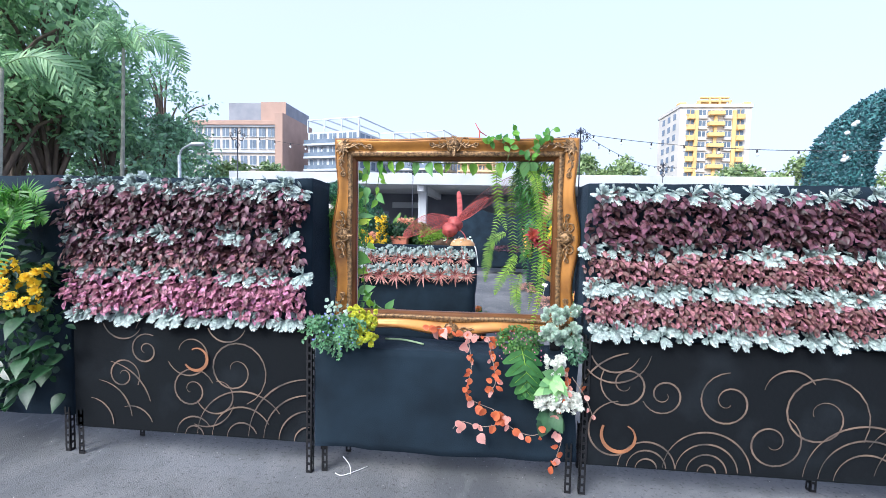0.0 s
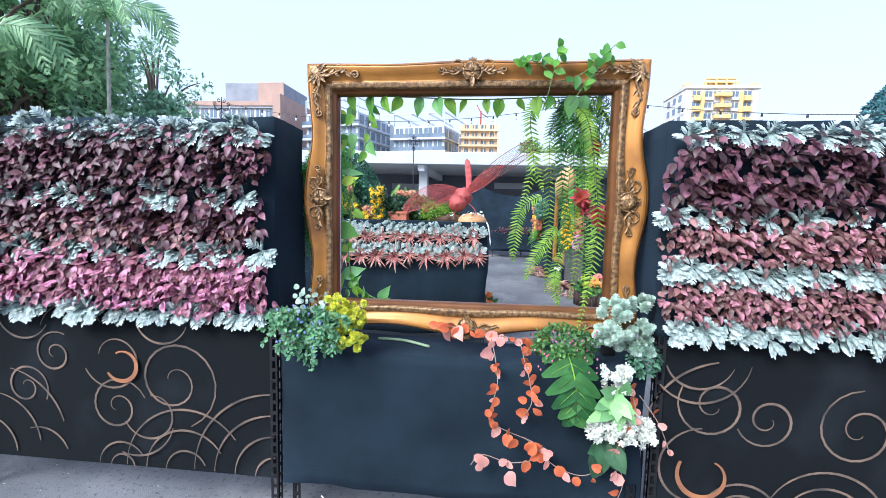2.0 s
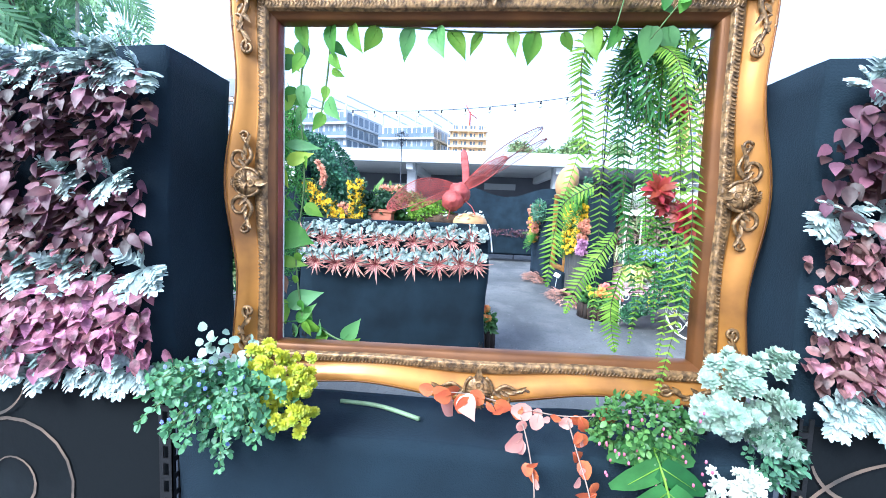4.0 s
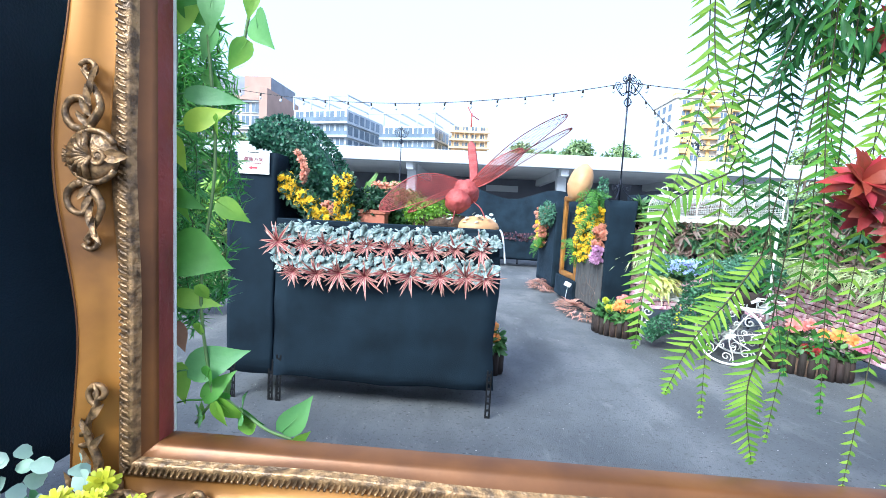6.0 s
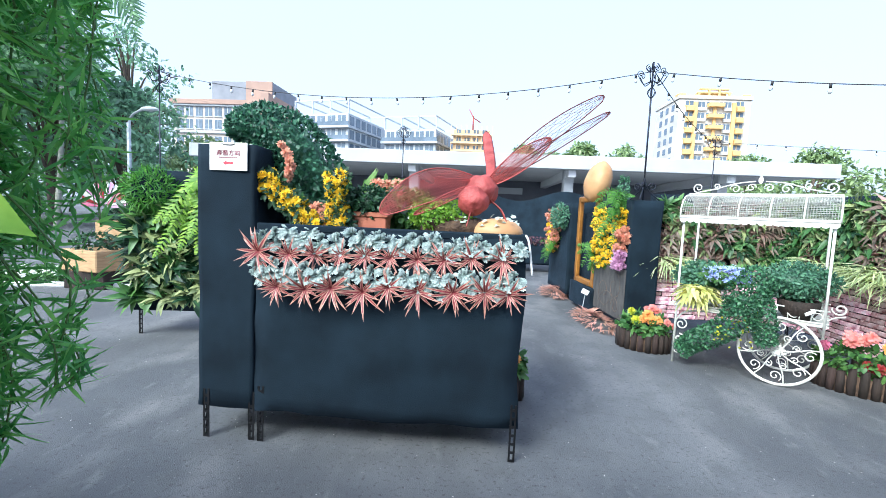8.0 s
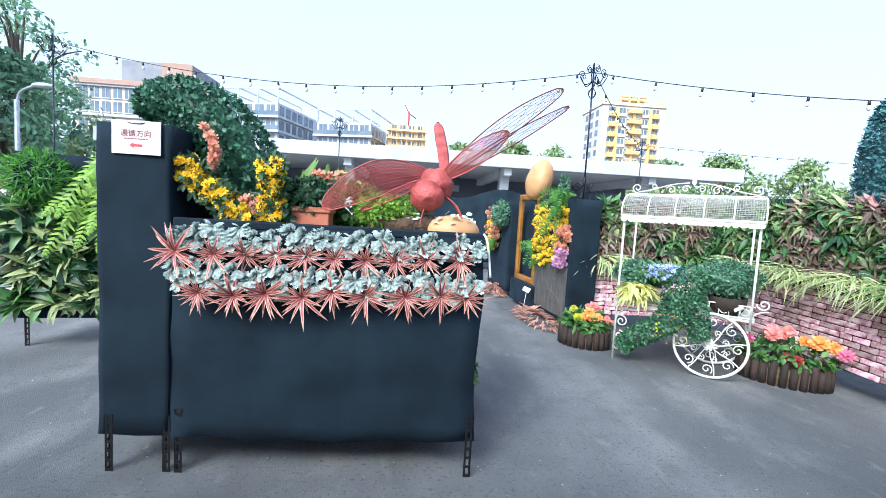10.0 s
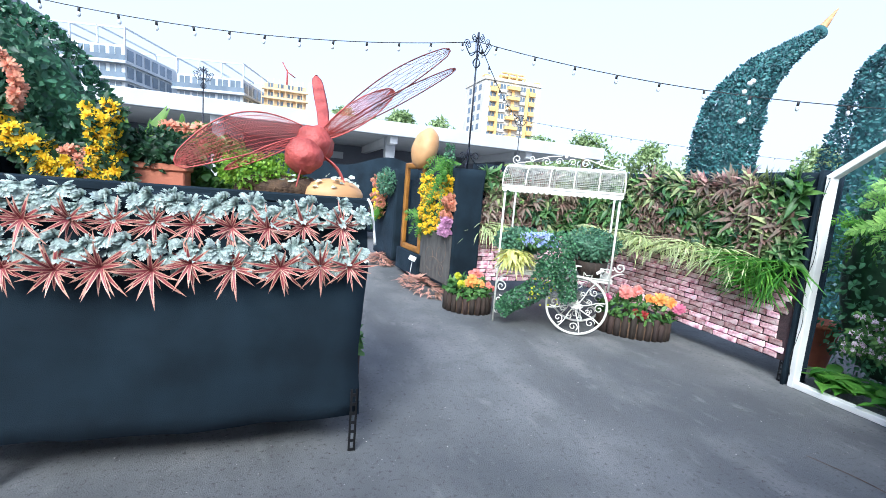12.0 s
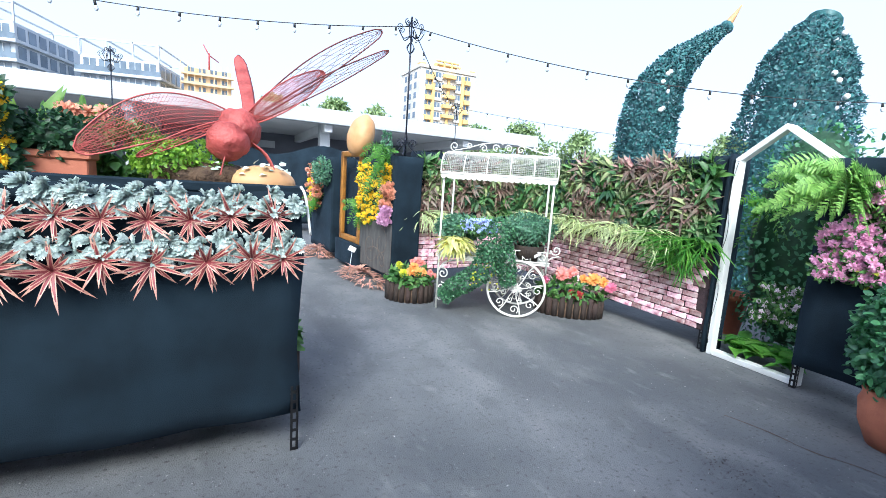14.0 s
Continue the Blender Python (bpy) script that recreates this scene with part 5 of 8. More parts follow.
# ---- log-edged planters with flowers
def log_planter(cx, cy, rx, ry, turn, group, blooms, seed):
    random.seed(seed)
    root = thing("log_planter", (cx, cy, 0), "oval planter ringed with short dark logs", "planter", group, turn=turn)
    n = int(math.pi * (rx + ry) / 0.062)
    form = []
    for k in range(3):
        g = Geo()
        g.lathe([(0.0, 0.0), (0.031, 0.0), (0.031 + rnd(-0.003, 0.003), 0.1), (0.030, 0.2), (0.022, 0.205), (0.0, 0.205)], 9)
        form.append(coat(g.mesh("log"), LOG))
    for k in range(n):
        t = 2 * math.pi * k / n
        part("log", random.choice(form), None, root, at=pose(rx * math.cos(t), ry * math.sin(t), 0, rnd(-2, 2), rnd(-2, 2), rnd(0, 360)) @ Matrix.Diagonal((1, 1, rnd(0.85, 1.12), 1)))
    g = Geo()
    g.lathe([(0.0, 0.17), (1.0, 0.16), (1.0, 0.0)], 24, Matrix.Diagonal((rx, ry, 1, 1)))
    part("soil", g, SOIL, root)
    g = Geo()
    g.bush((0, 0, 0.26), (rx * 1.05, ry * 1.05, 0.12), 420, 0.075, 0.04)
    solid("planter_greenery", g, GREEN, (cx, cy, 0), "green leaves filling a log planter", "plant", turn=turn)
    for mats, r, spots, label in blooms:
        heads("blossom", (cx, cy, 0), spots, r, mats, label, "flowers", "", (-0.4, -1, 0.7), 18)


random.seed(60)
log_planter(1.50, 7.68, 0.26, 0.19, -36, "log planters", [
    (ORANGE, 0.055, [(-0.06, -0.14, 0.36), (0.03, -0.16, 0.35), (0.10, -0.13, 0.34), (0.0, -0.1, 0.40)], "orange flowers in a log planter"),
    (CORAL, 0.042, [(0.02, 0.0, 0.44), (0.09, 0.02, 0.45), (0.2, -0.12, 0.33), (0.24, -0.14, 0.29), (0.14, 0.0, 0.42)], "pink flowers in a log planter"),
    (LEMON, 0.05, [(-0.16, -0.05, 0.42), (-0.12, -0.10, 0.33)], "yellow-green flowers in a log planter")], 61)
log_planter(3.06, 6.72, 0.35, 0.22, -40, "log planters", [
    (CORAL, 0.06, [(-0.05, -0.02, 0.46), (-0.15, -0.02, 0.45), (0.02, 0.0, 0.48), (-0.10, 0.06, 0.47)], "coral flowers in a log planter"),
    (PINK, 0.055, [(-0.30, 0.08, 0.38), (0.28, -0.32, 0.36)], "pink flowers in a log planter"),
    (ORANGE, 0.066, [(0.05, -0.14, 0.42), (0.14, -0.20, 0.43), (0.24, -0.25, 0.40)], "orange flowers in a log planter"),
    (RED, 0.05, [(-0.12, -0.16, 0.28), (-0.06, -0.2, 0.26)], "red flower in a log planter")], 62)

# ---- brick and leaf screens
WALLX, WY0, WY1 = 3.47, 5.40, 8.45


def brick_screen(name, origin, turn, length, label, seed, skip=0.0):
    """A felt wall on legs: printed-brick facing below, leaves above. Its face looks along -y before the turn."""
    random.seed(seed)
    root = thing(name, origin, label, "garden screen", "brick screens", turn=turn)
    felt_body(root, (0, 0.02, 0.18), (length, 0.30, 1.76))
    g = Geo()
    g.box((0.0, 0.006, 0.19), (length, 0.02, 0.90), 0)
    facing = part("brick_facing", g, MORTAR, root, "dark joints of a brick facing", smooth=False)
    forms = []
    for w in (0.12, 0.16, 0.20, 0.25, 0.31):
        g = Geo()
        for _ in range(1):
            g.box((0, -0.012, 0), (w - 0.011, 0.01, 0.047), 0.006)
        g.v = [p + Vector((rnd(-0.006, 0.003), 0, rnd(-0.006, 0.006))) for p in g.v]
        forms.append((w, coat(g.mesh("brick", False), BRICK)))
    z = 0.195
    k = 0
    while z < 0.86:
        x = skip - 0.0
        while x < length - 0.125:
            fit_forms = [f for f in forms if x + f[0] <= length]
            w, me = random.choice(fit_forms)
            part("brick", me, None, facing, at=Matrix.Translation((x, rnd(-0.004, 0.006), z)))
            x += w
        z += 0.0555
        k += 1
    for x in (0.02, length - 0.02):
        leg(root, x, 0.03, 0.3, 1 if x < 1 else -1)
    return root


def rosette(seed, mats, count=16, length=0.16, width=0.045, shape=LANCE):
    random.seed(seed)
    g = Geo()
    for k in range(count):
        a = rnd(0, 6.28)
        d = Vector((math.cos(a), -0.5 + rnd(-0.3, 0.2), math.sin(a) * 0.9 + 0.35))
        g.blade((0, 0, 0), d, Vector((0, -0.7, 0.9)) + wild() * 0.2, length * rnd(0.7, 1.25), width * rnd(0.8, 1.2), shape, rnd(0.1, 0.5), 0.15)
    return coat(g.mesh("rosette"), mats)


def strap_plant(seed, mats, count=26, length=0.26):
    random.seed(seed)
    g = Geo()
    for k in range(count):
        d = Vector((rnd(-0.8, 0.8), -0.7, rnd(0.0, 0.8)))
        g.blade((rnd(-0.04, 0.04), 0, 0), d, (0, -0.5, 1), length * rnd(0.7, 1.2), 0.014, (0.7, 1, 1, 0.9, 0.7, 0.0), rnd(0.7, 1.2), 0.2)
    return coat(g.mesh("strap_plant"), mats)


PLUM = leaf_mat("plum_leaf", (0.36, 0.20, 0.18), (0.19, 0.20, 0.13), island=0.5)
OLIVE = leaf_mat("olive_leaf", (0.32, 0.38, 0.17), (0.18, 0.24, 0.10), island=0.45)
STRIPED = leaf_mat("cream_striped_leaf", (0.78, 0.80, 0.48), (0.44, 0.56, 0.24), island=0.3)
WALL_GREEN = leaf_mat("wall_green_leaf", (0.16, 0.31, 0.11), (0.09, 0.20, 0.07), island=0.45)
LEAFY = [rosette(70 + s, m, 20, 0.165, 0.052, OVATE) for s, m in enumerate((WALL_GREEN, GREEN, WALL_GREEN, OLIVE, DEEP))]
PLUMS = [rosette(80 + s, PLUM, 22, 0.165, 0.036) for s in range(3)] + [rosette(85, OLIVE, 20, 0.165, 0.038)]
STRAPS = [strap_plant(90 + s, STRIPED) for s in range(3)]
FRINGE = [strap_plant(95 + s, BRIGHT, 22, 0.23) for s in range(2)]


def fill_screen(m, length, z0, z1, ratio, seed):
    """Plants over the upper part of a screen, set by the screen's pose m."""
    random.seed(seed)
    x = 0.06
    while x < length:
        z = z0
        while z < z1:
            form, name, label, group = random.choice(LEAFY), "leaf_rosette", "green leaf rosette on a garden screen", "leaf rosettes"
            if noise.noise((x * 1.7, z * 1.6, seed)) + rnd(-0.15, 0.15) > ratio:
                form, name, label, group = random.choice(PLUMS), "plum_rosette", "plum-tinted leaf rosette on a garden screen", "plum rosettes"
            ob = new(name, form)
            ob.matrix_world = m @ pose(x + rnd(-0.04, 0.04), -0.02, z + rnd(-0.03, 0.03), rnd(-12, 12), rnd(-40, 40), 0) @ Matrix.Scale(rnd(0.75, 1.2), 4)
            tagged(ob, label, "plant", group)
            z += 0.115
        x += 0.115


def fill_straps(m, x0, x1, z, forms, name, label, group, step=0.1):
    x = x0
    while x < x1:
        ob = new(name, random.choice(forms))
        ob.matrix_world = m @ pose(x, -0.01, z + rnd(-0.03, 0.03), 0, rnd(-15, 15), 0) @ Matrix.Scale(rnd(0.85, 1.2), 4)
        tagged(ob, label, "plant", group)
        x += step


SIDE = pose(WALLX, WY1, 0, 0, 0, -90)
brick_screen("brick_screen", (WALLX, WY1, 0), -90, WY1 - WY0, "pale pink brick-faced screen with leafy plants above", 101)
fill_screen(SIDE, WY1 - WY0, 1.08, 1.72, 0.08, 102)
fill_straps(SIDE, 0.4, WY1 - WY0 - 0.45, 0.98, STRAPS, "strap_leaf_plant", "cream-striped strap-leaved plant above brick facing", "strap-leaved plants", 0.09)
fill_straps(SIDE, WY1 - WY0 - 0.55, WY1 - WY0 - 0.05, 0.98, FRINGE, "green_strap_plant", "bright green hanging plant above brick facing", "green strap plants", 0.07)
fill_straps(SIDE, WY1 - WY0 - 0.5, WY1 - WY0 - 0.1, 0.86, FRINGE, "green_strap_plant", "bright green hanging plant above brick facing", "green strap plants", 0.09)
fill_straps(SIDE, WY1 - WY0 - 0.42, WY1 - WY0 - 0.12, 0.78, FRINGE, "green_strap_plant", "bright green hanging plant above brick facing", "green strap plants", 0.08)
BACK = pose(1.86, 8.45, 0, 0, 0, 0)
brick_screen("brick_screen", (1.86, 8.45, 0), 0, WALLX - 1.87, "pale pink brick-faced screen with dark leafy plants above", 103)
fill_screen(BACK, WALLX - 1.87, 1.02, 1.66, 0.0, 104)
fill_straps(BACK, 0.05, 0.4, 0.92, STRAPS, "strap_leaf_plant", "cream-striped strap-leaved plant above brick facing", "strap-leaved plants", 0.1)

# ---- screen with chrysanthemums, seen edge on beyond the cart
FM = pose(1.45, 8.20, 0, 0, 0, 97)
flower_wall = thing("flower_screen", (1.45, 8.20, 0), "dark screen hung with chrysanthemums, with copper scrolls below", "garden screen", "flower screens", turn=97)
felt_body(flower_wall, (0.0, -0.38, 0.12), (1.0, 0.0, 1.66))
g = Geo()
g.box((0.02, 0.0, 0.16), (1.0, 0.02, 0.80), 0.004)
part("board", g, mat("weathered_dark_board", (0.10, 0.095, 0.09), (0.05, 0.05, 0.05), rough=0.7, scale=4, stretch=(4, 1, 1)), flower_wall, "weathered dark board", smooth=False)
for pts in (curl(0.30, 0.55, 0.20, 1.2, 90, 1, 0.2), curl(0.62, 0.45, 0.22, 1.3, 200, 1, 0.2), curl(0.25, 0.30, 0.12, 1.2, 0, 1, 0.2), bow(0.5, 0.16, 0.3, 20, 150)):
    g = Geo()
    g.tube([(x, 0.020, z) for x, z in pts], 0.004, 4)
    part("painted_swirl", g, CHALK, flower_wall)
def on_wall(x, y, z):
    return tuple(FM @ Vector((x, y, z)))


def wall_heads(name, x0, x1, z0, z1, count, r, mats, label, seed, base=FM, foliage=None, face=(-1, -0.3, 0.2)):
    random.seed(seed)
    c = base @ Vector(((x0 + x1) / 2, 0.03, (z0 + z1) / 2))
    spots = []
    for _ in range(count):
        p = base @ Vector((rnd(x0, x1), rnd(0.0, 0.13), rnd(z0, z1)))
        spots.append(tuple(p - c))
    heads(name, tuple(c), spots, r, mats, label, "flowers", "flowers on screens", face, 14, foliage)


wall_heads("chrysanthemum", 0.10, 0.34, 0.86, 1.56, 130, 0.034, YELLOW, "yellow chrysanthemums hanging on a dark screen", 110, foliage=GREEN)
wall_heads("chrysanthemum", 0.58, 0.95, 0.76, 1.56, 140, 0.034, YELLOW, "yellow chrysanthemums hanging on a dark screen", 111, foliage=GREEN)
wall_heads("peach_blossom", 0.0, 0.14, 1.02, 1.32, 40, 0.04, PEACH, "peach flowers on a dark screen", 112)
wall_heads("mauve_blossom", 0.0, 0.20, 0.82, 1.04, 46, 0.04, MAUVE, "mauve flowers on a dark screen", 113)
random.seed(114)
fern(on_wall(0.16, 0.07, 1.58), [((rnd(-0.34, 0.10), rnd(-0.34, 0.2), rnd(-0.52, 0.14)), rnd(0.02, 0.16)) for _ in range(26)], "green fern on top of a dark screen", 115, 0.05, 16)
fern(on_wall(0.95, 0.08, 0.95), [((rnd(-0.2, 0.05), rnd(-0.3, 0.2), rnd(-0.32, 0.1)), rnd(0.02, 0.1)) for _ in range(12)], "green fern low on a dark screen", 116, 0.05, 14)
g = Geo()
g.ball((0, 0, 0), (0.175, 0.25, 0.29), 24, 16, 0.05, pose(0, 0, 0, 0, 16, 0))
gourd = solid("gourd_mask", g, GOURD, (1.25, 9.10, 1.93), "smooth tan gourd mounted on a tall screen", "gourd")
random.seed(117)
g = Geo()
leafy_tube(g, [(0, 0, 0), (0.02, 0, 0.2), (0.03, 0, 0.42)], [0.06, 0.07, 0.03], 260, 0.045, 0.025)
solid("climbing_plant", g, BLUEGREEN, (1.48, 8.75, 1.55), "blue-green climbing plant on top of a screen", "plant")
# gilt frame on the screen
small = thing("picture_frame", (1.30, 9.62, 0.40), "tall gilt picture frame leaning on a dark plinth", "picture frame", turn=97)
g = Geo()
for lo, hi in (((-0.40, -0.02, 0.0), (-0.31, 0.05, 1.35)), ((0.31, -0.02, 0.0), (0.40, 0.05, 1.35)), ((-0.31, -0.02, 0.0), (0.31, 0.05, 0.09)), ((-0.31, -0.02, 1.26), (0.31, 0.05, 1.35))):
    g = Geo()
    g.box(lo, hi, 0.015)
    part("frame_rail", g, GILT, small, smooth=False)
base = thing("felt_plinth", (1.30, 9.62, 0), "low black felt plinth under a gilt frame", "plinth", turn=97)
felt_body(base, (-0.48, -0.35, 0.06), (0.48, 0.08, 0.40))
felt_body(base, (-0.48, -0.35, 0.40), (0.48, -0.10, 1.5), "back_panel")
second = thing("flower_screen", (1.15, 10.30, 0), "dark screen hung with peach and yellow flowers", "garden screen", "flower screens", turn=97)
felt_body(second, (0.0, -0.38, 0.12), (1.1, 0.0, 1.66))
SM = pose(1.15, 10.30, 0, 0, 0, 97)
wall_heads("peach_blossom", 0.45, 1.05, 0.85, 1.55, 90, 0.045, PEACH, "peach flowers on a far dark screen", 120, SM, GREEN)
wall_heads("chrysanthemum", 0.55, 0.95, 0.80, 1.4, 46, 0.045, YELLOW, "yellow chrysanthemums on a far dark screen", 121, SM)
random.seed(122)
g = Geo()
g.bush((0, 0, 0), (0.16, 0.28, 0.22), 700, 0.06, 0.03)
solid("feathery_bush", g, BLUEGREEN, tuple(SM @ Vector((0.25, 0.08, 1.42))), "blue-green feathery plant on a far screen", "plant")
fern(tuple(SM @ Vector((0.5, 0.1, 0.9))), [((rnd(-0.25, 0.1), rnd(-0.3, 0.3), rnd(-0.35, 0.1)), rnd(0.02, 0.1)) for _ in range(12)], "green fern low on a far screen", 123, 0.05, 14)


def mound(cx, cy, rx, ry, turn, seed):
    random.seed(seed)
    g = Geo()
    for _ in range(240):
        a, r = rnd(0, 6.28), rnd(0, 1) ** 0.5
        p = (rx * r * math.cos(a), ry * r * math.sin(a), 0.03 + 0.14 * (1 - r))
        g.blade(p, (math.cos(a) + rnd(-0.6, 0.6), math.sin(a) + rnd(-0.6, 0.6), 0.5), (0, 0, 1), rnd(0.09, 0.16), 0.024, LANCE, 0.5)
    solid("pink_ground_plant", g, STAR_EDGE, (cx, cy, 0), "row of pink striped plants at a screen's foot", "plants", "pink ground plants", turn=turn)


mound(1.22, 8.72, 0.16, 0.55, 7, 130)
mound(1.0, 10.75, 0.14, 0.45, 7, 131)
easel = thing("label_stake", (1.12, 9.02, 0), "thin stake with a tilted white plant label", "label")
g = Geo()
g.tube([(0, 0, 0), (0.06, 0.05, 0.36)], 0.006, 5)
part("stake", g, GALV, easel)
g = Geo()
g.box((-0.05, -0.004, -0.035), (0.05, 0.004, 0.035), 0.001, pose(0.05, 0.03, 0.37, -30, 20, -30))
part("card", g, PAPER, easel, smooth=False)


# ---- ironwork poles
def iron_pole(x, y, z0, z1, label, ornate=True):
    root = thing("iron_pole", (x, y, z0), label, "pole", "iron poles")
    g = Geo()
    g.tube([(0, 0, 0), (0, 0, z1 - z0)], 0.011, 7)
    part("shaft", g, IRON, root)
    if not ornate:
        return root
    h = z1 - z0
    for t in range(0, 360, 60):
        A = ((math.cos(radians(t)), math.sin(radians(t)), 0), (0, 0, 1))
        a = Vector(A[0])
        g = Geo()
        g.tube(smooth_line([a * 0.01 + Vector((0, 0, h - 0.22)), a * 0.10 + Vector((0, 0, h - 0.26)), a * 0.17 + Vector((0, 0, h - 0.16))], 10), 0.006, 5)
        g.tube(spiral(a * 0.14 + Vector((0, 0, h - 0.14)), 0.04, 1.3, -20, 1, 0.2, 18, A), 0.005, 5)
        g.tube(spiral(a * 0.05 + Vector((0, 0, h - 0.07)), 0.04, 1.2, 90, -1, 0.2, 18, A), 0.005, 5)
        g.tube(smooth_line([a * 0.01 + Vector((0, 0, h - 0.30)), a * 0.05 + Vector((0, 0, h - 0.36)), a * 0.015 + Vector((0, 0, h - 0.42))], 8), 0.005, 5)
        part("top_scroll", g, IRON, root)
        if t % 120 == 0:
            g = Geo()
            g.tube(smooth_line([Vector((0, 0, 0.30)), a * 0.05 + Vector((0, 0, 0.14)), a * 0.20 + Vector((0, 0, 0.01))], 10), 0.007, 5)
            g.tube(spiral(a * 0.10 + Vector((0, 0, 0.17)), 0.055, 1.3, 180, -1, 0.2, 18, A), 0.006, 5)
            part("foot_scroll", g, IRON, root)
    return root


iron_pole(1.62, 8.36, 1.66, 3.33, "dark ornate iron pole with scrolls, on a screen")
iron_pole(5.0, 13.6, 0.0, 3.43, "dark ornate iron pole with scrolls")
iron_pole(-2.2, 13.0, 0.0, 3.35, "thin dark iron pole with scrolls")
iron_pole(-5.6, 9.6, 0.0, 3.55, "thin dark iron pole with scrolls")

# ---- white house-shaped frame
GX = 3.45
house = thing("house_frame", (GX, 5.0, 0), "white house-shaped wooden frame standing on the ground", "frame")
def bar(name, a, b, w=0.045, d=0.08):
    """A squared timber from a to b in the frame's plane."""
    a, b = Vector(a), Vector(b)
    way = unit(b - a)
    m = Matrix.Identity(4)
    m.col[2][:3] = way
    m.col[0][:3] = (1, 0, 0)
    m.col[1][:3] = way.cross(Vector((1, 0, 0)))
    m.col[3][:3] = a
    g = Geo()
    g.box((-d / 2, -w / 2, 0), (d / 2, w / 2, (b - a).length), 0.004, m)
    part(name, g, WHITE_PAINT, house, smooth=False)
bar("upright", (0.06, 0.33, 0.0), (0.06, 0.33, 1.72))
bar("upright", (0.06, -0.35, 0.0), (0.06, -0.35, 1.72))
bar("sill_bar", (0.06, 0.305, 0.025), (0.06, -0.325, 0.025))
bar("rafter", (0.06, 0.345, 1.715), (0.06, -0.01, 1.985))
bar("rafter", (0.06, -0.365, 1.715), (0.06, -0.012, 1.975))
g = Geo()
g.tube(smooth_line([(-0.002, 0.33 + 0.02 * math.sin(i * 1.7), 0.1 + 0.16 * i) for i in range(11)], 50), 0.0025, 4)
part("wire", g, CABLE, house, "thin dark cable wound on an upright")
post = thing("felt_post", (3.47, 5.385, 0), "narrow black felt end of a screen", "screen")
felt_body(post, (-0.02, -0.012, 0.0), (0.25, 0.008, 1.78), sag=0.002)

# inside the frame: topiary foot, pot, orchids and broad leaves
random.seed(140)
g = Geo()
clipped = thing("clipped_bush", (4.35, 5.15, 0.0), "tall dark green clipped bush behind a white frame", "bush")
g.ball((0, 0, 1.05), (0.42, 0.42, 1.0), 16, 12)
part("core", g, DEEP, clipped)
g = Geo()
g.bush((0, 0, 1.05), (0.55, 0.55, 1.1), 3000, 0.055, 0.032)
part("leaves", g, BUSH_LEAF, clipped, "small dense leaves")
random.seed(141)
fern((3.75, 5.22, 1.35), [((rnd(-0.25, 0.2), rnd(-0.3, 0.2), rnd(-0.4, 0.1)), rnd(0.03, 0.14)) for _ in range(12)], "bright fern inside a white house-shaped frame", 142, 0.055, 16)
pot = thing("terracotta_pot", (4.35, 5.72, 0), "plain terracotta pot inside a white frame", "flower pot")
g = Geo()
g.lathe([(0.0, 0.0), (0.12, 0.0), (0.17, 0.36), (0.19, 0.36), (0.19, 0.43), (0.165, 0.43), (0.15, 0.38), (0.0, 0.38)], 24)
part("pot", g, TERRACOTTA, pot)
random.seed(143)
ORCHID = leaf_mat("pale_mauve_petal", (0.80, 0.72, 0.76), (0.62, 0.46, 0.56), island=0.25)
heads("white_orchid", (3.80, 4.92, 0.45), [(rnd(-0.12, 0.12), round(rnd(-0.26, 0.26) / 0.07) * 0.07 + rnd(-0.015, 0.015), rnd(-0.12, 0.24)) for _ in range(110)], 0.021, ORCHID, "sprays of white and mauve orchids in a white frame", "flowers", "", (-1, -0.3, 0.2), 8, GREEN)
random.seed(144)
g = Geo()
for _ in range(100):
    a = rnd(0, 6.28)
    g.blade((rnd(-0.15, 0.15), rnd(-0.28, 0.28), rnd(0.0, 0.08)), (math.cos(a) - 0.3, math.sin(a), rnd(0.4, 1.0)), (0, 0, 1), rnd(0.13, 0.20), rnd(0.09, 0.13), (0.55, 0.95, 1.0, 0.85, 0.55, 0.2, 0.0), 0.5)
solid("hosta", g, BRIGHT, (3.75, 5.0, 0.05), "low broad-leaved green plants behind a white frame", "plant")

# ---- last screen, with pink flowers and ferns
last = thing("flower_screen", (3.42, 4.1, 0), "black felt screen topped with ferns and pink flowers", "garden screen", "flower screens")
felt_body(last, (0.0, -0.9, 0.18), (0.42, 0.565, 1.72))
leg(last, 0.006, 0.52, 0.3, 1)
leg(last, 0.006, -0.88, 0.3, 1)
random.seed(150)
heads("pink_chrysanthemum", (3.40, 4.36, 1.10), [(rnd(-0.13, -0.02), u, rnd(-0.20, 0.16 - 1.6 * min(0, u - 0.12))) for u in [0.22 - 0.5 * k / 330 for k in range(330)]], 0.029, ROSE_PINK, "dense pink chrysanthemums on a felt screen", "flowers", "", (-1, -0.3, 0.3), 18, GREEN)
fern((3.40, 4.52, 1.52), [((rnd(-0.36, -0.02), rnd(-0.34, 0.42), rnd(-0.30, 0.16)), rnd(0.03, 0.14)) for _ in range(80)], "large bright green fern on a felt screen", 151, 0.066, 24, [leaf_mat("pale_fern", (0.36, 0.60, 0.17), (0.24, 0.46, 0.11), trans=0.45), GREEN_STEM])
random.seed(152)
g = Geo()
for _ in range(30):
    g.blade((rnd(-0.05, 0.1), rnd(-0.3, 0.3), 0), (-0.8, rnd(-0.8, 0.8), rnd(-0.3, 0.6)), (0, 0, 1), rnd(0.1, 0.18), 0.06, OVATE, 0.4)
solid("yellow_leaf_plant", g, LEMON, (3.40, 4.02, 0.95), "yellow-green leaves below pink flowers", "plant")
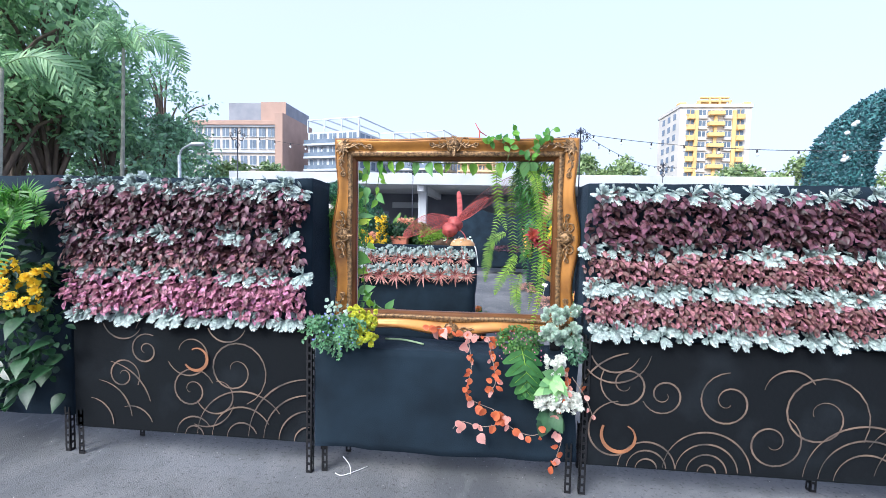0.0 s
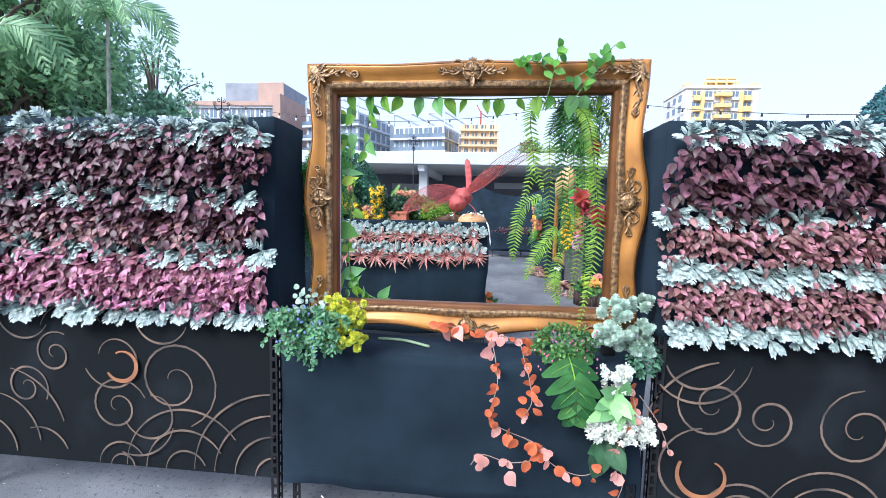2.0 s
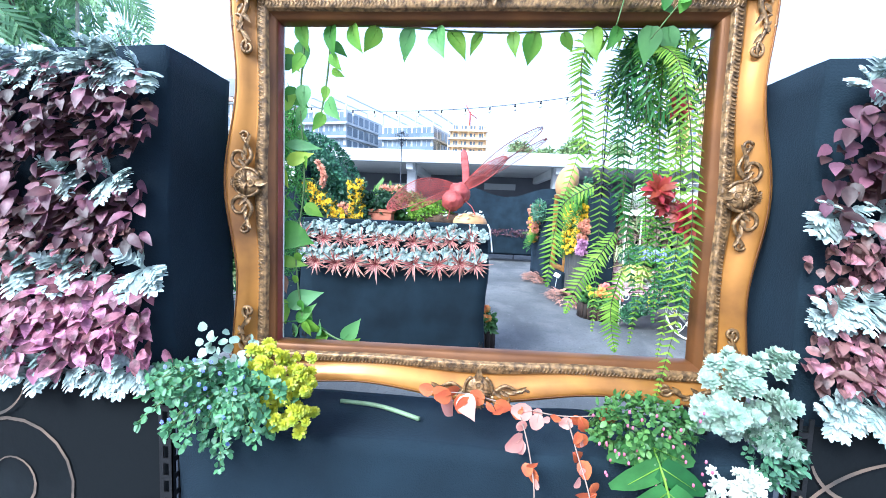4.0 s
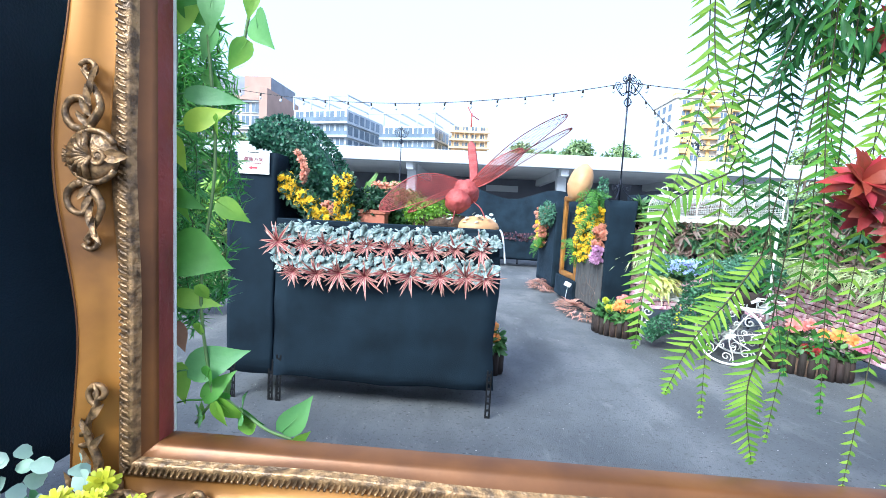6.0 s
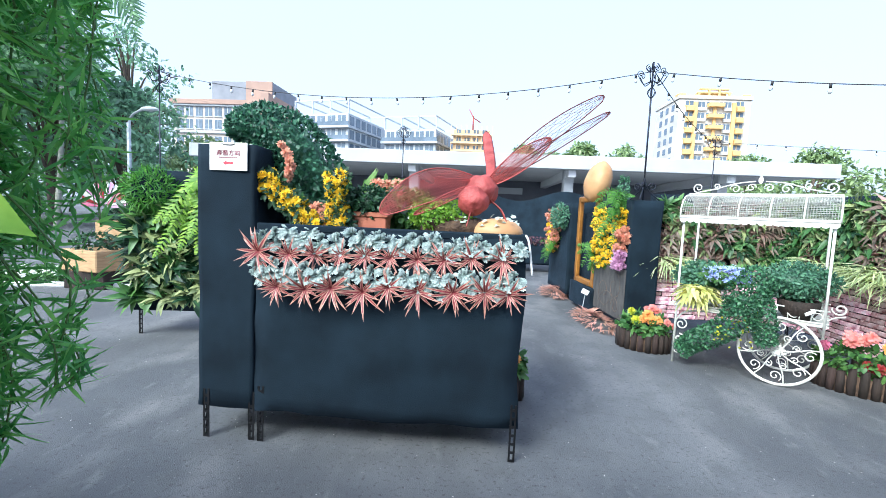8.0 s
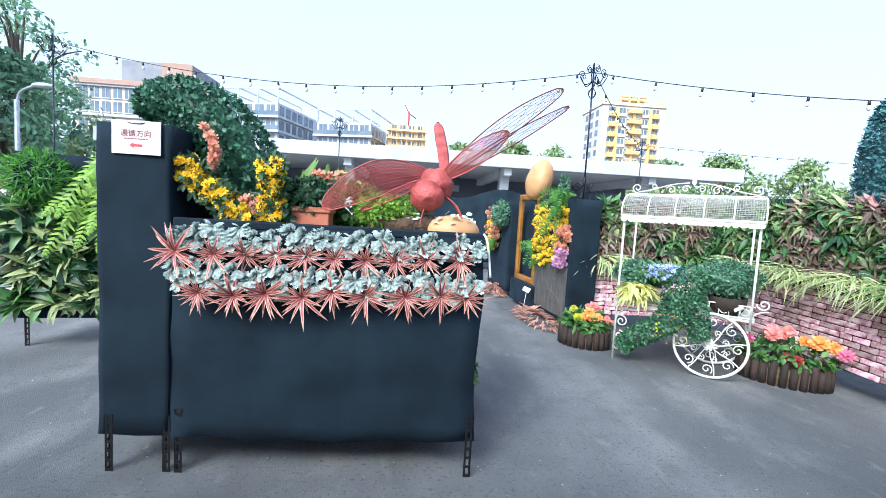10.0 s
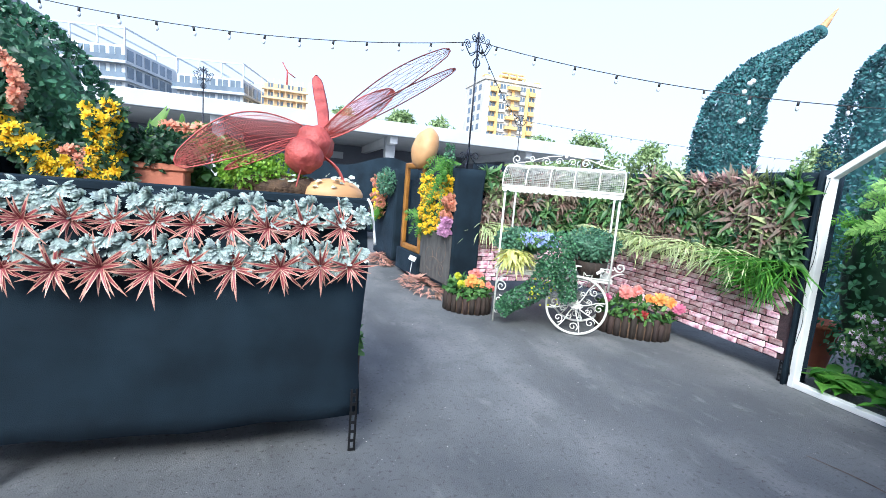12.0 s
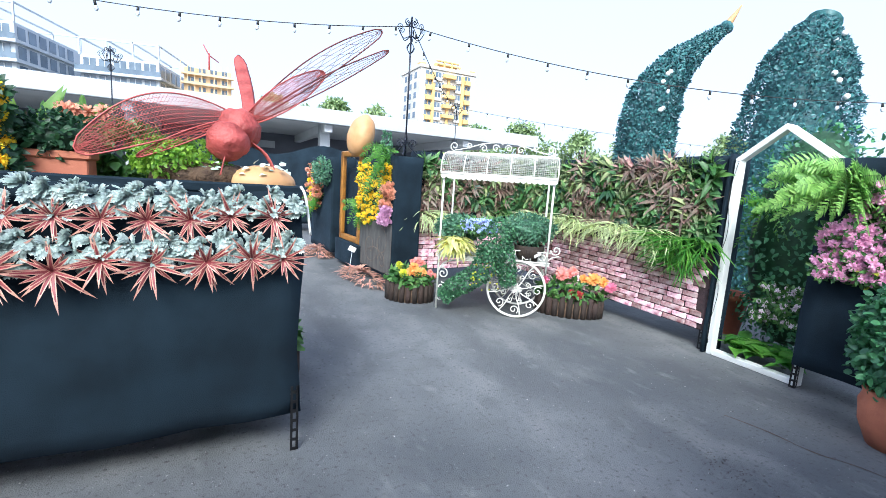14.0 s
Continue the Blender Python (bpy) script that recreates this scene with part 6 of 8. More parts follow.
tub = thing("terracotta_pot", (3.06, 3.93, 0), "large terracotta pot with a dense green bush", "flower pot")
g = Geo()
g.lathe([(0.0, 0.0), (0.12, 0.0), (0.175, 0.13), (0.19, 0.25), (0.175, 0.30), (0.185, 0.34), (0.16, 0.34), (0.15, 0.29), (0.0, 0.29)], 28)
part("pot", g, TERRACOTTA, tub)
random.seed(153)
g = Geo()
g.ball((0, 0, 0.64), (0.19, 0.19, 0.31), 14, 10)
g.bush((0, 0, 0.64), (0.27, 0.27, 0.40), 2600, 0.042, 0.032, ROUND)
part("bush", g, BUSH_LEAF, tub, "dense rounded green leaves")
log_planter(-0.15, 6.05, 0.14, 0.14, 0, "log planters", [
    (ORANGE, 0.045, [(0.02, -0.12, 0.36), (0.06, -0.06, 0.42), (-0.02, -0.05, 0.46), (0.08, -0.1, 0.33)], "orange flowers in a small log planter")], 63)


# ---- topiary horns beyond the screens
def horn(line, radii, leaves, label, seed, tip=None):
    random.seed(seed)
    o = Vector(line[0])
    root = thing("topiary_horn", tuple(o), label, "topiary", "topiary horns")
    pts = [Vector(p) - o for p in line]
    g = Geo()
    core_tube(g, pts, radii, 14)
    part("core", g, TOPIARY, root)
    g = Geo()
    leafy_tube(g, pts, radii, int(leaves * 2.6), 0.058, 0.030, 0.90)
    part("leaves", g, TOPIARY, root, "small dark blue-green leaves")
    if tip:
        a, b = Vector(tip[0]) - o, Vector(tip[1]) - o
        g = Geo()
        g.tube([a, a.lerp(b, 0.5), b], [0.085, 0.05, 0.01], 10)
        part("tip", g, GOURD, root, "tan pointed tip")
    curve = smooth_line(pts, 20)
    for k in range(7):
        i = random.randint(6, 15)
        r = radii[min(int(i / 20 * (len(radii) - 1)), len(radii) - 1)]
        d = unit(Vector((-0.55, -0.83, rnd(-0.2, 0.2))) + wild() * 0.35)
        g = Geo()
        g.ball(curve[i] + d * r * 1.0, 0.04, 10, 7)
        part("globe_light", g, WHITE_PAINT, root, "white globe lamp")
    return root


horn([(6.05, 8.5, 0.0), (6.04, 8.5, 1.0), (6.03, 8.5, 2.1), (6.08, 8.5, 2.85), (6.40, 8.5, 3.42), (6.95, 8.5, 3.92), (7.74, 8.5, 4.48)],
     [0.44, 0.45, 0.44, 0.41, 0.31, 0.17, 0.03], 9000, "tall curved dark topiary horn with globe lights", 160, ((7.68, 8.5, 4.43), (8.08, 8.5, 4.93)))
horn([(7.25, 6.9, 0.0), (7.25, 6.9, 1.2), (7.27, 6.9, 2.3), (7.3, 6.9, 3.0), (7.36, 6.9, 3.5), (7.46, 6.9, 3.85), (7.6, 6.9, 4.12)],
     [0.74, 0.76, 0.74, 0.66, 0.52, 0.32, 0.04], 8000, "tall curved dark topiary horn with globe lights", 161)

# ---- long flat-roofed shelter
CY, CX0, CX1 = 20.0, -12.1, 12.6
shelter = thing("flat_roof_shelter", (0, CY, 0), "long white flat-roofed concrete shelter on columns", "building")
g = Geo()
g.box((CX0, 0.0, 3.22), (CX1, 0.30, 3.74), 0.02)
part("fascia", g, CONCRETE, shelter, "white concrete roof edge", smooth=False)
g = Geo()
g.box((CX0, 0.30, 3.30), (CX1 - 0.3, 12.0, 3.70), 0.02)
part("roof_slab", g, SOFFIT, shelter, "grey roof slab", smooth=False)
for x in (-10, -3.08, 3.13, 9.0):
    g = Geo()
    g.box((x - 0.19, 0.9, 0), (x + 0.19, 1.35, 3.30), 0.02)
    part("column", g, CONCRETE, shelter, smooth=False)
    g = Geo()
    g.box((x - 0.15, 0.30, 2.95), (x + 0.15, 11.0, 3.30), 0.02)
    part("beam", g, SOFFIT, shelter, smooth=False)
g = Geo()
g.box((CX0, 8.0, 0), (CX1 - 1, 8.25, 3.3), 0)
part("back_wall", g, SHADE_WALL, shelter, "dark recessed wall", smooth=False)
for x in (-7, -1.2, 0.6, 2.4, 5.5, 8.0):
    g = Geo()
    g.box((x - 0.75, 7.93, 0.7), (x + 0.75, 7.995, 2.2), 0.02)
    part("shop_window", g, GLASS, shelter, "dark glass", smooth=False)
for x0, x1, z in ((-6, -4.2, 2.4), (4.2, 6.2, 2.1), (0.2, 2.0, 2.55)):
    g = Geo()
    g.box((x0, 7.86, z), (x1, 7.92, z + 0.35), 0.01)
    part("signboard", g, PALE_WALL, shelter, "pale signboard in shade", smooth=False)

# ---- far black screens and low planter at the end of the lane
far = thing("wavy_screen", (0.9, 14.6, 0), "black felt screen with a wavy top edge", "screen")
g = Geo()
n = 24
for s in (0.0, 0.12):
    for i in range(n + 1):
        u = i / n
        x = -1.9 + 3.8 * u
        g.v += [Vector((x, s, 0.12)), Vector((x, s, 1.85 + 0.16 * math.sin(u * 9.4 + 0.6) + 0.10 * math.sin(u * 3.1)))]
for i in range(n):
    a, b = 2 * i, 2 * (n + 1) + 2 * i
    g.face(a, a + 2, a + 3, a + 1)
    g.face(b, b + 1, b + 3, b + 2)
    g.face(a + 1, a + 3, b + 3, b + 1)
part("panel", g, FABRIC, far)
for x in (-1.85, 0, 1.8):
    leg(far, x, 0.0, 0.2)
bench = thing("felt_planter", (1.0, 13.9, 0), "low black felt planter filled with small red plants", "planter")
felt_body(bench, (-1.0, 0.0, 0.22), (0.9, 0.35, 0.72))
for x in (-0.98, 0.86):
    leg(bench, x, 0.0, 0.3)
random.seed(170)
g = Geo()
g.bush((-0.05, 0.1, 0.78), (0.95, 0.16, 0.10), 700, 0.06, 0.04)
part("red_plants", g, MAROON_LEAF, bench, "small dark red plants")


# ---- buildings in the distance
def block(root, lo, hi, mats, name="wall"):
    g = Geo()
    g.box(lo, hi, 0.05)
    return part(name, g, mats, root, smooth=False)


def windows(root, x0, x1, zs, y, cols, w, h, frame_mats=None):
    """Recessed panes with a sill in rows over a facade that looks along -y."""
    for z in zs:
        for k in range(cols):
            x = x0 + (k + 0.5) * (x1 - x0) / cols
            g = Geo()
            g.box((x - w / 2, y - 0.06, z), (x + w / 2, y - 0.02, z + h), 0)
            win = part("window", g, GLASS, root, smooth=False)
            g = Geo()
            g.box((x - w / 2 - 0.1, y - 0.25, z - 0.18), (x + w / 2 + 0.1, y - 0.02, z - 0.02), 0)
            g.box((x - 0.06, y - 0.12, z), (x + 0.06, y - 0.06, z + h), 0)
            part("frame", g, frame_mats or PALE_WALL, win, smooth=False)


b1 = thing("office_block", (-54, 98, 0), "brown and beige office block with a grey rooftop box", "building")
block(b1, (-14, 0, 0), (6.2, 16, 23.0), BEIGE_WALL)
block(b1, (6.2, -1.0, 0), (8.0, 16, 25.0), TAN_WALL)
block(b1, (-5.8, 1, 23.02), (7.9, 14, 27.7), GREY_CLAD, "rooftop_box")
block(b1, (2.0, 0.8, 23.04), (7.95, 0.95, 27.8), TAN_WALL, "brown_cladding")
block(b1, (-14.5, -0.8, 22.4), (6.2, 0.0, 23.4), TAN_WALL, "cornice")
windows(b1, -13.5, 6.0, (10.0, 13.6, 17.2, 19.9), 0, 9, 1.6, 2.0)
for z in (12.6, 16.2, 22.0):
    block(b1, (-14.2, -0.5, z), (6.2, -0.02, z + 0.5), PALE_WALL, "floor_band")


def pergola(root, x0, x1, y0, y1, z0, z1, bays):
    g = Geo()
    for k in range(bays + 1):
        x = x0 + (x1 - x0) * k / bays
        for y in (y0, y1):
            g.box((x - 0.12, y - 0.12, z0), (x + 0.12, y + 0.12, z1), 0)
        g.box((x - 0.1, y0, z1 - 0.25), (x + 0.1, y1, z1), 0)
    for y in (y0, y1):
        g.box((x0, y - 0.12, z1 - 0.3), (x1, y + 0.12, z1), 0)
    part("rooftop_pergola", g, PALE_WALL, root, "pale steel rooftop frame", smooth=False)


def glass_block(x, y, w, d, z, floors, label, turn):
    root = thing("apartment_block", (x, y, 0), label, "building", "terraced glass blocks", turn=turn)
    block(root, (-w / 2, 0, 0), (w / 2, d, z), PALE_WALL)
    for f in range(floors):
        zz = z - 2.9 * (f + 1)
        block(root, (-w / 2 - 0.6, -0.9, zz - 0.25), (w / 2 + 0.6, 0.0, zz + 0.25), PALE_WALL, "balcony_slab")
        windows(root, -w / 2 + 0.3, w / 2 - 0.3, (zz + 0.4,), 0, int(w / 2.4), 1.9, 2.1)
        g = Geo()
        g.box((-w / 2 - 0.5, -0.85, zz + 0.25), (w / 2 + 0.5, -0.80, zz + 1.1), 0)
        part("balustrade", g, GLASS, root, smooth=False)
        g = Geo()
        for k in range(int(d / 2.6)):
            g.box((w / 2 + 0.02, 0.6 + 2.6 * k, zz + 0.5), (w / 2 + 0.06, 2.4 + 2.6 * k, zz + 2.4), 0)
        part("side_glazing", g, GLASS, root, smooth=False)
        block(root, (w / 2, 0.0, zz - 0.2), (w / 2 + 0.6, d, zz + 0.2), PALE_WALL, "side_slab")
    pergola(root, -w / 2, w / 2, 0, d, z, z + 3.0, 3)
    return root


glass_block(-35.5, 100, 13.5, 18, 21.5, 4, "glazed terraced apartment block with a rooftop pergola", -14)
glass_block(-16.5, 104, 12.5, 18, 19.4, 3, "pale terraced apartment block with a rooftop pergola", -14)
SCAFFOLD = mat("ochre_netting", (0.72, 0.54, 0.33), (0.60, 0.43, 0.25), rough=0.85, scale=0.4)
b4 = thing("scaffolded_block", (-2.6, 102, 0), "ochre building wrapped in scaffolding under construction", "building")
block(b4, (-4, 0, 0), (4, 10, 19.4), SCAFFOLD)
for z in (11.2, 12.9, 14.6, 16.3, 18.0):
    block(b4, (-4.4, -0.9, z), (4.4, -0.05, z + 0.35), SCAFFOLD, "scaffold_deck")
    windows(b4, -3.8, 3.8, (z + 0.6,), 0, 4, 1.1, 0.8, SCAFFOLD)
g = Geo()
for k in range(9):
    g.box((-4.4 + 1.1 * k - 0.06, -0.85, 8), (-4.4 + 1.1 * k + 0.06, -0.75, 20.2), 0)
part("scaffold_poles", g, SCAFFOLD, b4, smooth=False)
g = Geo()
g.tube([(0.2, 2, 19.3), (0.2, 2, 22.8)], 0.18, 5)
g.tube([(-0.8, 2, 24.2), (0.2, 2, 22.4), (1.8, 2, 21.4)], 0.12, 5)
part("crane", g, INSECT, b4, "small red crane")

CREAM_TILE = mat("pale_tile_cladding", (0.62, 0.58, 0.51), (0.52, 0.50, 0.46), rough=0.7, scale=0.3)
# ochre of the balconies; the warm sunlight on the roof parts is put into this colour
SUNLIT = mat("sunlit_ochre_cladding", (0.74, 0.50, 0.21), (0.64, 0.42, 0.17), rough=0.75, scale=0.4)
b5 = thing("apartment_tower", (46.6, 100, 0), "pale apartment tower with ochre balconies and a roof frame coloured as sunlit", "building")
block(b5, (-7.0, 0, 0), (7.2, 12, 26.6), CREAM_TILE)
block(b5, (-7.2, -0.3, 26.6), (7.4, 12.2, 27.3), CREAM_TILE, "parapet")
for x in (-6.4, 6.4):
    block(b5, (x - 0.7, 0.2, 27.3), (x + 0.7, 2.0, 27.8), SUNLIT, "parapet_cap")
block(b5, (-2.6, 1.0, 27.3), (2.6, 9, 28.4), SUNLIT, "roof_house")
for z, w in ((27.9, 3.4), (28.6, 2.9)):
    block(b5, (-w, 0.4, z), (w, 0.9, z + 0.35), SUNLIT, "roof_beam")
for x in (-3.0, -1.0, 1.0, 3.0):
    block(b5, (x - 0.2, 0.3, 27.3), (x + 0.2, 0.75, 28.9 if abs(x) < 2 else 28.2), SUNLIT, "roof_post")
for x, w in ((-3.75, 0.38), (0.05, 0.30), (3.75, 0.38)):
    block(b5, (x - w, -0.45, 3.0), (x + w, -0.02, 26.0), SUNLIT, "pier")
for k in range(10):
    z = 24.6 - 2.2 * k
    for x0, x1 in ((-5.6, -4.2), (4.2, 5.6)):
        block(b5, (x0, -0.8, z - 0.45), (x1, -0.02, z + 0.55), SUNLIT, "balcony")
    block(b5, (-1.5, -1.1, z + 0.35), (1.6, -0.02, z + 1.15), SUNLIT, "balcony")
    block(b5, (-3.3, -0.35, z - 0.35), (-1.6, -0.02, z + 0.25), CREAM_TILE, "parapet_band")
    block(b5, (1.7, -0.35, z - 0.35), (3.3, -0.02, z + 0.25), CREAM_TILE, "parapet_band")
    windows(b5, -5.8, -4.1, (z + 0.7,), 0, 1, 1.5, 0.9, SUNLIT)
    windows(b5, -3.4, 3.4, (z + 0.4,), 0, 4, 1.4, 1.1, CREAM_TILE)
    windows(b5, 4.1, 5.8, (z + 0.7,), 0, 1, 1.5, 0.9, SUNLIT)
    g = Geo()
    for y in (2.0, 5.0, 8.0):
        g.box((-7.06, y, z), (-7.01, y + 1.4, z + 1.3), 0)
    part("side_window", g, GLASS, b5, smooth=False)
block(b5, (8.2, 3, 0), (12.5, 12, 14.5), BEIGE_WALL, "side_wing")


# ---- trees
def leaf_clump(g, c, r, count, size):
    for _ in range(count):
        d = wild()
        p = c + Vector((d.x * r, d.y * r, d.z * r * 0.65)) * rnd(0.25, 1.0)
        g.blade(p, d + wild() + Vector((0, 0, -0.3)), d + wild() * 0.8 + Vector((0, 0, 0.6)), size * rnd(0.6, 1.3), size * rnd(0.4, 0.7), (0.3, 1.0, 0.0), 0.2)


def tree(at, height, spread, clumps, seed, leaf=0.35, per=46, mats=None, open_crown=False, low=0.35, label="leafy green tree with an uneven crown"):
    random.seed(seed)
    root = thing("tree", at, label, "tree", "trees")
    g = Geo()
    trunk = smooth_line([(0, 0, 0), (rnd(-0.3, 0.3), rnd(-0.3, 0.3), height * 0.3), (rnd(-0.6, 0.6), rnd(-0.6, 0.6), height * 0.62), (rnd(-0.8, 0.8), 0, height * 0.9)], 14)
    w = height * 0.028
    g.tube(trunk, [w * (1 - 0.85 * i / 14) for i in range(15)], 8)
    crown = Geo()
    for k in range(clumps):
        a = rnd(0, 6.28)
        u = rnd(low, 1.0)
        ring = spread * math.sin(math.pi * min(0.96, (u - low) / (1 - low) * 0.75 + 0.22)) * rnd(0.35, 1.0)
        c = Vector((math.cos(a) * ring, math.sin(a) * ring, height * u))
        i = min(13, int(u * 11))
        if k % (2 if open_crown else 4) == 0:
            mid = trunk[i].lerp(c, 0.5) + Vector((0, 0, height * 0.03))
            g.tube(smooth_line([trunk[max(i - 2, 1)], mid, c], 6), [w * 0.35 * (1 - 0.13 * j) for j in range(7)], 5)
        leaf_clump(crown, c, spread * rnd(0.16, 0.28), per, leaf)
    part("trunk", g, BARK, root)
    part("crown", crown, mats or TREE_LEAF, root, "uneven leafy crown")
    return root


def palm(at, height, fronds, seed, size=2.2, lean=0.6):
    random.seed(seed)
    root = thing("palm_tree", at, "slender palm with feathery drooping fronds", "palm tree", "palms")
    g = Geo()
    top = Vector((rnd(-lean, lean), rnd(-lean, lean), height))
    line = smooth_line([(0, 0, 0), top * 0.4 + Vector((rnd(-0.2, 0.2), 0, 0)), top], 16)
    g.tube(line, [0.11 - 0.003 * i for i in range(17)], 8)
    for i in range(2, 16):
        g.tube(arc(line[i], 0.115 - 0.003 * i, 0, 340, 8, ((1, 0, 0), (0, 1, 0))), 0.012, 4, True)
    part("trunk", g, PALE_BARK, root, "pale ringed trunk")
    for k in range(fronds):
        a = 6.28 * k / fronds + rnd(-0.3, 0.3)
        d = Vector((math.cos(a), math.sin(a), 0))
        rise = rnd(0.1, 0.9)
        g = Geo()
        g.frond([top, top + d * size * 0.35 + Vector((0, 0, size * 0.32 * rise + 0.15)), top + d * size * 0.75 + Vector((0, 0, size * 0.25 * rise)), top + d * size + Vector((0, 0, -size * (0.55 - 0.4 * rise)))], size * 0.26, 22, 0.13, 0.02, True, 0.6)
        part("frond", g, [TREE_LEAF, GREEN_STEM], root)
    return root


PALE_LEAF = leaf_mat("pale_tree_leaf", (0.29, 0.47, 0.30), (0.18, 0.34, 0.20), island=0.45, scale=2)
# light green leaf of the far trees, paled further to paint in distance haze
HAZED_LIGHT_TREE = leaf_mat("hazed_light_tree_leaf", (0.30, 0.40, 0.18), (0.21, 0.31, 0.13), island=0.4, scale=2)
tree((-22.5, 18.0, 0), 15.5, 5.2, 110, 180, 0.42, 48)
tree((-21.6, 20.5, 0), 14.5, 4.4, 120, 187, 0.36, 50)
tree((-28.0, 24.0, 0), 18.0, 6.5, 110, 181, 0.5, 46)
tree((-20.4, 22.5, 0), 9.4, 3.4, 80, 182, 0.30, 46, PALE_LEAF)
tree((-18.5, 24.5, 0), 7.0, 3.0, 60, 183, 0.34, 46, PALE_LEAF, low=0.2)
tree((-29.0, 37.0, 0), 14.5, 5.5, 60, 184, 0.4, 36, PALE_LEAF, True, 0.5, "open-crowned tree with bare limbs showing")
tree((-31.0, 42.0, 0), 10.5, 5.5, 70, 185, 0.45, 44, low=0.2)
tree((-33.0, 30.0, 0), 12.0, 6.0, 80, 186, 0.5, 44, low=0.1)
for x, y, h, s in ((-17.9, 14.5, 6.8, 191), (-19.5, 16.0, 10.5, 192), (-16.9, 19.0, 9.2, 193)):
    palm((x, y, 0), h, 10, s, 2.6)
for x, y, h, w, s in ((24, 46, 7.4, 4.5, 200), (31.5, 48, 8.6, 5.0, 201), (18.5, 48, 6.2, 3.6, 202), (37, 44, 7.8, 4.6, 203), (44, 42, 8.8, 5, 204), (52, 36, 8.5, 5, 205)):
    tree((x, y, 0), h, w, 90, s, 0.45, 46, HAZED_LIGHT_TREE, low=0.12)
for x, y, h, s in ((5.0, 60, 9.6, 210), (12.5, 62, 10.4, 211), (17, 60, 9.9, 212), (9.0, 64, 9.4, 213)):
    tree((x, y, 0), h, 4.2, 110, s, 0.55, 46, HAZED_LIGHT_TREE, low=0.3)
for x, y, h, s in ((-17, 34, 5.6, 220), (-21, 35, 6.0, 221), (-26, 33, 6.4, 222), (-12, 36, 5.2, 223)):
    tree((x, y, 0), h, 3.4, 40, s, 0.4, 40, HAZED_LIGHT_TREE, low=0.15)

# ---- street lamp
lamp = thing("street_lamp", (-13.9, 19.1, 0), "galvanised street lamp with one bent arm", "street lamp")
g = Geo()
g.tube([(0, 0, 0), (0, 0, 4.3)], 0.075, 10)
part("pole", g, GALV, lamp)
g = Geo()
g.tube(smooth_line([(0, 0, 4.2), (0.12, 0, 4.55), (0.5, -0.1, 4.72), (0.75, -0.15, 4.76)], 12), 0.045, 8)
part("arm", g, GALV, lamp)
g = Geo()
g.ball((1.0, -0.2, 4.78), (0.36, 0.15, 0.09), 14, 8)
part("lamp_head", g, PALE_WALL, lamp, "pale lamp head")


# ---- strings of bulbs
def bulb_string(a, b, sag, count, label, seed, size=1.0):
    random.seed(seed)
    a, b = Vector(a), Vector(b)
    root = thing("bulb_string", tuple(a), label, "string lights", "string lights")
    def at(u):
        return (b - a) * u + Vector((0, 0, -4 * sag * u * (1 - u)))
    g = Geo()
    g.tube([at(i / 40) for i in range(41)], 0.0055 * size, 4)
    part("cable", g, CABLE, root)
    g = Geo()
    g.lathe([(0.0, 0.0), (0.013 * size, 0.0), (0.014 * size, -0.045 * size), (0.0, -0.045 * size)], 7)
    g.m = 1
    g.ball((0, 0, -0.072 * size), (0.02 * size, 0.02 * size, 0.03 * size), 8, 6)
    form = coat(g.mesh("bulb"), [CABLE, BULB])
    for k in range(count):
        u = (k + 0.5) / count
        part("bulb", form, None, root, at=Matrix.Translation(at(u)) @ pose(0, 0, 0, rnd(-10, 10), rnd(-10, 10), 0))


bulb_string((1.62, 8.36, 3.22), (-5.6, 9.6, 3.45), 0.36, 19, "black cable with clear bulbs strung between poles", 230)
bulb_string((1.62, 8.36, 3.22), (8.6, 4.2, 2.85), 0.42, 17, "black cable with clear bulbs strung between poles", 231)
bulb_string((5.0, 13.6, 3.3), (22.0, 11.0, 3.4), 0.30, 30, "black cable with clear bulbs strung between poles", 232)
bulb_string((5.0, 13.6, 3.3), (1.62, 8.36, 3.25), 0.15, 10, "black cable with clear bulbs strung between poles", 233)

# ---- plants and stalls beyond the tall felt screen
random.seed(240)
BUTTER = leaf_mat("yellow_olive_leaf", (0.45, 0.46, 0.14), (0.22, 0.28, 0.08), island=0.4)
BROMELIADS = [rosette(500 + s, m, 15, 0.21, 0.062) for s, m in enumerate((GREEN, DEEP, OLIVE, BUTTER, OLIVE, DEEP, GREEN))]
random.seed(240)
left = thing("planted_panel", (-3.42, 7.1, 0), "felt panel packed with bromeliads and ferns", "display panel", "planted panels", turn=14)
felt_body(left, (-0.55, 0.0, 0.25), (0.62, 0.3, 1.72))
leg(left, -0.5, 0.0, 0.3)
leg(left, 0.58, 0.0, 0.3)
LM = pose(-3.42, 7.1, 0, 0, 0, 14)
x = -0.5
while x < 0.62:
    z = 0.45
    while z < 1.35:
        ob = new("leaf_rosette", random.choice(BROMELIADS))
        ob.matrix_world = LM @ pose(x + rnd(-0.05, 0.05), -0.03, z + rnd(-0.05, 0.05), rnd(-10, 10), rnd(-50, 50), 0) @ Matrix.Scale(rnd(0.8, 1.25), 4)
        tagged(ob, "green leaf rosette on a felt panel", "plant", "leaf rosettes")
        z += 0.13
    x += 0.13
random.seed(241)
fern(tuple(LM @ Vector((0.30, -0.05, 1.70))), [((rnd(-0.48, 0.35), rnd(-0.4, 0.0), rnd(-0.85, 0.10)), rnd(0.05, 0.22)) for _ in range(34)], "large lime green sword fern hanging down a felt panel", 242, 0.10, 26, [LIME, GREEN_STEM])
random.seed(243)
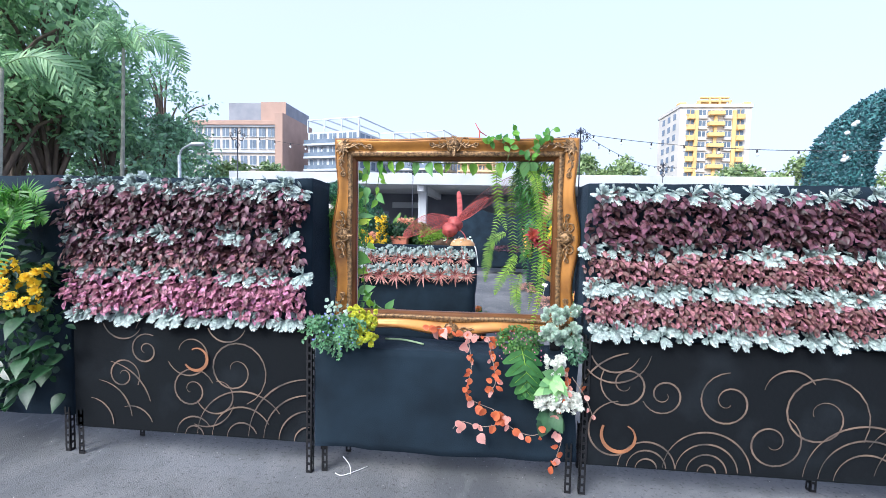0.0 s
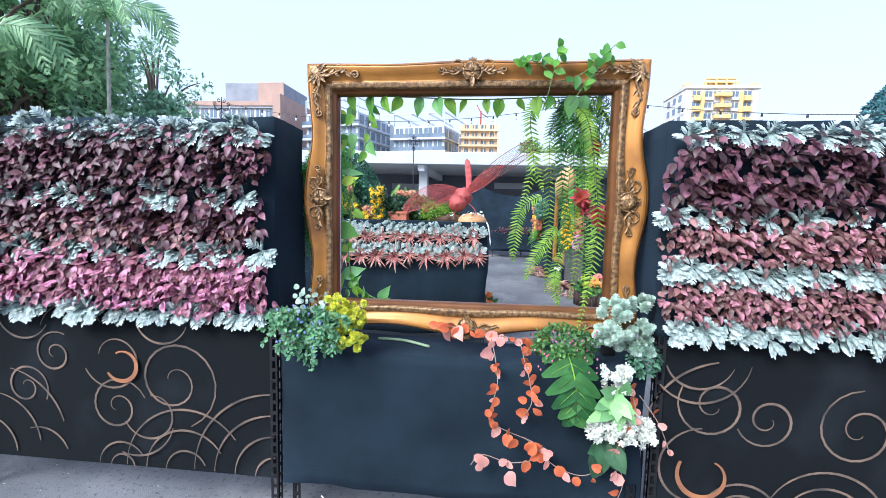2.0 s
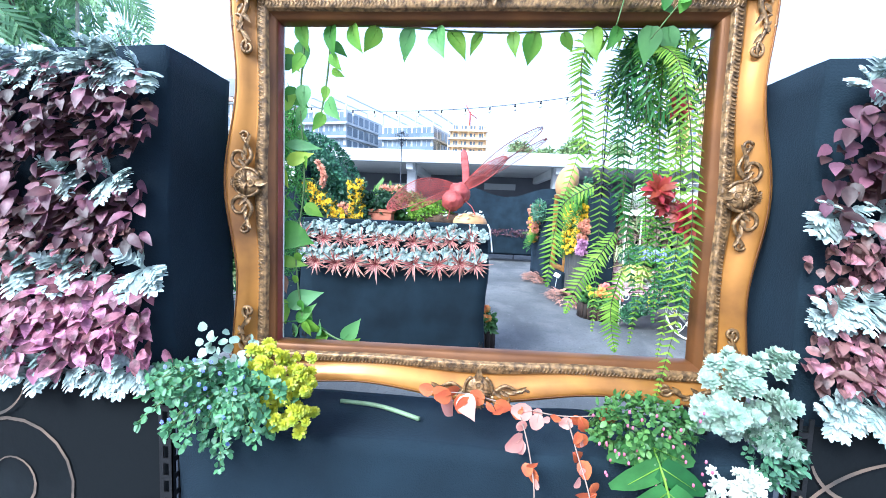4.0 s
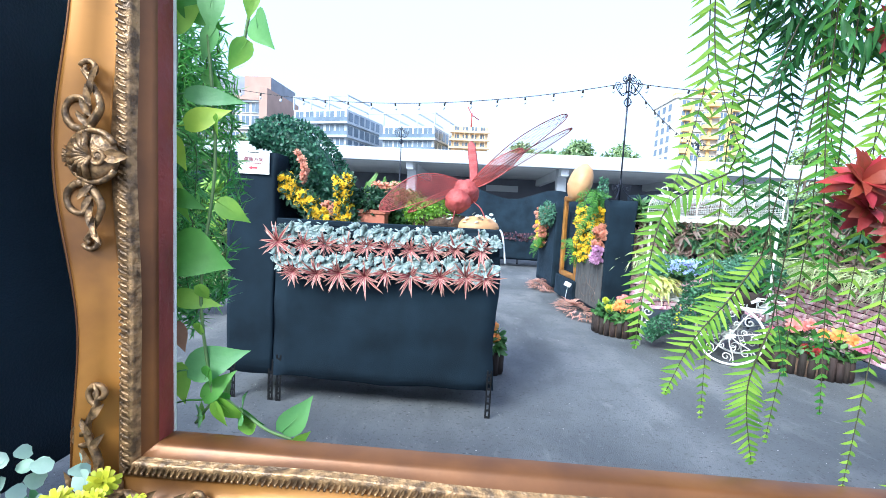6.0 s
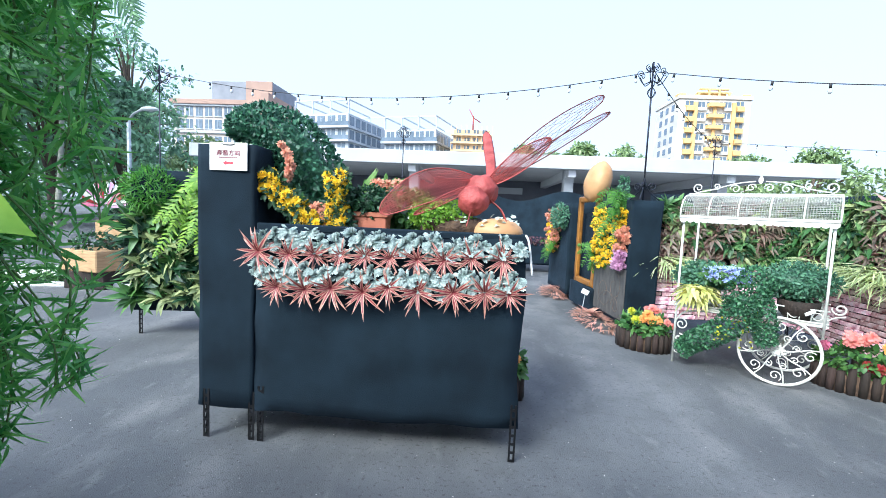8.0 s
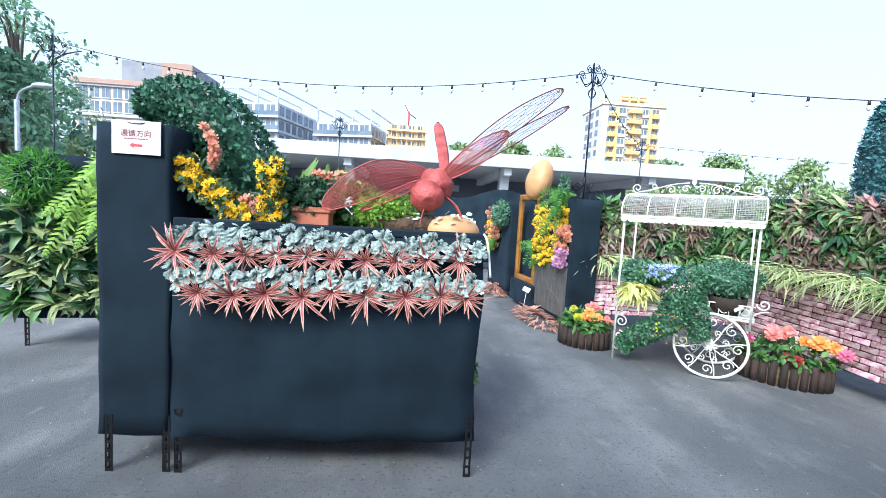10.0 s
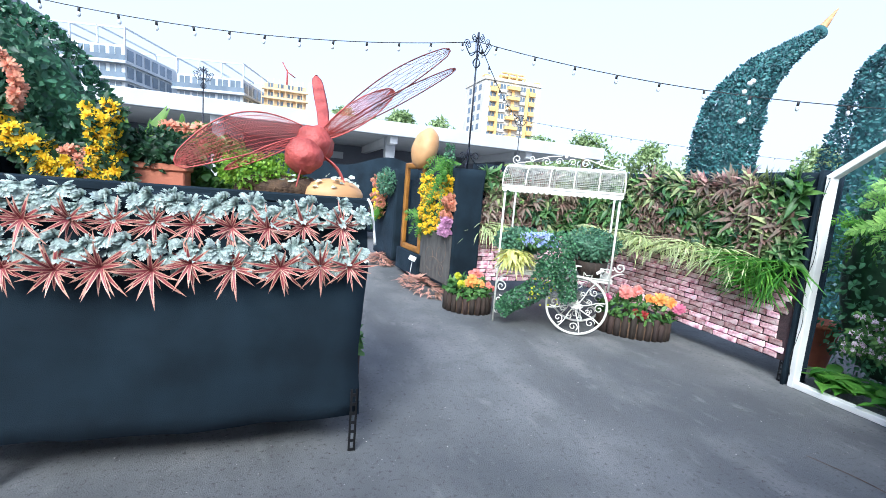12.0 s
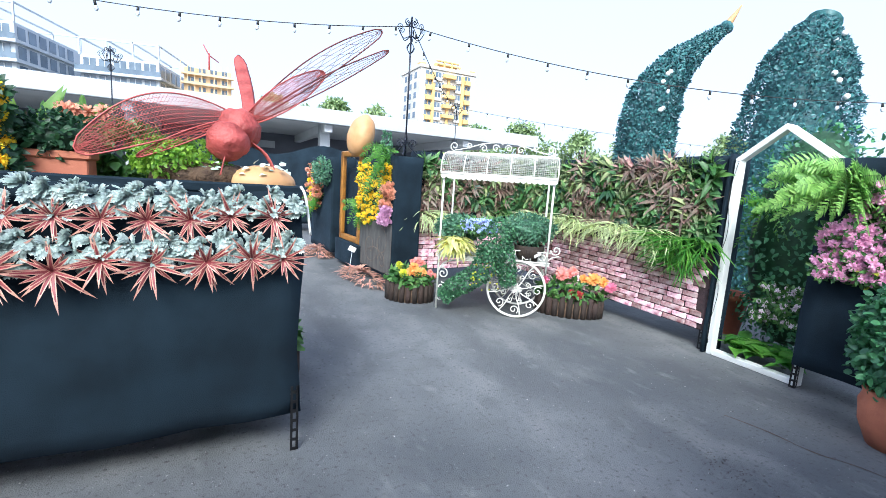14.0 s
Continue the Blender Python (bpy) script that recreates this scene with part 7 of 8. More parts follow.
g = Geo()
g.bush((0, 0, 0), (0.28, 0.24, 0.22), 1600, 0.09, 0.012, LANCE)
solid("feathery_bush", g, BRIGHT, tuple(LM @ Vector((-0.36, -0.0, 1.50))), "feathery bright green plant on a felt panel", "plant")

bed = thing("flower_bed", (-6.2, 9.3, 0), "curved low bed of white flowers with a pale edging", "flower bed")
g = Geo()
g.tube([(-2.2 + 3.6 * u, -0.9 + 1.15 * u + 0.1 * math.sin(u * 5), 0.035) for u in [k / 30 for k in range(31)]], 0.05, 6)
part("edging", g, WHITE_PAINT, bed, "pale edging rope")
random.seed(244)
g = Geo()
for _ in range(2600):
    u, v = rnd(0, 1), rnd(0, 1)
    p = Vector((-2.2 + 3.5 * u, -0.82 + 1.15 * u + 1.4 * v, rnd(0.02, 0.16)))
    g.blade(p, wild() + Vector((0, 0, 0.8)), wild() + Vector((0, 0, 1)), 0.09, 0.05, CARD)
part("foliage", g, GREEN, bed)
g = Geo()
for _ in range(260):
    u, v = rnd(0, 1), rnd(0, 1)
    g.bloom((-2.2 + 3.5 * u, -0.82 + 1.15 * u + 1.3 * v, rnd(0.14, 0.2)), (0, -0.4, 1), 0.035, 8, 0.5, 1)
part("white_blooms", g, WHITE, bed, "small white flowers")
for x, y, z, s in ((-6.35, 9.2, 0.62, 245), (-5.55, 9.7, 0.40, 246), (-6.4, 9.9, 1.05, 247)):
    random.seed(s)
    box = thing("wooden_planter", (x, y, z - 0.35 if z > 0.4 else 0), "square light wooden planter in a flower bed", "planter", "wooden planters", turn=rnd(-15, 15))
    top = 0.33
    g = Geo()
    g.box((-0.36, -0.3, 0), (0.36, 0.3, top), 0.015)
    part("box", g, WOOD_BOX, box, smooth=False)
    g = Geo()
    g.bush((0, 0, top + 0.08), (0.36, 0.3, 0.16), 420, 0.07, 0.04)
    part("greenery", g, DEEP, box)
    if z < 0.9 and z > 0.45:
        continue
stack = thing("wooden_stand", (-6.4, 9.9, 0), "dark stand under a wooden planter", "stand")
g = Geo()
g.box((-0.33, -0.27, 0), (0.33, 0.27, 0.70), 0.01)
part("body", g, LOG, stack, smooth=False)
stack = thing("wooden_stand", (-6.35, 9.2, 0), "dark stand under a wooden planter", "stand")
g = Geo()
g.box((-0.33, -0.27, 0), (0.33, 0.27, 0.27), 0.01)
part("body", g, LOG, stack, smooth=False)


def fan(at, r, seed, a0=0, a1=180):
    """A pleated paper fan of coloured folds."""
    root = thing("paper_fan", at, "pleated paper fan in pink, red and white", "decoration", "paper fans")
    for k in range(14):
        t0, t1 = radians(a0 + (a1 - a0) * k / 14), radians(a0 + (a1 - a0) * (k + 1) / 14)
        g = Geo()
        p = [Vector((math.cos(t) * rr, s, math.sin(t) * rr)) for t, s in ((t0, 0.0), (t1, 0.03)) for rr in (0.05, r)]
        g.v += p + [q + Vector((0, 0.004, 0)) for q in p]
        for q in ((0, 1, 3, 2), (4, 6, 7, 5), (1, 5, 7, 3), (0, 2, 6, 4)):
            g.face(*q)
        part("fold", g, (MAUVE, WHITE, RED, PINK, WHITE)[k % 5], root, smooth=False)


fan((-6.5, 9.5, 1.25), 0.42, 250)
fan((-5.6, 9.55, 0.75), 0.30, 251)
cabinet = thing("display_case", (-5.72, 10.3, 0), "cream display box with a dark edge beside a flower bed", "box", turn=10)
g = Geo()
g.box((-0.45, 0, 0.3), (0.15, 0.5, 1.35), 0.01)
part("box", g, BEIGE_WALL, cabinet, smooth=False)
g = Geo()
g.box((0.16, 0, 0), (0.28, 0.5, 1.35), 0.01)
part("dark_post", g, IRON, cabinet, smooth=False)
g = Geo()
g.box((0.29, 0, 0), (0.46, 0.5, 1.6), 0.01)
part("white_post", g, WHITE_PAINT, cabinet, smooth=False)


# ---- greenery on the gilt frame
def heart_form(length, width, mats, shape=HEART, droop=0.25):
    g = Geo()
    g.blade((0, 0, 0), (0, 0, -1), (0, -1, 0), length, width, shape, droop, 0.10)
    g.tube([(0, 0, 0.0), (0, -0.003, -length * 0.5)], [0.0016, 0.0006], 4)
    return coat(g.mesh("leaf"), mats)


POTHOS = leaf_mat("pothos_leaf", (0.38, 0.60, 0.09), (0.16, 0.38, 0.05), island=0.3, scale=9, trans=0.45)
POTHOS_DARK = leaf_mat("dark_pothos_leaf", (0.09, 0.25, 0.08), (0.15, 0.34, 0.10), scale=9)
FORMS = [heart_form(0.105, 0.062, POTHOS), heart_form(0.09, 0.05, BRIGHT), heart_form(0.12, 0.075, POTHOS_DARK), heart_form(0.08, 0.045, LIME), heart_form(0.10, 0.06, LIME)]


def vine(label, line, leaves, forms, seed, stem=0.003, size=(0.8, 1.2), face=-0.9, stem_mats=None, spread=60, name="vine"):
    """A hanging vine: a stem and leaves, each leaf a part."""
    random.seed(seed)
    o = Vector(line[0])
    root = thing(name, tuple(o), label, "plant", "vines on the frame")
    pts = smooth_line([Vector(p) - o for p in line], 40)
    g = Geo()
    g.tube(pts, stem, 5)
    part("stem", g, stem_mats or GREEN_STEM, root)
    for k in range(leaves):
        p = pts[min(40, int((k + 0.6) / leaves * 40))]
        m = Matrix.Translation(p + Vector((rnd(-0.02, 0.02), rnd(-0.03, 0.01), 0))) @ pose(0, 0, 0, rnd(-25, 30), rnd(-spread, spread), rnd(-40, 40)) @ Matrix.Scale(rnd(*size), 4)
        part("leaf", random.choice(forms), None, root, at=m)
    return root


VY = FY + 0.055
vine("heart-leaved green vine down the side of a gilt frame", [(-0.78, VY, 1.93), (-0.80, VY + 0.02, 1.75), (-0.79, VY + 0.03, 1.5), (-0.81, VY + 0.02, 1.25), (-0.78, VY + 0.02, 1.02)], 13, FORMS, 260, size=(0.45, 0.75))
vine("heart-leaved green vine down the side of a gilt frame", [(-0.70, VY, 1.93), (-0.72, VY + 0.03, 1.82), (-0.74, VY + 0.03, 1.70)], 6, FORMS, 261, size=(0.5, 0.8))
vine("heart-leaved vine along the top of a gilt frame", [(-0.80, VY, 1.97), (-0.5, VY - 0.02, 1.955), (-0.2, VY, 1.95), (0.1, VY - 0.02, 1.955), (0.35, VY, 1.96)], 16, FORMS, 262, size=(0.7, 1.1), spread=35)
vine("broad-leaved green vine at the foot of a gilt frame", [(-0.82, VY + 0.02, 1.0), (-0.78, VY + 0.03, 1.05), (-0.74, VY + 0.03, 1.03), (-0.68, VY + 0.02, 1.0), (-0.63, VY + 0.02, 0.985)], 11, FORMS, 263, spread=150, size=(0.45, 0.75))

# sprig above the top rail
random.seed(264)
sprig = thing("leafy_sprig", (0.15, FY - 0.05, 2.0), "pale green leafy sprigs across the top rail of a frame", "plant", "vines on the frame")
g = Geo()
for line in ([(0.0, 0, 0.0), (0.10, -0.03, 0.03), (0.22, -0.03, 0.14)], [(0, 0, 0.02), (-0.12, -0.03, 0.08), (-0.16, -0.03, 0.05)], [(0.05, 0, -0.1), (0.12, -0.04, 0.0), (0.20, -0.03, 0.10)], [(-0.05, -0.03, -0.08), (-0.02, -0.04, 0.06), (0.0, -0.03, 0.13)]):
    pts = smooth_line(line, 10)
    g.m = 1
    g.tube(pts, 0.002, 4)
    g.m = 0
    for p in pts[3:]:
        g.blade(p, wild() + Vector((0, -0.3, 0.2)), (0, -1, 0.3), rnd(0.04, 0.065), rnd(0.025, 0.04), OVATE, 0.2)
part("leaves", g, [BRIGHT, GREEN_STEM], sprig)

FERN_STEM = mat("dark_frond_stem", (0.055, 0.05, 0.02), rough=0.6, scale=20)
# sword ferns hanging from the top rail
random.seed(265)
hanging = thing("hanging_fern", (0.20, FY + 0.06, 1.96), "long hanging sword fern inside a gilt frame", "fern")
SPREAD = [(-0.16, 0.06, -0.50), (-0.10, 0.02, -0.42), (0.10, -0.12, -1.04), (0.05, 0.10, -0.80),
          (0.06, 0.03, -0.60), (0.12, 0.14, -0.95), (0.15, 0.06, -0.72), (0.17, 0.12, -0.50), (0.06, 0.16, -0.36), (0.10, 0.22, -0.70), (0.02, 0.16, -0.92),
          (0.15, 0.02, -0.36), (0.12, 0.02, -0.44), (0.0, 0.06, -0.30), (0.18, 0.08, -0.86), (0.16, 0.0, -0.96)]
for k, tip in enumerate(SPREAD):
    tip = Vector(tip)
    g = Geo()
    swing = rnd(-0.05, 0.05)
    bow_out = Vector((tip.x * 0.9 - 0.03 + swing, tip.y * 0.7 - 0.03, 0.04 + tip.z * 0.18))
    hook = rnd(-0.07, 0.04)
    g.frond([(rnd(-0.02, 0.13), 0.03, -0.02), bow_out, (tip.x * 1.05 + swing * 1.4, tip.y, tip.z * 0.58), (tip.x + hook, tip.y - 0.02, tip.z)], rnd(0.037, 0.046), int(58 * abs(tip.z) + 8), 0.15, 0.0020, True, 0.10)
    part("frond", g, [FERN_DARK if k % 5 == 3 else LIME if k % 5 != 4 else BRIGHT, FERN_STEM], hanging)
for a, b, c in (((-0.08, 0.04, -0.44), (-0.17, 0.05, -0.50), (-0.205, 0.053, -0.76)), ((-0.01, 0.04, -0.58), (-0.05, 0.05, -0.66), (-0.14, 0.06, -0.845)),
                ((0.02, 0.04, -0.70), (0.0, 0.05, -0.80), (0.02, 0.05, -0.96))):
    a, b, c = Vector(a), Vector(b), Vector(c)
    g = Geo()
    g.frond([(0.06, 0.03, -0.02), a.lerp(Vector((0.06, 0.03, -0.02)), 0.4), a], 0.004, 6, 0.2, 0.0018, False)
    g.frond([a, b, b.lerp(c, 0.5) + Vector((-0.008, 0, 0.01)), c], 0.044, int(62 * (c - a).length) + 8, 0.16, 0.0020, True, 0.10)
    part("frond", g, [LIME, FERN_STEM], hanging)
g = Geo()
g.bush((0.09, 0.06, -0.10), (0.14, 0.09, 0.15), 520, 0.05, 0.008, LANCE, (0, 0, -0.8))
part("dense_top", g, FERN_DARK, hanging, "dark dense upper fronds")
random.seed(266)
reds = thing("red_leaf_cluster", (0.335, FY + 0.055, 1.47), "deep red leafy flowers hanging inside a gilt frame", "flowers")
for c in ((-0.05, -0.02, 0.04), (0.03, -0.02, -0.03), (0.05, 0.0, -0.07), (-0.02, 0, 0.0), (0.0, 0.02, 0.28)):
    g = Geo()
    for _ in range(30 if c[2] < 0.1 else 12):
        g.blade(c, wild() + Vector((0, -0.4, 0.3)), (0, -1, 0.3), rnd(0.034, 0.054), rnd(0.015, 0.023), OVATE, 0.45)
    part("bract", g, RED, reds)

# bushes on the plinth's corners
random.seed(270)
corner = thing("trailing_plant", (-0.87, FRONT + 0.04, 0.92), "trailing green plant with blue flowers at a frame's foot", "plant")
g = Geo()
for _ in range(70):
    a = rnd(-3.3, 0.5)
    end = Vector((math.cos(a) * rnd(0.08, 0.23) - 0.02, rnd(-0.16, -0.02), math.sin(a) * rnd(0.06, 0.19) + 0.03))
    pts = smooth_line([(0, 0.05, 0.04), end * 0.55 + Vector((0, -0.03, 0.05)), end], 8)
    g.m = 1
    g.tube(pts, 0.0016, 4)
    g.m = 0
    for p in pts[2:]:
        for _ in range(5):
            g.blade(p + wild() * 0.008, wild() + Vector((0, -0.4, 0)), (0, -0.8, 0.6), rnd(0.010, 0.024), rnd(0.008, 0.017), ROUND, 0.1)
part("foliage", g, [leaf_mat("small_green_leaf", (0.15, 0.34, 0.17), (0.09, 0.22, 0.10)), GREEN_STEM], corner)
g = Geo()
for _ in range(30):
    g.bloom((rnd(-0.15, 0.10), rnd(-0.15, -0.08), rnd(-0.10, 0.11)), (0, -1, 0.2), 0.0055, 5, 0.6, 1)
part("blue_blooms", g, leaf_mat("violet_blue_petal", (0.16, 0.22, 0.62), (0.24, 0.28, 0.66)), corner, "tiny blue flowers")
random.seed(271)
g = Geo()
for _ in range(48):
    p = (rnd(-0.10, 0.05), rnd(-0.10, 0.0), rnd(0.02, 0.16))
    g.blade(p, wild() + Vector((0, -0.4, 0.3)), (0, -0.8, 0.5), rnd(0.018, 0.028), rnd(0.018, 0.027), ROUND, 0.1)
part("pale_leaves", g, leaf_mat("pale_sage_leaf", (0.44, 0.54, 0.46), (0.27, 0.40, 0.30), island=0.25), corner, "pale silvery leaves")
random.seed(272)
heads("yellow_green_flower", (-0.725, FRONT + 0.0, 0.965), [(rnd(-0.085, 0.085), rnd(-0.08, -0.0), rnd(-0.12, 0.09)) for _ in range(110)], 0.016, LEMON, "yellow-green flower clump at a frame's foot", "flowers", "", (0, -1, 0.4), 18)
random.seed(273)
BRACT = leaf_mat("white_bract", (0.58, 0.68, 0.58), (0.32, 0.47, 0.35), island=0.25, scale=45, trans=0.3)
white = thing("white_bract_plant", (0.47, FRONT + 0.05, 0.99), "plant with white-tipped cone-shaped bracts", "plant")
for _ in range(64):
    c = Vector((rnd(-0.12, 0.06), rnd(-0.10, -0.01), rnd(-0.10, 0.10)))
    d = unit(c + Vector((0, -0.08, 0.09)))
    g = Geo()
    for j in range(6):
        for k in range(6):
            t = k + 0.5 * j
            a = d.orthogonal().normalized()
            b = d.cross(a)
            o = a * math.cos(t * 1.05) + b * math.sin(t * 1.05)
            g.blade(c + d * (0.008 * j), o * (0.85 - 0.08 * j) + d * 0.7, d + o * 0.3, 0.030 * (1 - 0.08 * j), 0.017, OVATE, 0.25)
    part("bract", g, BRACT, white)
random.seed(274)
g = Geo()
g.bush((0, -0.03, 0.06), (0.06, 0.05, 0.08), 360, 0.018, 0.012)
solid("small_leaf_plant", g, [BLUEGREEN], (0.52, FRONT, 0.80), "small blue-green foliage at a panel's corner", "plant")
random.seed(275)
g = Geo()
g.bush((0, -0.05, 0), (0.13, 0.08, 0.08), 1000, 0.019, 0.013)
green = thing("small_leaf_plant", (0.20, FRONT + 0.03, 0.90), "green trailing plant with pink buds on a plinth", "plant")
part("foliage", g, GREEN, green)
g = Geo()
for _ in range(44):
    g.ball((rnd(-0.14, 0.14), rnd(-0.15, -0.07), rnd(-0.10, 0.08)), (0.0035, 0.0035, 0.005), 6, 4)
part("buds", g, PINK, green, "pink buds")

# monstera leaf
random.seed(276)
monstera = thing("monstera_leaf", (0.21, FRONT - 0.07, 0.88), "large cut monstera leaf hanging over a felt plinth", "plant")
g = Geo()
mid = smooth_line([(0, 0, 0), (0.02, -0.05, -0.08), (0.04, -0.03, -0.19), (0.03, 0.0, -0.29)], 12)
g.m = 1
g.tube(mid, 0.003, 5)
g.m = 0
for i in range(0, 11, 2):
    w = 0.115 * math.sin(math.pi * (0.30 + 0.62 * i / 12))
    for s in (-1, 1):
        g.blade(mid[i], (s, -0.10, -0.35 - 0.10 * i), (0, -1, 0.1), w * 1.15, 0.062, (0.9, 1.0, 0.95, 0.85, 0.6, 0.25), 0.15, 0.06)
        g.m = 1
        g.tube([mid[i], mid[i] + unit((s, -0.10, -0.35 - 0.10 * i)) * w * 0.8 + Vector((0, -0.006, 0))], [0.0016, 0.0006], 4)
        g.m = 0
part("blade", g, [FERN_DARK, LIME], monstera)
random.seed(277)
g = Geo()
for _ in range(16):
    g.blade((rnd(-0.02, 0.02), -0.08, rnd(-0.05, 0.05)), (rnd(-0.8, 0.8), -0.5, rnd(-1, 0.6)), (0, -1, 0.2), rnd(0.08, 0.12), rnd(0.04, 0.06), OVATE, 0.3)
solid("pale_green_leaves", g, leaf_mat("pale_green_leaf", (0.30, 0.55, 0.22), (0.2, 0.42, 0.16)), (0.40, FRONT - 0.02, 0.72), "pale green leaf spray above white flowers", "plant")
random.seed(278)
heads("white_hydrangea", (0.42, FRONT - 0.08, 0.60), [(rnd(-0.12, 0.13), rnd(-0.05, 0.02), rnd(-0.05, 0.045) - 0.03 * abs(rnd(-1, 1))) for _ in range(170)], 0.0145, WHITE, "white hydrangea heads hanging before a felt plinth", "flowers", "", (0, -1, 0.2), 8)
random.seed(279)
heads("white_hydrangea", (0.40, FRONT - 0.07, 0.79), [(rnd(-0.05, 0.06), rnd(-0.05, 0.02), rnd(-0.05, 0.05)) for _ in range(60)], 0.0145, WHITE, "white hydrangea heads hanging before a felt plinth", "flowers", "", (0, -1, 0.2), 8)
random.seed(280)
g = Geo()
for _ in range(10):
    g.blade((rnd(-0.04, 0.04), -0.04, rnd(-0.03, 0.03)), (rnd(-0.7, 0.7), -0.3, rnd(-1, -0.2)), (0, -1, 0.2), rnd(0.1, 0.13), rnd(0.07, 0.09), LANCE, 0.2)
solid("dark_leaf_spray", g, DEEP, (0.37, FRONT - 0.01, 0.50), "dark green leaves below white flowers", "plant")

# orange and blush leaves on trailing stems
ORANGES = [heart_form(0.055, 0.052, AUTUMN, ROUND, 0.1), heart_form(0.05, 0.048, AUTUMN, ROUND, 0.2), heart_form(0.055, 0.05, BLUSH, ROUND, 0.15), heart_form(0.06, 0.035, AUTUMN, OVATE, 0.3), heart_form(0.035, 0.032, BLUSH, ROUND, 0.1)]
TWIG = mat("greyed_twig", (0.33, 0.24, 0.19), rough=0.7, scale=20)
S = FRONT - 0.05
for k, (line, leaves) in enumerate((
        ([(-0.34, S + 0.10, 0.93), (-0.24, S + 0.09, 0.935), (-0.12, S + 0.07, 0.92), (0.0, S + 0.05, 0.91), (0.12, S + 0.05, 0.92)], 20),
        ([(-0.10, S + 0.06, 0.90), (-0.08, S, 0.83), (-0.07, S - 0.05, 0.74), (-0.09, S - 0.05, 0.64), (-0.06, S - 0.04, 0.56), (0.08, S - 0.03, 0.50), (0.16, S - 0.03, 0.46)], 26),
        ([(0.02, S + 0.05, 0.90), (0.04, S, 0.83), (0.06, S - 0.05, 0.76), (0.07, S - 0.05, 0.67), (0.03, S - 0.05, 0.60)], 20),
        ([(0.05, S - 0.02, 0.51), (0.12, S - 0.03, 0.44), (0.0, S - 0.03, 0.40), (-0.12, S - 0.02, 0.42), (-0.17, S - 0.02, 0.37)], 9),
        ([(0.12, S - 0.03, 0.46), (0.18, S - 0.03, 0.40), (0.30, S - 0.03, 0.37), (0.40, S - 0.03, 0.45), (0.44, S - 0.03, 0.55)], 10),
        ([(0.44, S - 0.02, 0.78), (0.48, S - 0.04, 0.68), (0.47, S - 0.04, 0.60)], 8),
        ([(0.50, S - 0.02, 0.72), (0.57, S - 0.05, 0.62), (0.62, S - 0.05, 0.50)], 5),
        ([(0.42, S - 0.02, 0.46), (0.45, S - 0.04, 0.36), (0.43, S - 0.03, 0.26), (0.42, S - 0.03, 0.19)], 8))):
    vine("trailing stem of orange and blush artificial leaves", line, leaves, ORANGES, 290 + k, 0.0018, (0.55, 1.05), stem_mats=TWIG, spread=110, name="autumn_vine")
for x, z, a in ((-0.31, 0.92, 60), (-0.25, 0.94, -30), (-0.02, 0.35, 20)):
    g = Geo()
    g.blade((0, 0, 0), (0.5, -0.3, -0.6), (0, -1, 0.4), 0.07, 0.06, HEART, 0.2)
    solid("blush_leaf", g, BLUSH, (x, S + (0.07 if z > 0.8 else -0.03), z), "pale blush artificial leaf on a felt plinth", "plant", "blush leaves", turn=a)
g = Geo()
g.tube(smooth_line([(-0.64, FRONT + 0.21, 0.812), (-0.51, FRONT + 0.18, 0.818), (-0.38, FRONT + 0.13, 0.81)], 14), 0.007, 6)
solid("cut_stem", g, leaf_mat("pale_stem", (0.3, 0.42, 0.25)), (0, 0, 0), "pale green cut stem lying on a felt plinth", "plant")

# broad heart leaves on the inner side of the frame, and a feathery plant hung behind it
BIG_HEART = (0.42, 0.80, 0.97, 1.0, 0.93, 0.78, 0.58, 0.36, 0.16, 0.0)
YELLOWED = leaf_mat("yellow_green_leaf", (0.48, 0.62, 0.06), (0.26, 0.46, 0.05), island=0.2, scale=9, trans=0.45)
TEAL = leaf_mat("dark_teal_leaf", (0.05, 0.16, 0.11), (0.09, 0.24, 0.16), scale=12, trans=0.15)
DRIED = leaf_mat("dried_brown_leaf", (0.40, 0.24, 0.14), (0.24, 0.13, 0.07), scale=16, trans=0.2)
random.seed(300)
pothos = thing("pothos_vine", (-0.86, FY + 0.06, 1.02), "pothos vine with broad green and yellowing heart leaves", "plant", "vines on the frame")
g = Geo()
g.tube(smooth_line([(-0.02, 0, 0.0), (0.0, 0.012, 0.2), (-0.02, 0.0, 0.42), (0.005, 0.012, 0.66), (-0.01, 0, 0.93)], 30), 0.003, 5)
part("stem", g, GREEN_STEM, pothos)
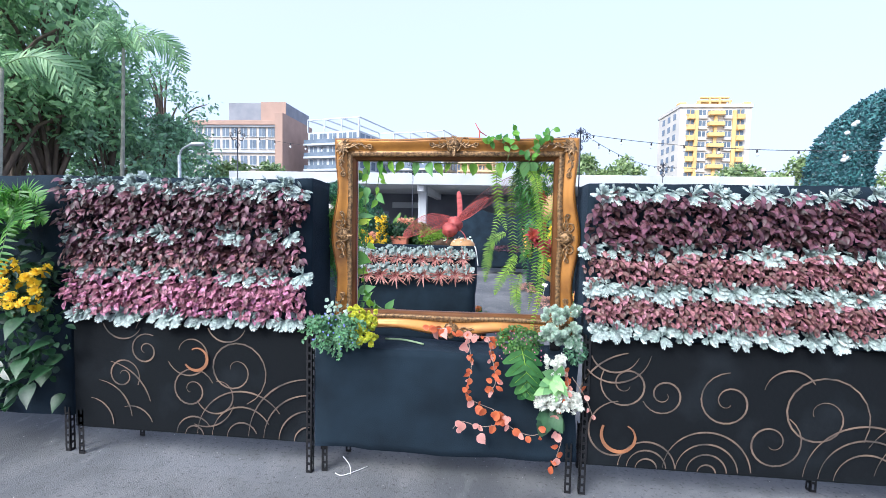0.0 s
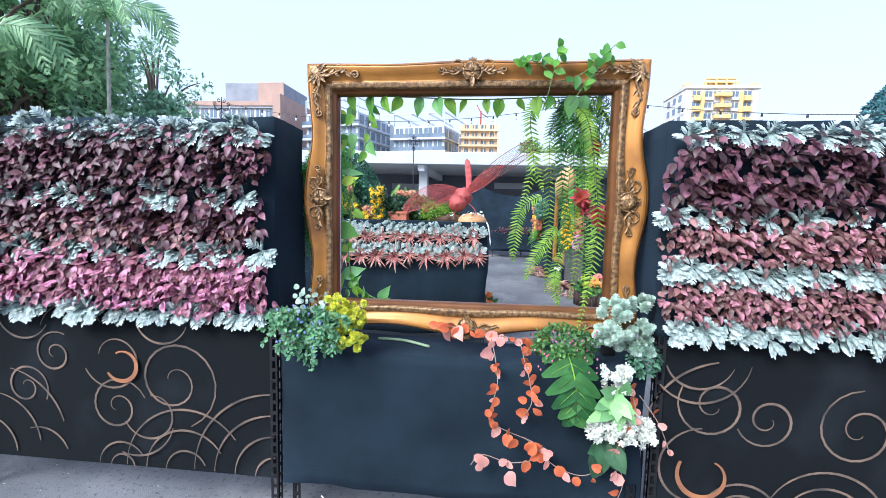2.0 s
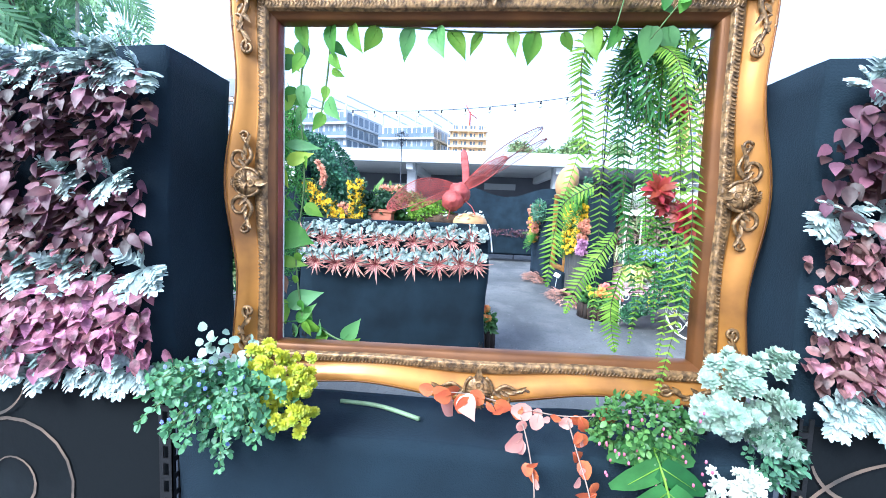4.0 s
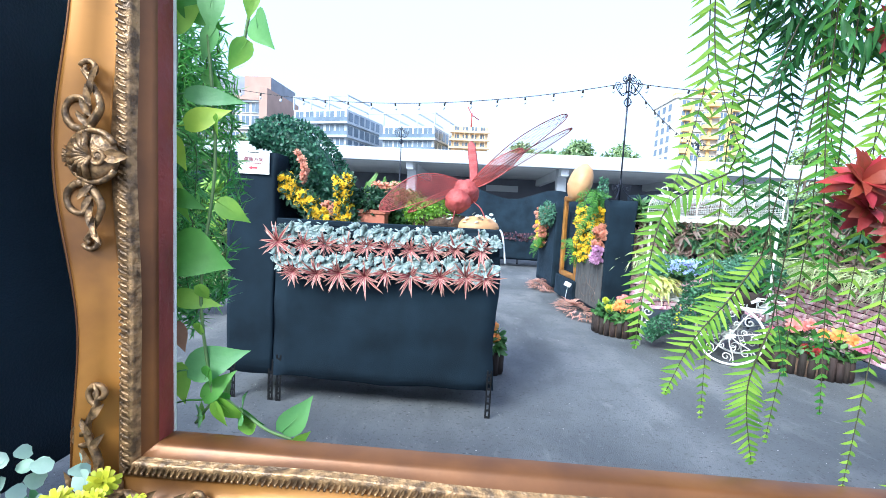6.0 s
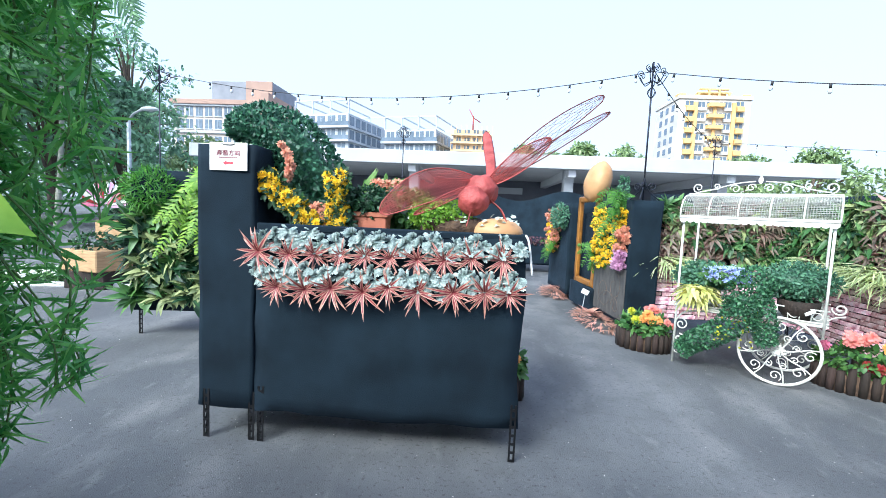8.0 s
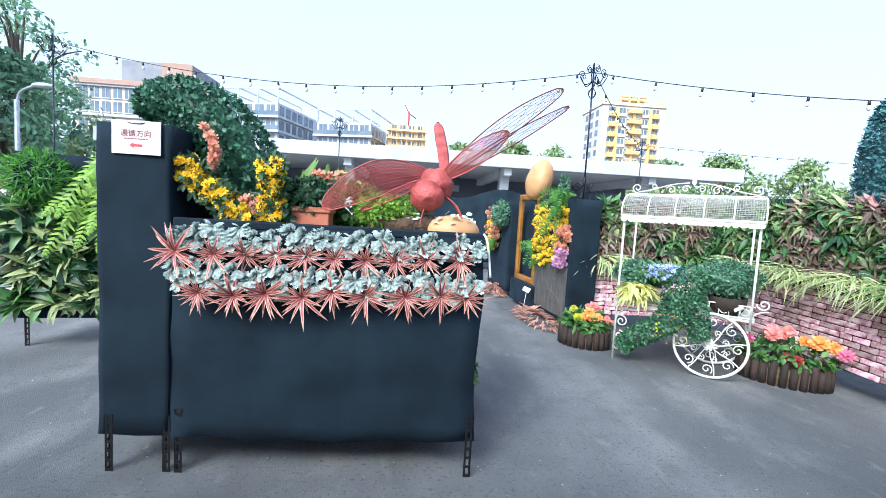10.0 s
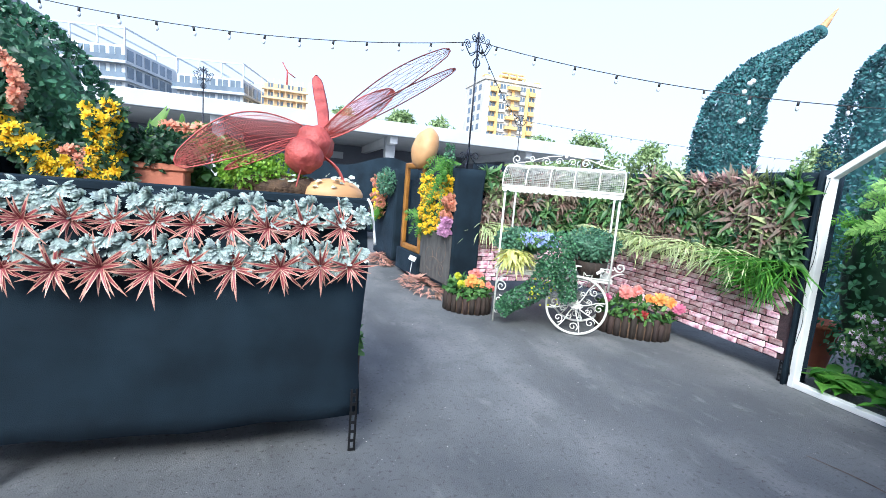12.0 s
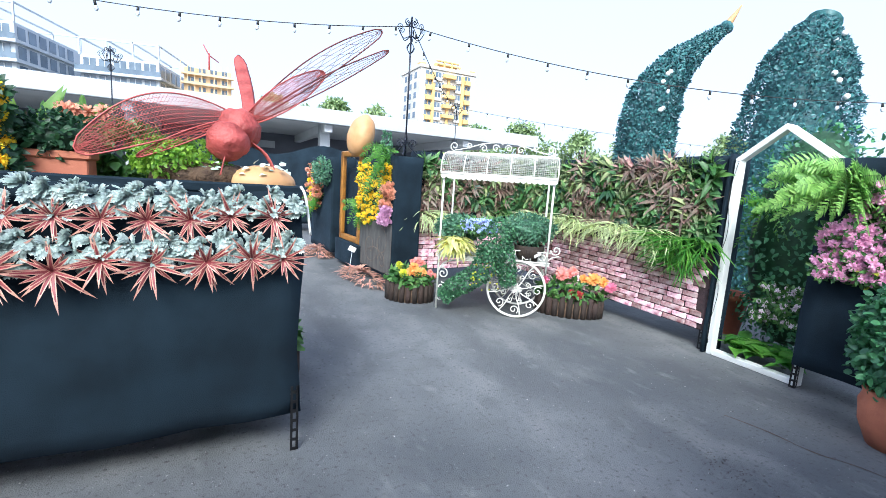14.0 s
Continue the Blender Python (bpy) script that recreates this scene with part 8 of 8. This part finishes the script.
for x, z, dx, dz, w, m in ((-0.024, 0.597, 0.01, -0.075, 0.05, TEAL), (0.02, 0.594, 0.105, -0.008, 0.036, POTHOS_DARK), (0.02, 0.538, 0.08, 0.03, 0.044, YELLOWED),
                           (-0.01, 0.519, 0.035, -0.058, 0.036, YELLOWED), (-0.012, 0.448, 0.028, -0.083, 0.038, POTHOS), (-0.01, 0.416, 0.064, -0.026, 0.034, BRIGHT),
                           (-0.006, 0.319, 0.108, -0.03, 0.092, BRIGHT), (-0.002, 0.226, 0.086, -0.012, 0.038, LIME), (-0.016, 0.218, 0.018, -0.086, 0.032, POTHOS_DARK),
                           (0.004, 0.177, 0.014, -0.058, 0.036, DRIED), (0.024, 0.085, 0.108, 0.04, 0.066, POTHOS_DARK), (0.006, 0.098, 0.01, -0.082, 0.046, POTHOS),
                           (0.056, 0.029, 0.055, 0.058, 0.04, BRIGHT), (0.0, 0.70, 0.05, 0.05, 0.045, POTHOS), (0.01, 0.76, 0.07, -0.05, 0.05, BRIGHT), (0.0, 0.83, 0.06, 0.03, 0.05, POTHOS_DARK), (0.0, 0.88, 0.05, -0.06, 0.048, YELLOWED)):
    g = Geo()
    way = Vector((dx, rnd(-0.012, 0.012), dz))
    g.blade((x, 0.012, z), way, (rnd(-0.25, 0.25), -1, rnd(0.0, 0.35)), way.length * 1.05, w, BIG_HEART, rnd(0.08, 0.22), 0.08)
    g.tube([(-0.012, 0.0, z - 0.012), (x * 0.5, 0.010, z - 0.002), (x, 0.012, z)], 0.0018, 4)
    part("leaf", g, m, pothos)
random.seed(301)
FEATHER = leaf_mat("feathery_leaf", (0.22, 0.52, 0.12), (0.12, 0.36, 0.08), island=0.4, trans=0.4)
feathery = thing("asparagus_fern", (-1.10, 2.93, 1.47), "feathery bright green asparagus fern behind a felt panel", "plant")
for k in range(140):
    a = rnd(-2.9, 1.2)
    reach = rnd(0.08, 0.27)
    deep = rnd(0.04, 0.24)
    end = Vector((min(math.cos(a) * reach, 0.26 - 0.6 * max(0, deep - 0.1)), deep, math.sin(a) * reach * 1.45 + 0.04))
    line = smooth_line([(rnd(-0.08, 0.08), 0.0, rnd(-0.15, 0.15)), end * 0.5 + Vector((0, 0.02, 0.07)), end, end + Vector((rnd(-0.03, 0.03), 0.01, rnd(-0.12, -0.03)))], 16)
    g = Geo()
    g.m = 1
    g.tube(line, 0.0013, 4)
    g.m = 0
    for p in line[2:]:
        for _ in range(6):
            d = wild() + Vector((0, 0, -0.2))
            g.blade(p + wild() * 0.008, d, wild(), rnd(0.024, 0.046), 0.0046, LANCE, 0.15, 0.1)
    part("spray", g, [FEATHER, GREEN_STEM], feathery)
